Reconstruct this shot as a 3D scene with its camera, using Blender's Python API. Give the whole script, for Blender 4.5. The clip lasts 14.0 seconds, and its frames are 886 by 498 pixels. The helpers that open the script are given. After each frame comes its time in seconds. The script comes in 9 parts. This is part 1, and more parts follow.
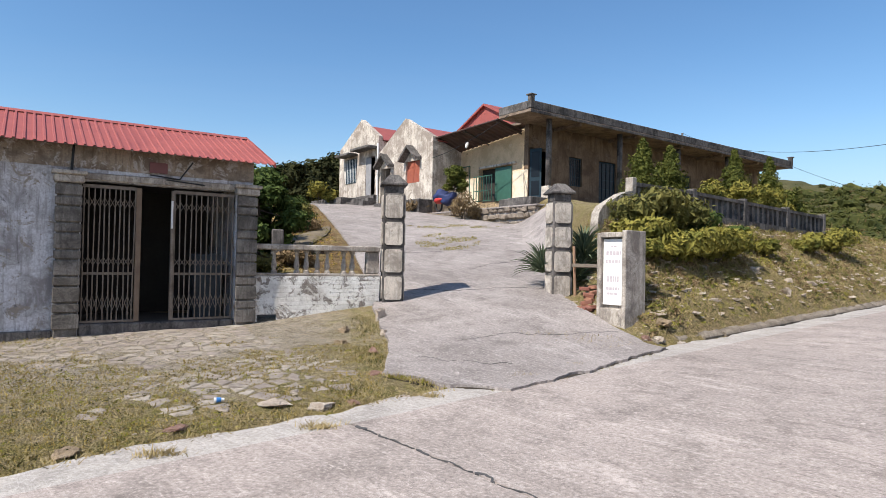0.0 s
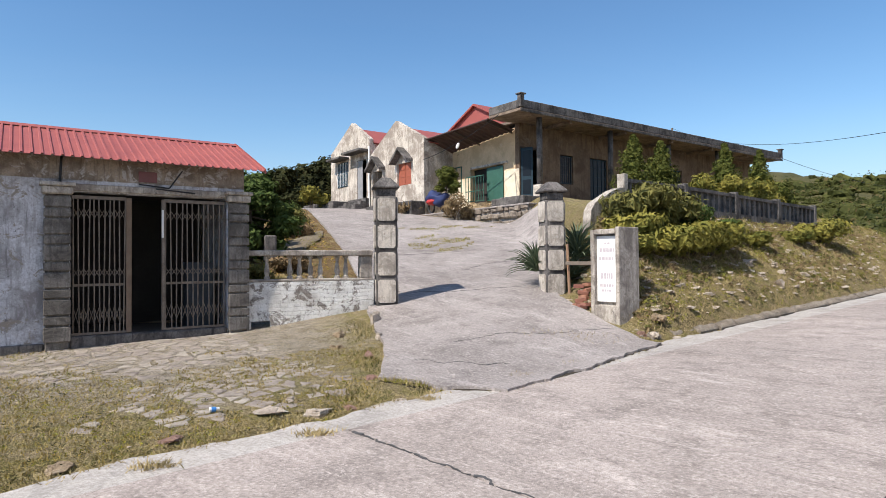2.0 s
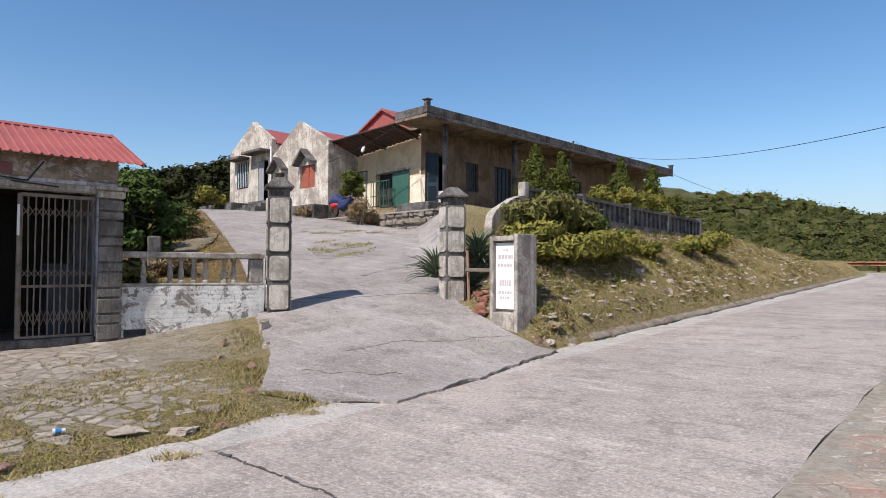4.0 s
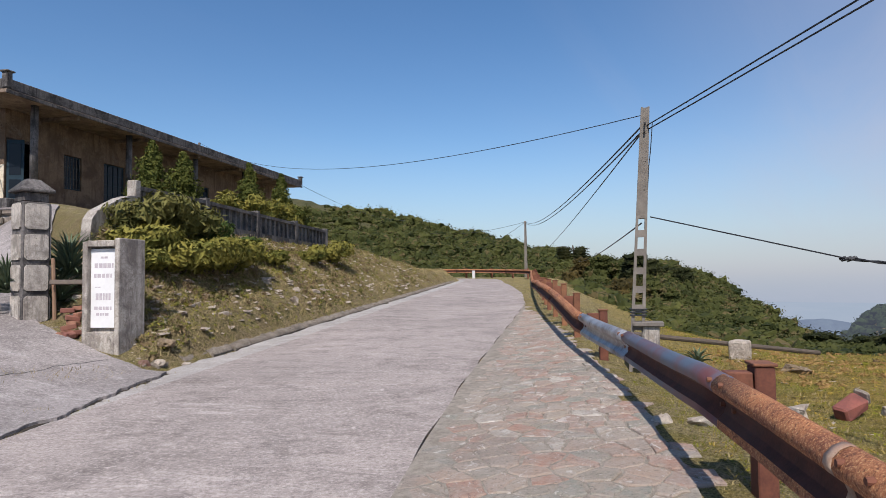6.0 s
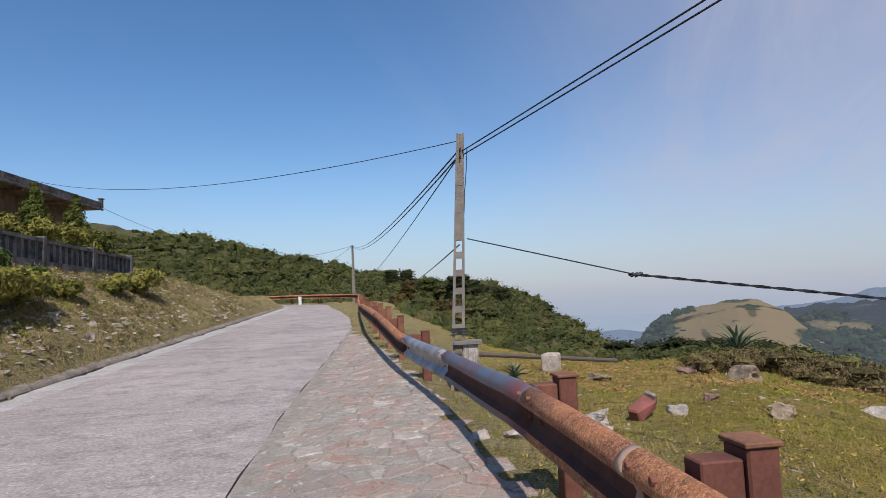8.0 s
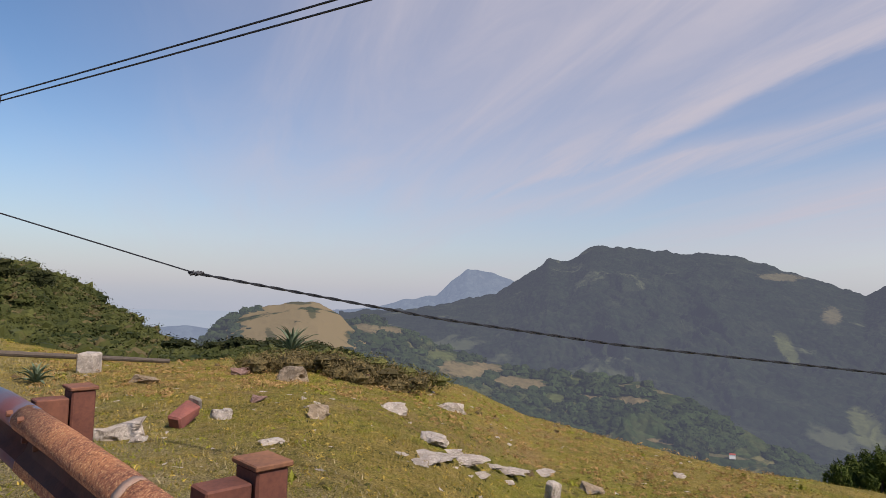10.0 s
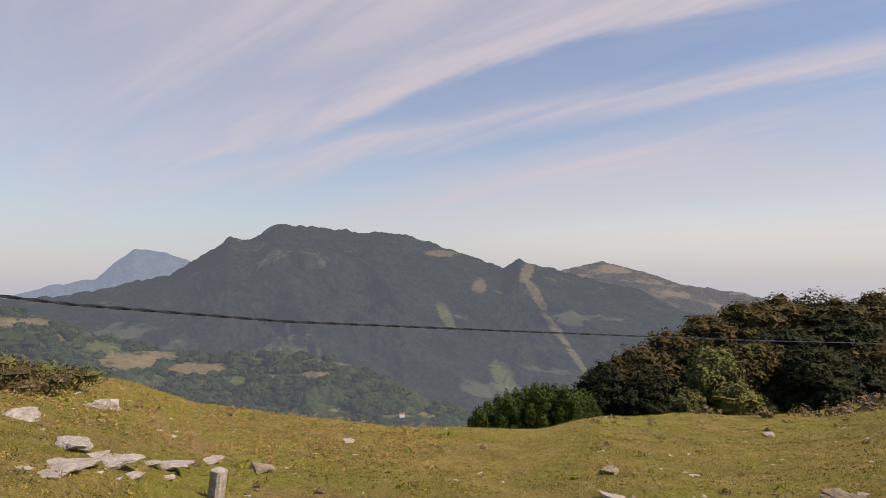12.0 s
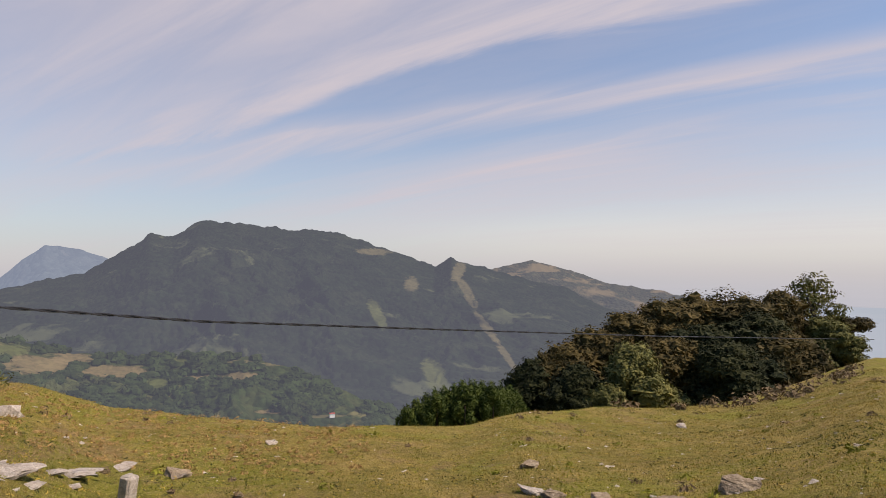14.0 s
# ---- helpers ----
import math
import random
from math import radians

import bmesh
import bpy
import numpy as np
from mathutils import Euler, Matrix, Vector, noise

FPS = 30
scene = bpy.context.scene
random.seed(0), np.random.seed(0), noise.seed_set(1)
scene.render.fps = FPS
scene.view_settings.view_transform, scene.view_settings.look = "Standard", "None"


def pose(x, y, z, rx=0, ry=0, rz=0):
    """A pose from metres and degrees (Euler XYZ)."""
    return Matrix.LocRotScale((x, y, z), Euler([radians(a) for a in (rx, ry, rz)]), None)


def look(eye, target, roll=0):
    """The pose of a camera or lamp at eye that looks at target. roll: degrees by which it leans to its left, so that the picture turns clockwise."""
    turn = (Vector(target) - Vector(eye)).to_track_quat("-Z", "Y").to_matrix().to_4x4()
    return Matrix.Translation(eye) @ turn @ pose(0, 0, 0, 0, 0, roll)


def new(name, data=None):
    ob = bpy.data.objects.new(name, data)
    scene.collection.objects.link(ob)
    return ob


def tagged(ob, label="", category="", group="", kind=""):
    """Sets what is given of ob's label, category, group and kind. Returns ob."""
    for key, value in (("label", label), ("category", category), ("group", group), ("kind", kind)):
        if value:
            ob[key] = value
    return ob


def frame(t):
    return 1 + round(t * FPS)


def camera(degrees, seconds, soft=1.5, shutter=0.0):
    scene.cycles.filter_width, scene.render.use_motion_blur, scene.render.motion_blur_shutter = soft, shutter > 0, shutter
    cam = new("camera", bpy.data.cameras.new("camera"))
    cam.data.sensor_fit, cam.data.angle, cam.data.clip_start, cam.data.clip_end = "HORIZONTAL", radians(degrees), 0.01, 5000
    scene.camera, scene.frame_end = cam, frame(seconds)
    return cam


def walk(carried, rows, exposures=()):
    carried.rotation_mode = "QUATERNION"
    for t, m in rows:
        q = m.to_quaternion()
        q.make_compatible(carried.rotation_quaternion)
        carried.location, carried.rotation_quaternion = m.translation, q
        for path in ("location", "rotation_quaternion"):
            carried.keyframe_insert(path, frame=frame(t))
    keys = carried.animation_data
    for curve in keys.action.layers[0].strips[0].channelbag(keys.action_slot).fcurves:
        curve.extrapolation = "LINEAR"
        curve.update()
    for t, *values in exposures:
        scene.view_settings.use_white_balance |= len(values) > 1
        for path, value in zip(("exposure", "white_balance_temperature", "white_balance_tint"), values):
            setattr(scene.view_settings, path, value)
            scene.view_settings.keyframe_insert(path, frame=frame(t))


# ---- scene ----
import collections
import itertools

cam = camera(70.93, 14.0, 0.35)
PATH = [
    (0.0, pose(-0.026, -0.017, 1.560, 91.09, -1.14, 0.00)),
    (0.5, pose(-0.027, -0.010, 1.564, 90.76, -1.82, -0.67)),
    (1.0, pose(-0.025, -0.012, 1.567, 91.33, -0.23, 0.01)),
    (1.5, pose(-0.016, -0.000, 1.565, 91.26, 0.38, -0.34)),
    (2.0, pose(-0.010, 0.005, 1.569, 91.19, 0.48, -0.51)),
    (2.2, pose(-0.011, -0.000, 1.565, 91.10, 0.41, -0.60)),
    (4.3, pose(0.262, 0.533, 1.547, 92.19, -0.56, -13.79)),
    (4.5, pose(0.309, 0.687, 1.545, 92.32, -0.12, -21.30)),
    (5.0, pose(0.491, 0.809, 1.541, 91.33, -1.05, -33.46)),
    (5.5, pose(0.572, 0.802, 1.529, 93.08, -1.40, -38.08)),
    (6.0, pose(0.586, 0.788, 1.527, 92.57, 0.71, -41.81)),
    (6.5, pose(0.613, 0.797, 1.509, 90.42, 1.52, -45.24)),
    (7.0, pose(0.645, 0.806, 1.504, 89.24, 1.59, -46.11)),
    (7.2, pose(0.651, 0.804, 1.492, 90.41, 1.64, -47.39)),
    (9.3, pose(0.917, 0.791, 1.564, 94.40, -0.30, -81.19)),
    (9.5, pose(0.928, 0.780, 1.562, 94.17, -2.10, -85.49)),
    (10.0, pose(0.947, 0.727, 1.561, 93.84, -1.91, -95.40)),
    (10.5, pose(0.951, 0.658, 1.553, 93.46, -1.25, -105.12)),
    (11.0, pose(0.958, 0.624, 1.558, 93.00, -0.08, -111.99)),
    (11.5, pose(0.986, 0.561, 1.545, 92.69, 0.05, -118.94)),
    (12.0, pose(0.965, 0.535, 1.547, 92.41, -0.25, -123.98)),
    (12.5, pose(0.901, 0.510, 1.564, 91.92, -0.44, -129.58)),
    (13.0, pose(0.896, 0.431, 1.540, 91.69, -0.19, -137.12)),
    (13.5, pose(0.892, 0.405, 1.537, 91.76, 0.16, -137.56)),
    (14.0, pose(0.881, 0.467, 1.552, 92.30, -0.34, -130.22)),
]
EXPOSURES = [(0.0, 0.38, 6600, 11), (2.2, 0.38, 6600, 11), (5.0, 0.06, 6420, 14), (7.2, -0.06, 6330, 15), (9.5, -0.10, 6130, 16), (10.0, -0.02, 6750, 18), (10.6, 0.04, 7150, 19), (14.0, 0.10, 7250, 19)]
walk(cam, PATH, EXPOSURES)
SUN_POWER, SKY_STRENGTH = 5.0, 0.095
CIRRUS_TURN, CIRRUS_RGB, HAZE_RGB = 16, (5.75, 5.75, 6.5, 1), (3.4, 4.4, 5.9, 1)

# ---- world and light ----
SUN_EL, SUN_AZ = 50.0, 230.0          # degrees up, compass bearing of the sun (clockwise from +y)
world = bpy.data.worlds.new("sky")
scene.world = world
world.use_nodes = True
wn, wl = world.node_tree.nodes, world.node_tree.links
wn.clear()


def wnode(kind, **kw):
    n = wn.new(kind)
    for k, v in kw.items():
        n.inputs[k].default_value = v
    return n


sky = wn.new("ShaderNodeTexSky")
sky.sky_type, sky.sun_disc = "NISHITA", False
sky.sun_elevation, sky.sun_rotation = radians(SUN_EL), radians(SUN_AZ)
sky.altitude, sky.air_density, sky.dust_density, sky.ozone_density = 600, 1.15, 0.25, 2.5
# thin cirrus, drawn out along one bearing: direction divided by its height gives the cloud sheet
geo = wn.new("ShaderNodeTexCoord")
sep = wn.new("ShaderNodeSeparateXYZ")
wl.new(geo.outputs["Generated"], sep.inputs[0])
up = wn.new("ShaderNodeMath")
up.operation = "ADD"
up.inputs[1].default_value = 0.12
wl.new(sep.outputs["Z"], up.inputs[0])
upm = wn.new("ShaderNodeMath")
upm.operation = "MAXIMUM"
upm.inputs[1].default_value = 0.03
wl.new(up.outputs[0], upm.inputs[0])
divx, divy = wn.new("ShaderNodeMath"), wn.new("ShaderNodeMath")
for d, k in ((divx, "X"), (divy, "Y")):
    d.operation = "DIVIDE"
    wl.new(sep.outputs[k], d.inputs[0])
    wl.new(upm.outputs[0], d.inputs[1])
comb = wn.new("ShaderNodeCombineXYZ")
wl.new(divx.outputs[0], comb.inputs[0])
wl.new(divy.outputs[0], comb.inputs[1])


def cirrus(turn, sx, sy, scale, rough, lo, hi, distort=0.6):
    vr = wn.new("ShaderNodeVectorRotate")
    vr.rotation_type = "Z_AXIS"
    vr.inputs["Angle"].default_value = radians(-turn)
    wl.new(comb.outputs[0], vr.inputs["Vector"])
    mp = wn.new("ShaderNodeMapping")
    mp.inputs["Scale"].default_value = (sx, sy, 1)
    wl.new(vr.outputs[0], mp.inputs[0])
    nz = wnode("ShaderNodeTexNoise", Scale=scale, Detail=7, Roughness=rough, Distortion=distort)
    wl.new(mp.outputs[0], nz.inputs[0])
    mr = wn.new("ShaderNodeMapRange")
    mr.interpolation_type = "SMOOTHSTEP"
    mr.inputs[1].default_value, mr.inputs[2].default_value = lo, hi
    wl.new(nz.outputs["Fac"], mr.inputs[0])
    return mr.outputs[0]


def wmath(op, a, b):
    m = wn.new("ShaderNodeMath")
    m.operation = op
    for i, v in enumerate((a, b)):
        if isinstance(v, (int, float)):
            m.inputs[i].default_value = v
        else:
            wl.new(v, m.inputs[i])
    return m.outputs[0]


streaks = cirrus(CIRRUS_TURN, 0.20, 1.25, 1.15, 0.50, 0.40, 0.68, 0.35)
veil = cirrus(CIRRUS_TURN + 8, 0.28, 0.7, 0.8, 0.45, 0.26, 0.66, 0.2)
fibres = cirrus(CIRRUS_TURN - 3, 0.22, 1.3, 2.0, 0.62, 0.28, 0.74, 1.0)
tufts = cirrus(CIRRUS_TURN + 40, 0.5, 1.5, 2.4, 0.62, 0.46, 0.74, 1.2)
# the cirrus lies over the valley side (south-east) and thins out over the hill
side = wn.new("ShaderNodeMapRange")
side.interpolation_type = "SMOOTHSTEP"
side.inputs[1].default_value, side.inputs[2].default_value = 0.10, 0.90
vdot = wn.new("ShaderNodeVectorMath")
vdot.operation = "DOT_PRODUCT"
vdot.inputs[1].default_value = (0.78, -0.62, 0.0)
wl.new(geo.outputs["Generated"], vdot.inputs[0])
wl.new(vdot.outputs["Value"], side.inputs[0])
# bearing and height of a point of the sky, in degrees
sky_az = wmath("MULTIPLY", wmath("ARCTAN2", sep.outputs["X"], sep.outputs["Y"]), 57.2958)
sky_el = wmath("MULTIPLY", wmath("ARCSINE", sep.outputs["Z"], 0.0), 57.2958)


def wspan(v, lo, hi, a=0.0, b=1.0):
    mr = wn.new("ShaderNodeMapRange")
    mr.interpolation_type = "SMOOTHSTEP"
    for i, q in enumerate((lo, hi, a, b)):
        mr.inputs[i + 1].default_value = q
    wl.new(v, mr.inputs[0])
    return mr.outputs[0]


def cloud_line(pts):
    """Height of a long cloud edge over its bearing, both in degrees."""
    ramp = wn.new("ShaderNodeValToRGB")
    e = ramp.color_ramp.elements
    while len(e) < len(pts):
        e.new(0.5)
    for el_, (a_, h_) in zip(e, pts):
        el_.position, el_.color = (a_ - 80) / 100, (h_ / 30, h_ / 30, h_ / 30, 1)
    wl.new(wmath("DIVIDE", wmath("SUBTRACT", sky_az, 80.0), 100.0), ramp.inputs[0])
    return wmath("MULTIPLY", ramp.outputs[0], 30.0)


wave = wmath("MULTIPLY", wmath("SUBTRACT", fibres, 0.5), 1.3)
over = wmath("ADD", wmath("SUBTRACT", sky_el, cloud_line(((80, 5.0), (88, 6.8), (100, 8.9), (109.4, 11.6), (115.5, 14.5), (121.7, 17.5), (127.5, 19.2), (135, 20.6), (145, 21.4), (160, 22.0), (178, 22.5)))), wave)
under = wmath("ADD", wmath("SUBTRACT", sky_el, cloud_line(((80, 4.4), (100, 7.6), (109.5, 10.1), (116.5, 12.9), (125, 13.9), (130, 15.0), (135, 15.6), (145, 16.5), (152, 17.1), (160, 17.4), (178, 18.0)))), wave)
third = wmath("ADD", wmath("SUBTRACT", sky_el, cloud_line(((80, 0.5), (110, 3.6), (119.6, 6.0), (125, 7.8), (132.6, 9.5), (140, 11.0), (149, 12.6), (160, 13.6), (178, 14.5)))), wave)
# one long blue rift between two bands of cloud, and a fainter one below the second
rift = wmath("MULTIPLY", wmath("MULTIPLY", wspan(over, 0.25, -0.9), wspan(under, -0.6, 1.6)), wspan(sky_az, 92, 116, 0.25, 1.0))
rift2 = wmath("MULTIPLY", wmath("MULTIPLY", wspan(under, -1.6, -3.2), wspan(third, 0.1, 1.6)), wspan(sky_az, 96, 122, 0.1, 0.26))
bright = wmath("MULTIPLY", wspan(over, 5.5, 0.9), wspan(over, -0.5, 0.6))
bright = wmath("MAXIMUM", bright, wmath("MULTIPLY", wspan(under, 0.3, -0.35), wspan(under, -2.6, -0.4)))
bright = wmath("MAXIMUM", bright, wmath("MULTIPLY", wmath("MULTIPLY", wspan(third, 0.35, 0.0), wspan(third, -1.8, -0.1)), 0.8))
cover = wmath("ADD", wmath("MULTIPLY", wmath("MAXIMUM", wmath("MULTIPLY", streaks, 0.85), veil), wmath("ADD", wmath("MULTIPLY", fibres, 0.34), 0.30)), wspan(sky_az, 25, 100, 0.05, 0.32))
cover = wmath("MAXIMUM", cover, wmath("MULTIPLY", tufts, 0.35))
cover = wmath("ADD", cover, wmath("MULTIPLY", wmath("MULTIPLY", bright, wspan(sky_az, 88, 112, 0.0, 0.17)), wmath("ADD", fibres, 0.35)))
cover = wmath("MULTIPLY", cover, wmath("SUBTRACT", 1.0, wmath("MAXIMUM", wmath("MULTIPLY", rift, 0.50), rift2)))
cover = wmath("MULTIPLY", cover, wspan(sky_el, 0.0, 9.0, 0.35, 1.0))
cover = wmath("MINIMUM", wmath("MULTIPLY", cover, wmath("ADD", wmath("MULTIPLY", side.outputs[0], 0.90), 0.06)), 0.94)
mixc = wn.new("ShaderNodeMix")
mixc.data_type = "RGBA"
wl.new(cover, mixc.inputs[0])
hue = wnode("ShaderNodeHueSaturation", Saturation=1.22, Value=1.30)
wl.new(sky.outputs[0], hue.inputs["Color"])
# pale air over the horizon, creamier towards the sun
air = wn.new("ShaderNodeMix")
air.data_type = "RGBA"
air.inputs[6].default_value, air.inputs[7].default_value = HAZE_RGB, (7.0, 7.0, 7.2, 1)
wl.new(wmath("MULTIPLY", wspan(sky_az, 104, 150), wspan(sky_el, 0.0, 4.5, 0.15, 1.0)), air.inputs[0])
mixh = wn.new("ShaderNodeMix")
mixh.data_type = "RGBA"
wl.new(wspan(sky_el, -3.0, 13.0, 0.86, 0.0), mixh.inputs[0])
wl.new(hue.outputs[0], mixh.inputs[6])
wl.new(air.outputs[2], mixh.inputs[7])
wl.new(mixh.outputs[2], mixc.inputs[6])
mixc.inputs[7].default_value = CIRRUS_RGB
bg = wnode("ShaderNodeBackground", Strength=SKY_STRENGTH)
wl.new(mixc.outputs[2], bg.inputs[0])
wl.new(bg.outputs[0], wn.new("ShaderNodeOutputWorld").inputs[0])

sun_data = bpy.data.lights.new("sun", "SUN")
sun_data.energy, sun_data.angle, sun_data.color = SUN_POWER, radians(0.53), (1.0, 0.955, 0.88)
sun = new("sun", sun_data)
sb = radians(SUN_AZ)
sun.matrix_world = look((0, 0, 60), Vector((0, 0, 60)) - Vector((math.sin(sb) * math.cos(radians(SUN_EL)), math.cos(sb) * math.cos(radians(SUN_EL)), math.sin(radians(SUN_EL)))))


# ---- materials ----
class Mat:
    """A small builder for procedural materials in object or world metres."""

    def __init__(self, name, rough=0.8, metal=0.0, spec=0.4):
        self.m = bpy.data.materials.new(name)
        self.m.use_nodes = True
        self.n, self.l = self.m.node_tree.nodes, self.m.node_tree.links
        self.b = self.n["Principled BSDF"]
        self.b.inputs["Roughness"].default_value = rough
        self.b.inputs["Metallic"].default_value = metal
        self.b.inputs["Specular IOR Level"].default_value = spec
        self.co = self.n.new("ShaderNodeNewGeometry").outputs["Position"]

    def link(self, a, b):
        if isinstance(a, (int, float)):
            b.default_value = a
        elif isinstance(a, tuple):
            b.default_value = (*a, 1) if len(a) == 3 else a
        else:
            self.l.new(a, b)

    def stretch(self, x, y, z, turn=0):
        vr = self.n.new("ShaderNodeVectorRotate")
        vr.rotation_type = "Z_AXIS"
        vr.inputs["Angle"].default_value = radians(turn)
        self.l.new(self.co, vr.inputs["Vector"])
        mp = self.n.new("ShaderNodeMapping")
        mp.inputs["Scale"].default_value = (x, y, z)
        self.l.new(vr.outputs[0], mp.inputs[0])
        return mp.outputs[0]

    def noise(self, scale, detail=5, rough=0.6, co=None, distort=0.0, color=False):
        nz = self.n.new("ShaderNodeTexNoise")
        nz.inputs["Scale"].default_value, nz.inputs["Detail"].default_value = scale, detail
        nz.inputs["Roughness"].default_value, nz.inputs["Distortion"].default_value = rough, distort
        self.l.new(co or self.co, nz.inputs[0])
        return nz.outputs["Color" if color else "Fac"]

    def voronoi(self, scale, co=None, feature="F1", out="Distance"):
        v = self.n.new("ShaderNodeTexVoronoi")
        v.feature = feature
        v.inputs["Scale"].default_value = scale
        self.l.new(co or self.co, v.inputs[0])
        return v.outputs[out]

    def span(self, f, lo, hi, a=0.0, b=1.0):
        mr = self.n.new("ShaderNodeMapRange")
        mr.inputs[1].default_value, mr.inputs[2].default_value, mr.inputs[3].default_value, mr.inputs[4].default_value = lo, hi, a, b
        self.link(f, mr.inputs[0])
        return mr.outputs[0]

    def math(self, op, a, b=0.0):
        m = self.n.new("ShaderNodeMath")
        m.operation = op
        self.link(a, m.inputs[0])
        self.link(b, m.inputs[1])
        return m.outputs[0]

    def mix(self, f, a, b, mode="MIX"):
        mx = self.n.new("ShaderNodeMix")
        mx.data_type, mx.blend_type = "RGBA", mode
        self.link(f, mx.inputs[0])
        self.link(a, mx.inputs[6])
        self.link(b, mx.inputs[7])
        return mx.outputs[2]

    def vary(self, col, amount=0.25, islands=False):
        """Lighter and darker pieces, from each object's or each island's random number."""
        r = self.n.new("ShaderNodeNewGeometry").outputs["Random Per Island"] if islands else self.n.new("ShaderNodeObjectInfo").outputs["Random"]
        hs = self.n.new("ShaderNodeHueSaturation")
        self.link(self.span(r, 0, 1, 1 - amount, 1 + amount), hs.inputs["Value"])
        self.link(self.span(r, 0, 1, 0.49, 0.51), hs.inputs["Hue"])
        self.link(col, hs.inputs["Color"])
        return hs.outputs[0]

    def color(self, c):
        self.link(c, self.b.inputs["Base Color"])
        return self

    def bump(self, h, strength=0.4, dist=0.02):
        bp = self.n.new("ShaderNodeBump")
        bp.inputs["Strength"].default_value, bp.inputs["Distance"].default_value = strength, dist
        self.link(h, bp.inputs["Height"])
        self.l.new(bp.outputs[0], self.b.inputs["Normal"])
        return self

    def done(self):
        return self.m


def simple(name, a, b, scale=6.0, rough=0.8, metal=0.0, bump=0.2, dist=0.01, vary=0.0, islands=False, spec=0.4):
    m = Mat(name, rough, metal, spec)
    n1, n2 = m.noise(scale, 6), m.noise(scale * 9, 4)
    f = m.span(m.math("ADD", m.math("MULTIPLY", n1, 0.65), m.math("MULTIPLY", n2, 0.35)), 0.33, 0.67)
    c = m.mix(f, a, b)
    if vary:
        c = m.vary(c, vary, islands)
    return m.color(c).bump(n2, bump, dist).done()


def weathered(name, base, stain, bare, scale=1.0, streak=True, bare_amount=0.5):
    """Old lime plaster: streaked stains running down, mould blotches, chips and bare grey patches."""
    m = Mat(name, 0.92, 0, 0.2)
    blot = m.noise(1.3 * scale, 9, 0.72, distort=0.5)
    fine = m.noise(22 * scale, 6, 0.75)
    chips = m.noise(6.5 * scale, 8, 0.75, distort=1.2)
    run = m.noise(2.2 * scale, 8, 0.66, co=m.stretch(3.4, 3.4, 0.30))
    dark = tuple(v * 0.42 for v in stain)
    c = m.mix(m.span(blot, 0.44, 0.60), base, stain)
    if streak:
        c = m.mix(m.span(run, 0.50, 0.66, 0, 0.85), c, stain)
        c = m.mix(m.span(m.noise(3.1 * scale, 9, 0.7, co=m.stretch(2.6, 2.6, 0.22)), 0.57, 0.70, 0, 0.8), c, dark)
    patch = m.noise(2.3 * scale, 9, 0.75, distort=0.9)
    c = m.mix(m.span(patch, 0.60 - 0.10 * bare_amount, 0.63 - 0.09 * bare_amount), c, bare)
    c = m.mix(m.span(chips, 0.60, 0.65, 0, 0.8), c, dark)
    c = m.mix(m.span(fine, 0.44, 0.66, 0.0, 0.55), c, stain)
    c = m.mix(m.span(fine, 0.42, 0.30, 0.0, 0.4), c, tuple(min(0.85, v * 1.35) for v in base))
    return m.color(c).bump(m.math("ADD", m.math("MULTIPLY", fine, 0.5), m.math("ADD", patch, chips)), 0.7, 0.015).done()


def concrete(name, a, b, dark, pale):
    m = Mat(name, 0.85, 0, 0.3)
    big, mid, fine, grit = m.noise(0.35, 7, 0.66), m.noise(2.2, 8, 0.74, distort=0.3), m.noise(30, 5, 0.75), m.noise(95, 3, 0.8)
    c = m.mix(m.span(big, 0.38, 0.62), a, b)
    c = m.mix(m.span(mid, 0.50, 0.68, 0, 0.7), c, dark)
    brush = m.noise(4, 5, 0.7, co=m.stretch(0.5, 9.0, 1, 50.3))
    c = m.mix(m.span(brush, 0.54, 0.70, 0, 0.38), c, pale)
    c = m.mix(m.span(brush, 0.46, 0.34, 0, 0.25), c, dark)
    scuff = m.noise(1.7, 9, 0.78, co=m.stretch(0.35, 1.6, 1, 50.3), distort=0.4)
    c = m.mix(m.span(scuff, 0.55, 0.66, 0, 0.6), c, pale)
    c = m.mix(m.span(scuff, 0.44, 0.34, 0, 0.55), c, dark)
    blot = m.noise(0.9, 9, 0.72, distort=0.6)
    c = m.mix(m.span(blot, 0.52, 0.64, 0, 0.45), c, dark)
    flake = m.noise(7, 8, 0.8, co=m.stretch(0.6, 1.4, 1, 50.3), distort=1.0)
    c = m.mix(m.span(flake, 0.60, 0.65, 0, 0.8), c, pale)
    c = m.mix(m.span(fine, 0.50, 0.68, 0, 0.75), c, dark)
    c = m.mix(m.span(fine, 0.46, 0.32, 0, 0.7), c, pale)
    c = m.mix(m.span(grit, 0.55, 0.7, 0, 0.6), c, tuple(v * 0.5 for v in dark))
    return m.color(c).bump(m.math("ADD", fine, m.math("ADD", grit, m.math("MULTIPLY", brush, 0.8))), 0.6, 0.008).done()


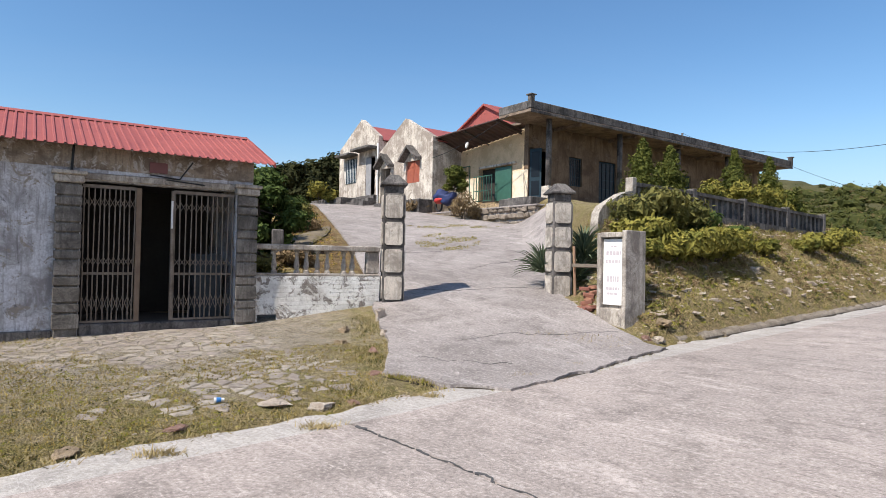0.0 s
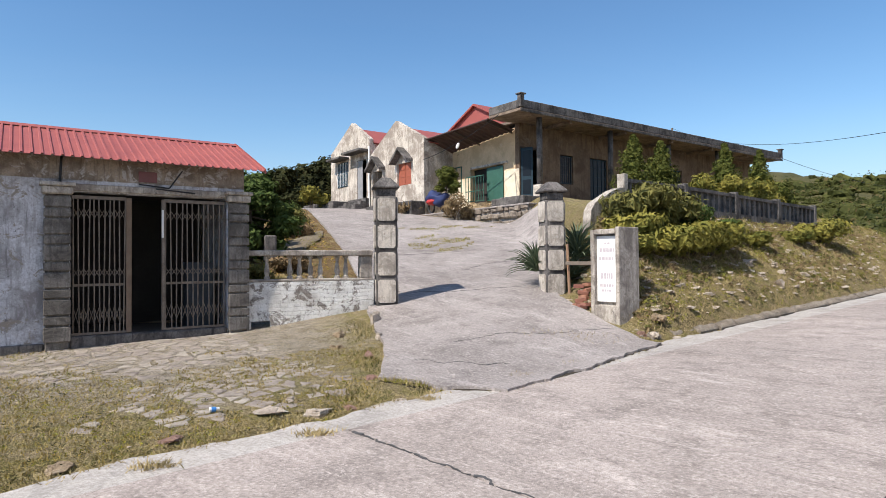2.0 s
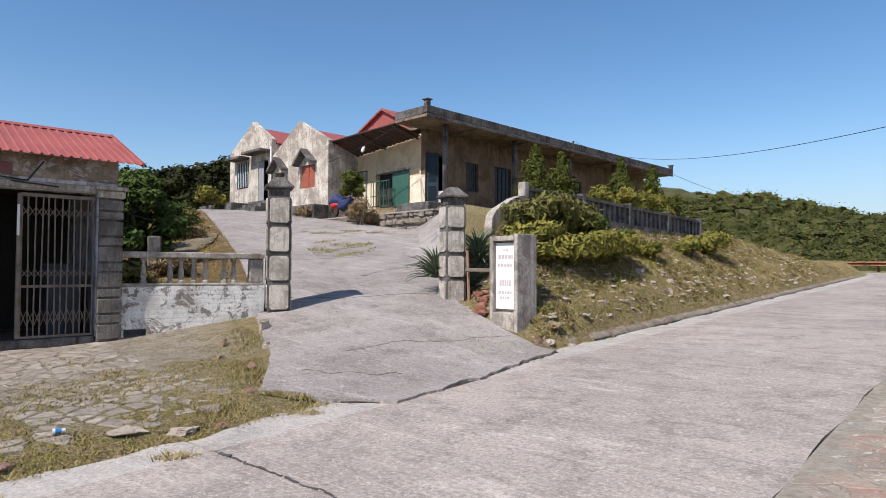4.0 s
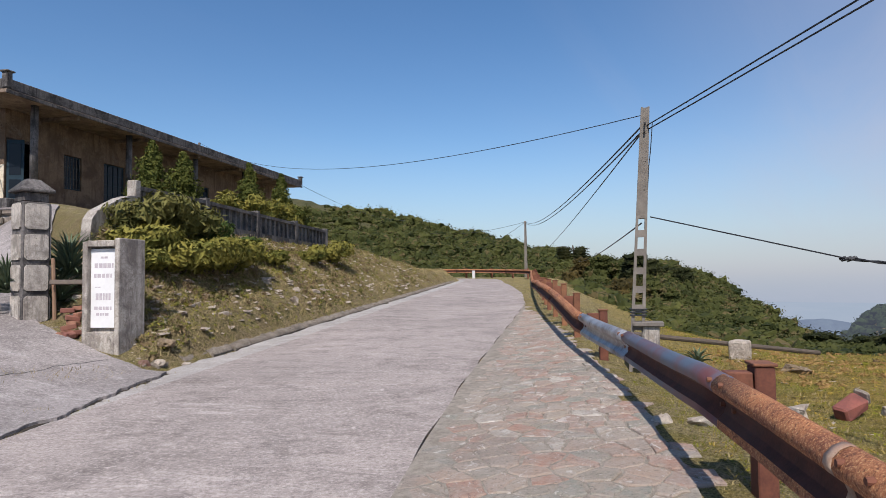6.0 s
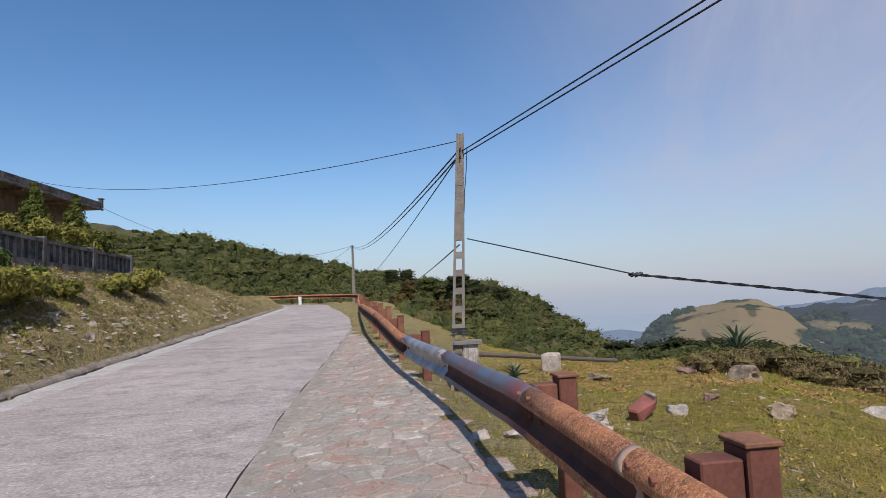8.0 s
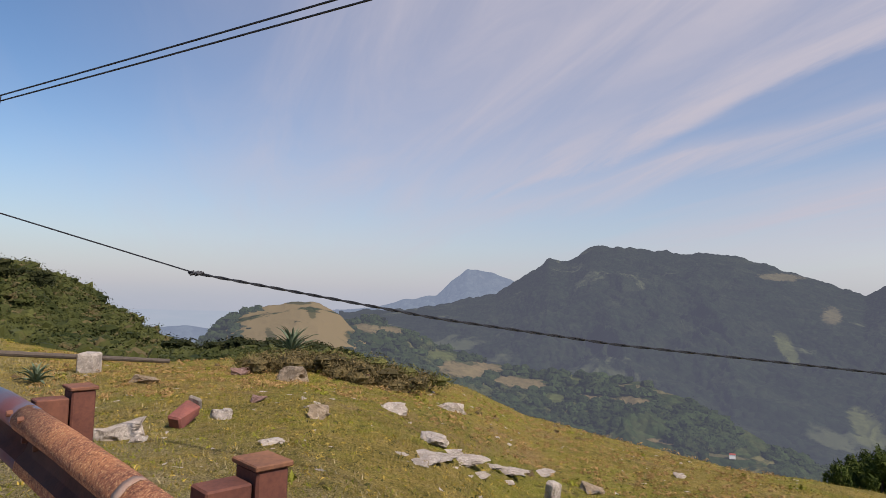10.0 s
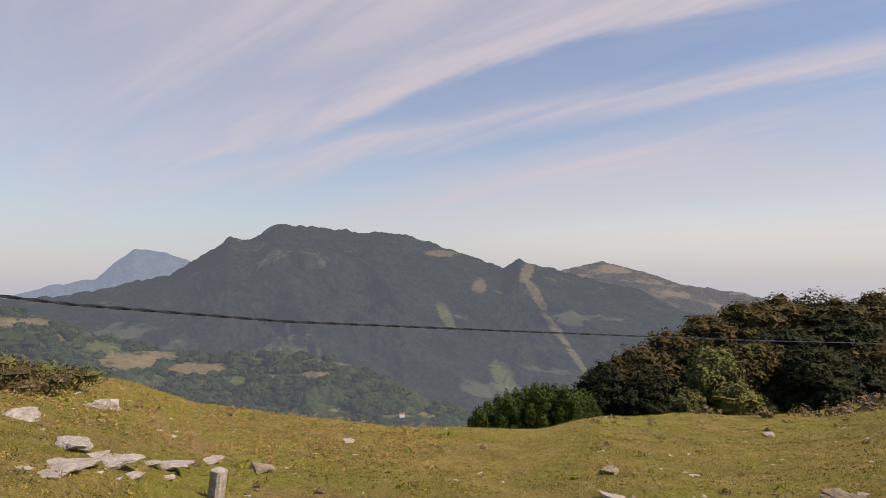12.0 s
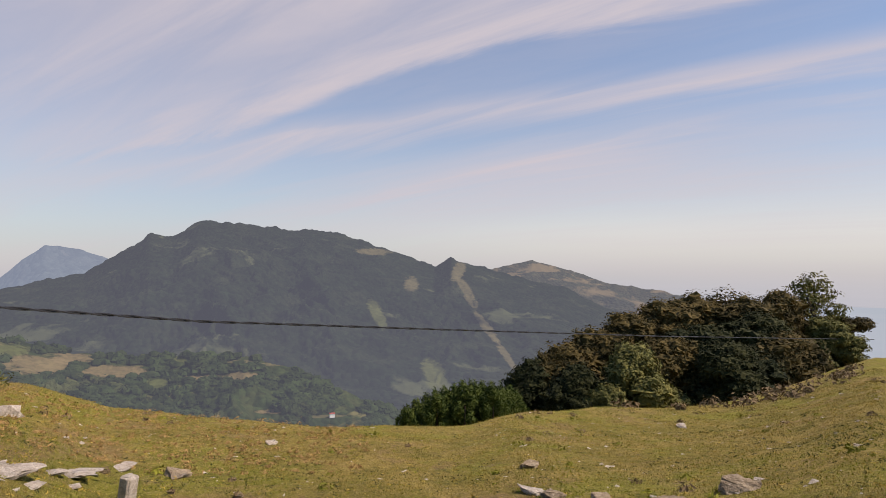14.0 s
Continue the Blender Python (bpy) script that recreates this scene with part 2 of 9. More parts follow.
M_ROAD = concrete("road_concrete", (0.415, 0.352, 0.315), (0.325, 0.276, 0.246), (0.15, 0.125, 0.110), (0.63, 0.55, 0.50))
M_ROADEDGE = concrete("road_edge_concrete", (0.46, 0.42, 0.38), (0.38, 0.345, 0.31), (0.22, 0.20, 0.18), (0.60, 0.56, 0.52))
M_DRIVE = concrete("drive_concrete", (0.36, 0.318, 0.295), (0.25, 0.218, 0.200), (0.125, 0.108, 0.100), (0.54, 0.485, 0.455))


def ground_material():
    """Short turf: green and straw, with bare reddish earth and grey gravel showing through."""
    m = Mat("turf", 1.0, 0, 0.1)
    big, mid, fine, tiny = m.noise(0.16, 6, 0.65), m.noise(1.1, 8, 0.72), m.noise(8, 6, 0.75), m.noise(55, 4, 0.8)
    c = m.mix(m.span(mid, 0.40, 0.60), (0.20, 0.158, 0.026), (0.37, 0.262, 0.068))
    c = m.mix(m.span(big, 0.52, 0.62, 0, 0.75), c, (0.175, 0.168, 0.020))
    c = m.mix(m.span(m.noise(0.42, 7, 0.7), 0.50, 0.60, 0, 0.8), c, (0.23, 0.225, 0.020))
    c = m.mix(m.span(m.noise(0.55, 8, 0.72, distort=0.5), 0.55, 0.63, 0, 0.8), c, (0.28, 0.17, 0.075))
    c = m.mix(m.span(fine, 0.52, 0.66, 0, 0.85), c, (0.35, 0.255, 0.10))
    c = m.mix(m.span(fine, 0.46, 0.36, 0, 0.85), c, (0.060, 0.058, 0.012))
    c = m.mix(m.span(m.noise(2.6, 9, 0.78), 0.58, 0.66, 0, 0.85), c, (0.245, 0.165, 0.095))
    # dusty earth with thin grass on the hill side, beside the drive and along the barrier
    sp = m.n.new("ShaderNodeSeparateXYZ")
    m.l.new(m.co, sp.inputs[0])
    bearing_ = radians(50.3)
    cross = m.math("ADD", m.math("MULTIPLY", m.math("SUBTRACT", sp.outputs[0], 1.556), math.cos(bearing_)), m.math("MULTIPLY", m.math("SUBTRACT", sp.outputs[1], 5.515), -math.sin(bearing_)))
    dust = m.mix(m.span(m.noise(3.2, 8, 0.75), 0.40, 0.60), m.mix(m.span(m.noise(17, 6, 0.75), 0.42, 0.60), (0.42, 0.335, 0.225), (0.24, 0.185, 0.105)), m.mix(m.span(m.noise(13, 6, 0.75), 0.42, 0.60), (0.27, 0.235, 0.085), (0.12, 0.105, 0.040)))
    hillside = m.span(cross, -1.9, -2.3)
    verge = m.math("MULTIPLY", m.span(cross, 6.6, 4.6), m.span(m.noise(1.7, 7, 0.72), 0.36, 0.50))
    c = m.mix(m.math("MAXIMUM", m.math("MULTIPLY", hillside, m.span(m.noise(0.9, 8, 0.75), 0.36, 0.50, 0.55, 1.0)), m.math("MULTIPLY", verge, 0.85)), c, dust)
    litter = m.math("MULTIPLY", m.math("MULTIPLY", m.span(sp.outputs[1], 11.6, 13.0), m.span(sp.outputs[0], 1.0, 0.0)), m.span(m.noise(1.3, 8, 0.75), 0.34, 0.50))
    c = m.mix(m.math("MULTIPLY", litter, 0.9), c, m.mix(m.span(m.noise(19, 6, 0.75), 0.42, 0.60), (0.20, 0.105, 0.055), (0.085, 0.055, 0.032)))
    # bare stony earth where the ground is steep
    nz = m.n.new("ShaderNodeSeparateXYZ")
    m.l.new(m.n.new("ShaderNodeNewGeometry").outputs["Normal"], nz.inputs[0])
    steep = m.math("MULTIPLY", m.math("MULTIPLY", m.span(nz.outputs[2], 0.96, 0.88), hillside), m.span(m.noise(2.1, 8, 0.75), 0.30, 0.48))
    c = m.mix(steep, c, m.mix(m.span(m.noise(3.4, 8, 0.74), 0.46, 0.58, 0, 0.7), m.mix(m.span(m.noise(17, 6, 0.75), 0.42, 0.60), (0.31, 0.235, 0.135), (0.135, 0.10, 0.052)), m.mix(m.span(m.noise(14, 6, 0.75), 0.42, 0.60), (0.24, 0.215, 0.070), (0.10, 0.092, 0.030))))
    # trodden pale gravel before the garage
    vm = m.n.new("ShaderNodeVectorMath")
    vm.operation = "DISTANCE"
    m.l.new(m.co, vm.inputs[0])
    vm.inputs[1].default_value = (-4.4, 9.3, 0.4)
    trod = m.math("ADD", vm.outputs["Value"], m.math("MULTIPLY", m.noise(1.5, 7, 0.7), 3.2))
    c = m.mix(m.span(trod, 5.4, 3.9, 0, 0.85), c, m.mix(m.span(m.noise(5, 8, 0.78, distort=0.8), 0.40, 0.62), (0.50, 0.435, 0.385), m.mix(m.span(m.noise(21, 5, 0.75), 0.42, 0.58), (0.36, 0.31, 0.265), (0.15, 0.125, 0.095))))
    c = m.mix(m.span(tiny, 0.48, 0.61, 0, 0.75), c, (0.050, 0.044, 0.014))
    c = m.mix(m.span(tiny, 0.46, 0.34, 0, 0.7), c, (0.54, 0.43, 0.19))
    return m.color(c).bump(m.math("ADD", fine, tiny), 1.0, 0.04).done()


M_TURF = ground_material()
M_EARTH = simple("dry_earth", (0.21, 0.17, 0.115), (0.115, 0.09, 0.058), 3.0, 1.0, bump=0.6, dist=0.02)


# ---- builders ----
def mesh_of(bm, name, smooth=False):
    me = bpy.data.meshes.new(name)
    bm.to_mesh(me)
    bm.free()
    if smooth:
        me.polygons.foreach_set("use_smooth", [True] * len(me.polygons))
    return me


def part(name, bm, material, parent=None, label="", smooth=False):
    """Links a bmesh (or mesh) as ONE object under a thing or a part."""
    me = bm if isinstance(bm, bpy.types.Mesh) else mesh_of(bm, name, smooth)
    if material and not me.materials:
        me.materials.append(material)
    ob = new(name, me)
    if parent:
        ob.parent = parent
    return tagged(ob, label)


def thing(name, label, category, m=None, group="", kind=""):
    """An Empty at the base of a thing, which parents its parts."""
    ob = new(name)
    ob.empty_display_size = 0.2
    if m is not None:
        ob.matrix_world = m
    return tagged(ob, label, category, group, kind)


def solid(name, bm, material, label, category="", kind="", group="", m=None, smooth=False):
    ob = part(name, bm, material, None, "", smooth)
    if m is not None:
        ob.matrix_world = m
    return tagged(ob, label, category, group, kind)


def raw(name, verts, faces, material, smooth=False):
    """A mesh from arrays of corners and equal-sized faces."""
    verts, faces = np.asarray(verts, np.float32), np.asarray(faces, np.int32)
    me = bpy.data.meshes.new(name)
    me.vertices.add(len(verts))
    me.vertices.foreach_set("co", verts.ravel())
    k = faces.shape[1]
    me.loops.add(faces.size)
    me.loops.foreach_set("vertex_index", faces.ravel())
    me.polygons.add(len(faces))
    me.polygons.foreach_set("loop_start", np.arange(0, faces.size, k, dtype=np.int32))
    me.polygons.foreach_set("loop_total", np.full(len(faces), k, np.int32))
    me.polygons.foreach_set("use_smooth", np.full(len(faces), smooth, bool))
    me.update(calc_edges=True)
    me.materials.append(material)
    return me


def box(bm, x0, x1, y0, y1, z0, z1, bevel=0.0, m=None):
    vs = [bm.verts.new((x, y, z)) for z in (z0, z1) for y in (y0, y1) for x in (x0, x1)]
    fs = [bm.faces.new([vs[i] for i in f]) for f in ((0, 2, 3, 1), (4, 5, 7, 6), (0, 1, 5, 4), (2, 6, 7, 3), (0, 4, 6, 2), (1, 3, 7, 5))]
    if bevel:
        r = bmesh.ops.bevel(bm, geom=list({e for f in fs for e in f.edges}), offset=bevel, segments=1, affect="EDGES", profile=0.5)
        vs = list({v for f in r["faces"] for v in f.verts})
    if m is not None:
        bmesh.ops.transform(bm, matrix=m, verts=list({v for v in vs if v.is_valid}))
    return bm


def boxed(*a, **k):
    return box(bmesh.new(), *a, **k)


def tube(bm, a, b, r0, r1=None, n=10, caps=True):
    """A round bar from a to b."""
    r1 = r0 if r1 is None else r1
    a, b = Vector(a), Vector(b)
    q = (b - a).to_track_quat("Z", "Y")
    ra = [bm.verts.new(a + q @ Vector((r0 * math.cos(2 * math.pi * i / n), r0 * math.sin(2 * math.pi * i / n), 0))) for i in range(n)]
    rb = [bm.verts.new(b + q @ Vector((r1 * math.cos(2 * math.pi * i / n), r1 * math.sin(2 * math.pi * i / n), 0))) for i in range(n)]
    for i in range(n):
        bm.faces.new((ra[i], ra[(i + 1) % n], rb[(i + 1) % n], rb[i]))
    if caps:
        bm.faces.new(ra[::-1])
        bm.faces.new(rb)
    return bm


def rough_up(bm, amount, scale, seed=0.0):
    for v in bm.verts:
        n = noise.noise_vector(v.co * scale + Vector((seed, seed * 1.7, -seed)))
        v.co += n * amount
    return bm


def smoothstep(x, a, b):
    t = np.clip((x - a) / (b - a), 0, 1)
    return t * t * (3 - 2 * t)


def wobble(x, y, s, seed=0):
    """Cheap smooth unevenness from a few sines."""
    return (np.sin(x * s + 1.3 + seed) * np.cos(y * s * 1.13 - 0.7 * seed) + 0.5 * np.sin(x * s * 2.1 - y * s * 1.7 + 2.1 * seed) + 0.3 * np.cos(x * s * 3.7 + y * s * 4.3 + seed)) / 1.8


# ---- lie of the land ----
HEAD = radians(50.3)                                   # bearing of the straight road
RU, RV = np.array([math.sin(HEAD), math.cos(HEAD)]), np.array([math.cos(HEAD), -math.sin(HEAD)])
R0 = np.array([1.556, 5.515])                          # a point on its middle line
HALF, STRAIGHT, BEND = 2.08, 36.0, 8.0                 # half width, length ahead, radius of the bend to the left
ARC = R0 + STRAIGHT * RU - BEND * RV
SWEEP = radians(125)


def road_point(s, d):
    """Plan place at s metres along the road (0 at R0) and d metres to its right."""
    if s <= STRAIGHT:
        return R0 + s * RU + d * RV
    a = min((s - STRAIGHT) / BEND, SWEEP)
    out = RV * math.cos(a) + RU * math.sin(a)
    way = RU * math.cos(a) - RV * math.sin(a)
    return ARC + (BEND + d) * out + way * max(0.0, s - STRAIGHT - SWEEP * BEND)


def road_coords(x, y):
    """Along and across the road, for arrays."""
    px, py = x - R0[0], y - R0[1]
    s, d = px * RU[0] + py * RU[1], px * RV[0] + py * RV[1]
    ax, ay = x - ARC[0], y - ARC[1]
    f, g = ax * RU[0] + ay * RU[1], ax * RV[0] + ay * RV[1]
    ang = np.arctan2(f, g)
    ang = np.where(ang < -1.9, ang + 2 * np.pi, ang)
    bent = f > 0
    end = bent & (ang > SWEEP)
    s2 = STRAIGHT + BEND * np.clip(ang, 0, SWEEP)
    d2 = np.hypot(ax, ay) - BEND
    wa = RU * math.cos(SWEEP) - RV * math.sin(SWEEP)
    oa = RV * math.cos(SWEEP) + RU * math.sin(SWEEP)
    s3 = STRAIGHT + BEND * SWEEP + np.maximum(0, ax * wa[0] + ay * wa[1])
    d3 = ax * oa[0] + ay * oa[1] - BEND
    s = np.where(end, s3, np.where(bent, s2, s))
    d = np.where(end, d3, np.where(bent, d2, d))
    return s, d


def road_z(s):
    s = np.asarray(s, float)
    return 0.03 * np.clip(s + 4.6, -12, 44) + 0.012 * np.maximum(0, s - 39.4) + 0.008 * np.minimum(0, s + 16.6)


EYE = np.array([0.9, 0.6])
# brow of the meadow: bearing, distance, height, and how soon the ground falls towards it
BROW = ((40, 60, 0.9, 1.0), (50, 34, 1.0, 1.0), (53, 28, 0.67, 1.0), (56, 24, 0.34, 1.0), (58, 20, 0.18, 1.0), (61, 18, -0.02, 1.1), (66, 17, -0.16, 1.2), (70, 16.5, -0.34, 1.3), (76, 16.5, -0.34, 1.4), (83, 16.5, -0.24, 1.3), (89, 17, -0.55, 1.0), (97, 18, -1.12, 0.7),
        (103, 17, -1.65, 0.5), (110, 16, -1.84, 0.48), (121, 15, -2.02, 0.55), (133, 15.5, -2.15, 0.62), (138, 17, -2.15, 0.65), (148, 21, -2.65, 0.75), (155, 24, -2.85, 0.85), (160, 28, -2.6, 0.85), (165, 33, -1.85, 0.85), (170, 38, -2.3, 0.85), (175, 40, -2.7, 0.9), (185, 42, -3.0, 0.9), (200, 45, -2.8, 1.0))
GATE = np.array([0.6, 12.0])


def land(x, y):
    """Height of the open ground at x, y (arrays)."""
    x, y = np.asarray(x, float), np.asarray(y, float)
    s, d = road_coords(x, y)
    zr = road_z(s)
    # valley side
    ex, ey = x - EYE[0], y - EYE[1]
    r, az = np.hypot(ex, ey), np.degrees(np.arctan2(ex, ey))
    az = np.where(az < -90, az + 360, az)
    az = np.clip(az, 40, 200)
    col = np.array(BROW).T
    rb, zb, pw = (np.interp(az, col[0], c) for c in col[1:])
    g = np.clip((r - 1.6) / (rb - 1.6), 0, 1) ** pw
    shoulder = 0.24 + (zb - 0.24) * g
    past = np.maximum(0, r - rb)
    valley = np.where(past > 0, -420 * (1 - np.exp(-(past * 0.36 + 0.012 * np.minimum(past, 25) ** 1.6 * 0.4) / 420)), 0)
    rim = shoulder + valley + 0.05 * wobble(x, y, 1.1, 3) * smoothstep(r, 3, 7) + 0.07 * wobble(x, y, 0.37, 1) * smoothstep(r, 4, 9)
    rim = rim - 0.17 * np.exp(-((r - 8.4) / 1.8) ** 2) * smoothstep(az, 46, 54) * (1 - smoothstep(az, 64, 72))
    strip = zr - 0.02 + 0.075 * (d - HALF)
    ahead = zr + 0.12 - 0.22 * np.maximum(0, d - HALF - 1.6) - 0.03 * np.maximum(0, d - HALF - 3) ** 2
    far = smoothstep(s, 4, 13)
    right = (1 - far) * rim + far * np.maximum(np.where(s > 9, ahead, rim), rim) 
    right = strip + (right - strip) * smoothstep(d, HALF + 1.3, HALF + 3.4)
    # hill side: forecourt, drive, bank and terrace
    left = -d - HALF
    fall = np.clip(0.055 + 0.030 * (s - 0.5), 0.05, 0.20)
    court = zr + fall * left + 0.03 * wobble(x, y, 0.9, 2)
    climb = 0.83 + 0.183 * (y - 12.0 + 0.12 * (x - 0.6))
    drive = np.where(y > 11.6, climb, court)
    k = smoothstep(y, 9.8, 12.6)
    up = court * (1 - k) + climb * k
    shed = np.clip(court, -1, 0.8)
    wshed = smoothstep(-x, 2.6, 4.4) * (1 - smoothstep(y + 0.4 * x, 10.5, 14.0))
    up = up * (1 - wshed) + shed * wshed
    yard = 4.75 + 0.012 * np.clip(y - 30, 0, 60)
    up = yard - np.log1p(np.exp(np.clip((yard - up) * 3, -30, 30))) / 3
    top = (np.clip(2.95 - 0.02 * (s - 8), 1.2, 2.95) + 0.22 * smoothstep(s, 10, 16)) * (1 - smoothstep(s, 21, 34)) + (zr + 0.7) * smoothstep(s, 21, 34)
    behind = np.maximum(0, left - 3.9)
    bank = np.minimum(zr + 0.10 + 0.70 * left, top + 0.16 * behind) + 0.06 * wobble(x, y, 1.7, 5) * smoothstep(left, 0.2, 1.2)
    bank = np.minimum(bank, yard)
    wb = smoothstep(x - 0.48 * (12.0 - np.minimum(y, 12.0)), 2.45, 3.55 + 0.6 * smoothstep(y, 11.0, 13.0)) * smoothstep(s, 1.5, 3.5)
    hill = up * (1 - wb) + np.minimum(bank, 4.1) * wb
    hill = np.where(s > 60, np.minimum(hill, zr + 4), hill)
    z = np.where(d > HALF, right, np.where(d < -HALF, hill, zr - 0.06))
    lip = smoothstep(-d, HALF, HALF + 0.5)
    z = np.where((d < -HALF) & (d > -HALF - 0.5), (zr - 0.05) * (1 - lip) + hill * lip, z)
    return z


def land1(x, y):
    return float(land(np.array([x]), np.array([y]))[0])


def graded(fine, reach, step, far):
    """Coordinates that are close together near the middle and far apart beyond."""
    c = list(np.arange(-fine, fine + 1e-6, step))
    w, p = step, fine
    while p < far:
        w *= 1.16
        p += w
        c.append(p)
        c.insert(0, -p)
    return np.array(c)


gx, gy = graded(20, 0, 0.25, 4700) + 3.0, graded(21, 0, 0.25, 4700) + 8.0
GX, GY = np.meshgrid(gx, gy)
GZ = land(GX, GY)
nx, ny = len(gx), len(gy)
idx = np.arange(nx * ny).reshape(ny, nx)
quads = np.stack([idx[:-1, :-1], idx[:-1, 1:], idx[1:, 1:], idx[1:, :-1]], -1).reshape(-1, 4)
ground = new("ground", raw("ground", np.stack([GX, GY, GZ], -1).reshape(-1, 3), quads, M_TURF, True))
tagged(ground, "short dry mountain turf with stones and bare earth", "ground", kind="structure")


def strip_mesh(name, rows, thick, material, smooth=False):
    """A slab from rows of points across (each row equally long): top, sides and underside."""
    rows = [[Vector(p) for p in r] for r in rows]
    n, k = len(rows), len(rows[0])
    top = [p for r in rows for p in r]
    low = [p - Vector((0, 0, thick)) for r in rows for p in r]
    f = []
    for i in range(n - 1):
        for j in range(k - 1):
            a = i * k + j
            f.append((a, a + 1, a + k + 1, a + k))
            f.append((n * k + a, n * k + a + k, n * k + a + k + 1, n * k + a + 1))
        a = i * k
        f.append((a, a + k, n * k + a + k, n * k + a))
        a = i * k + k - 1
        f.append((a + k, a, n * k + a, n * k + a + k))
    for i, flip in ((0, False), (n - 1, True)):
        for j in range(k - 1):
            a = i * k + j
            q = (a, n * k + a, n * k + a + 1, a + 1)
            f.append(q[::-1] if flip else q)
    return raw(name, [tuple(p) for p in top + low], f, material, smooth)


# the road: cast in bays with joints between them
road = thing("road", "grey brushed concrete mountain road cast in bays", "road", kind="structure")
JOINT = 0.022
bays = [(-33.6 + 5.3 * i, -33.6 + 5.3 * (i + 1)) for i in range(23)]


def road_right(s):
    """Right edge of the concrete, which widens ahead and cuts the inside of the bend."""
    return float(np.interp(s, (-4, 1, 4, 8.2, 12.2, 16, 22, 29, 33, 37, 41, 46, 60), (2.08, 2.075, 2.13, 2.33, 2.52, 2.66, 2.45, 1.77, 1.15, 0.8, 1.1, 1.9, 2.08)))


def road_bay(name, s0, s1, d0, d1, cols, material, sink=0.0):
    rows = []
    for s in np.linspace(s0 + JOINT / 2, s1 - JOINT / 2, 12 if cols > 3 else 44):
        row = []
        for d in np.linspace(d0, d1, cols):
            w = 0.05 * math.sin(s * 2.3) + 0.10 * noise.fractal(Vector((s * 2.2, 3, 0)), 0.7, 2.2, 4) if d == -HALF else (0.02 * math.sin(s * 3.1) if d == HALF else 0)
            e = d if d1 < HALF else d0 + (d - d0) * (road_right(s) - d0) / (HALF - d0)
            p = road_point(s, e + w)
            row.append((p[0], p[1], float(road_z(s)) + (0.012 * (1 - (e / HALF) ** 2) if e < HALF else 0.075 * (e - HALF)) - sink))
        rows.append(row)
    part(name, strip_mesh(name, rows, 0.16, material), None, road)


for a, b in bays:
    road_bay("road_bay", a, b, -HALF + 0.52, HALF, 7, M_ROAD)
    road_bay("road_edge_strip", a, b, -HALF, -HALF + 0.505, 3, M_ROADEDGE, 0.006)
# dark mended crack along one joint
rk = random.Random(2)
M_TAR = simple("dark_crack_filler", (0.05, 0.048, 0.05), (0.10, 0.095, 0.09), 20, 0.8)
for d0, d1, w in ((-1.45, -1.30, 0.035), (-1.28, -1.12, 0.012), (-1.10, -0.95, 0.03), (-0.93, -0.62, 0.010), (-0.60, -0.42, 0.022), (-0.40, 0.05, 0.008), (0.07, 0.30, 0.03), (0.32, 1.2, 0.007)):
    rows = []
    for k in np.linspace(d0, d1, 13):
        c = -1.80 + 0.06 * noise.fractal(Vector((k * 4, 1, 0)), 0.7, 2.1, 4)
        e = w * (0.55 + 0.6 * noise.noise(Vector((k * 6, w * 50, 0)))) * (0.2 if k in (d0, d1) else 1)
        rows.append([(*road_point(c + q, k), float(road_z(c)) + 0.0165) for q in (-e, e)])
    part("crack_filler", strip_mesh("crack_filler", rows, 0.01, M_TAR), None, road)


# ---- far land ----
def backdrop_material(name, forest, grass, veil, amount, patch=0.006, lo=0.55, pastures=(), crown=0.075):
    """Forest of single crowns and pale grass slopes; bluish distance haze mixed in as emission."""
    m = Mat(name, 1.0, 0, 0.0)
    n1, n2, n3 = m.noise(patch, 7, 0.62, distort=0.6), m.noise(patch * 14, 6, 0.7), m.noise(patch * 3, 5, 0.6)
    trees = m.voronoi(crown)
    tone = m.voronoi(crown, out="Color")
    c = m.mix(m.span(tone, 0.1, 0.9), tuple(v * 1.5 for v in forest), tuple(v * 0.6 for v in forest))
    c = m.mix(m.span(n2, 0.42, 0.62, 0, 0.6), c, tuple(v * 0.5 for v in forest))
    c = m.mix(m.span(n3, 0.5, 0.7, 0, 0.5), c, tuple(0.5 * v + 0.5 * w for v, w in zip(forest, grass)))
    wood = m.span(n1, lo + 0.05, lo)
    c = m.mix(wood, grass, c)
    if pastures:
        az, el = bearing(m)
        wob = m.math("MULTIPLY", m.math("SUBTRACT", m.noise(patch * 4, 9, 0.78, distort=0.8), 0.5), 5.0)
        for a0, e0, ra, re_, tilt, col in pastures:
            k = m.math("MULTIPLY", patch_mask(m, az, el, a0, e0, ra, re_, tilt, wob), 0.75)
            c = m.mix(k, c, m.mix(m.span(n2, 0.42, 0.6), col, tuple(v * 0.72 for v in col)))
            wood = m.math("MULTIPLY", wood, m.math("SUBTRACT", 1.0, k))
    hgt = m.math("MULTIPLY", m.span(trees, 0.75, 0.0), wood)
    m.color(c).bump(m.math("ADD", hgt, m.math("MULTIPLY", n2, 0.4)), 1.0, 0.34 / crown)
    # distance haze: an even bluish glow added to the surface
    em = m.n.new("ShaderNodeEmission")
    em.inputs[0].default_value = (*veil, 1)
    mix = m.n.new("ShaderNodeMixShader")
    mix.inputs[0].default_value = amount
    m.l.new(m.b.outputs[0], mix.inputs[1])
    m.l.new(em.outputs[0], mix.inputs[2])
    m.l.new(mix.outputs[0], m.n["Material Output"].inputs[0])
    return m.done()


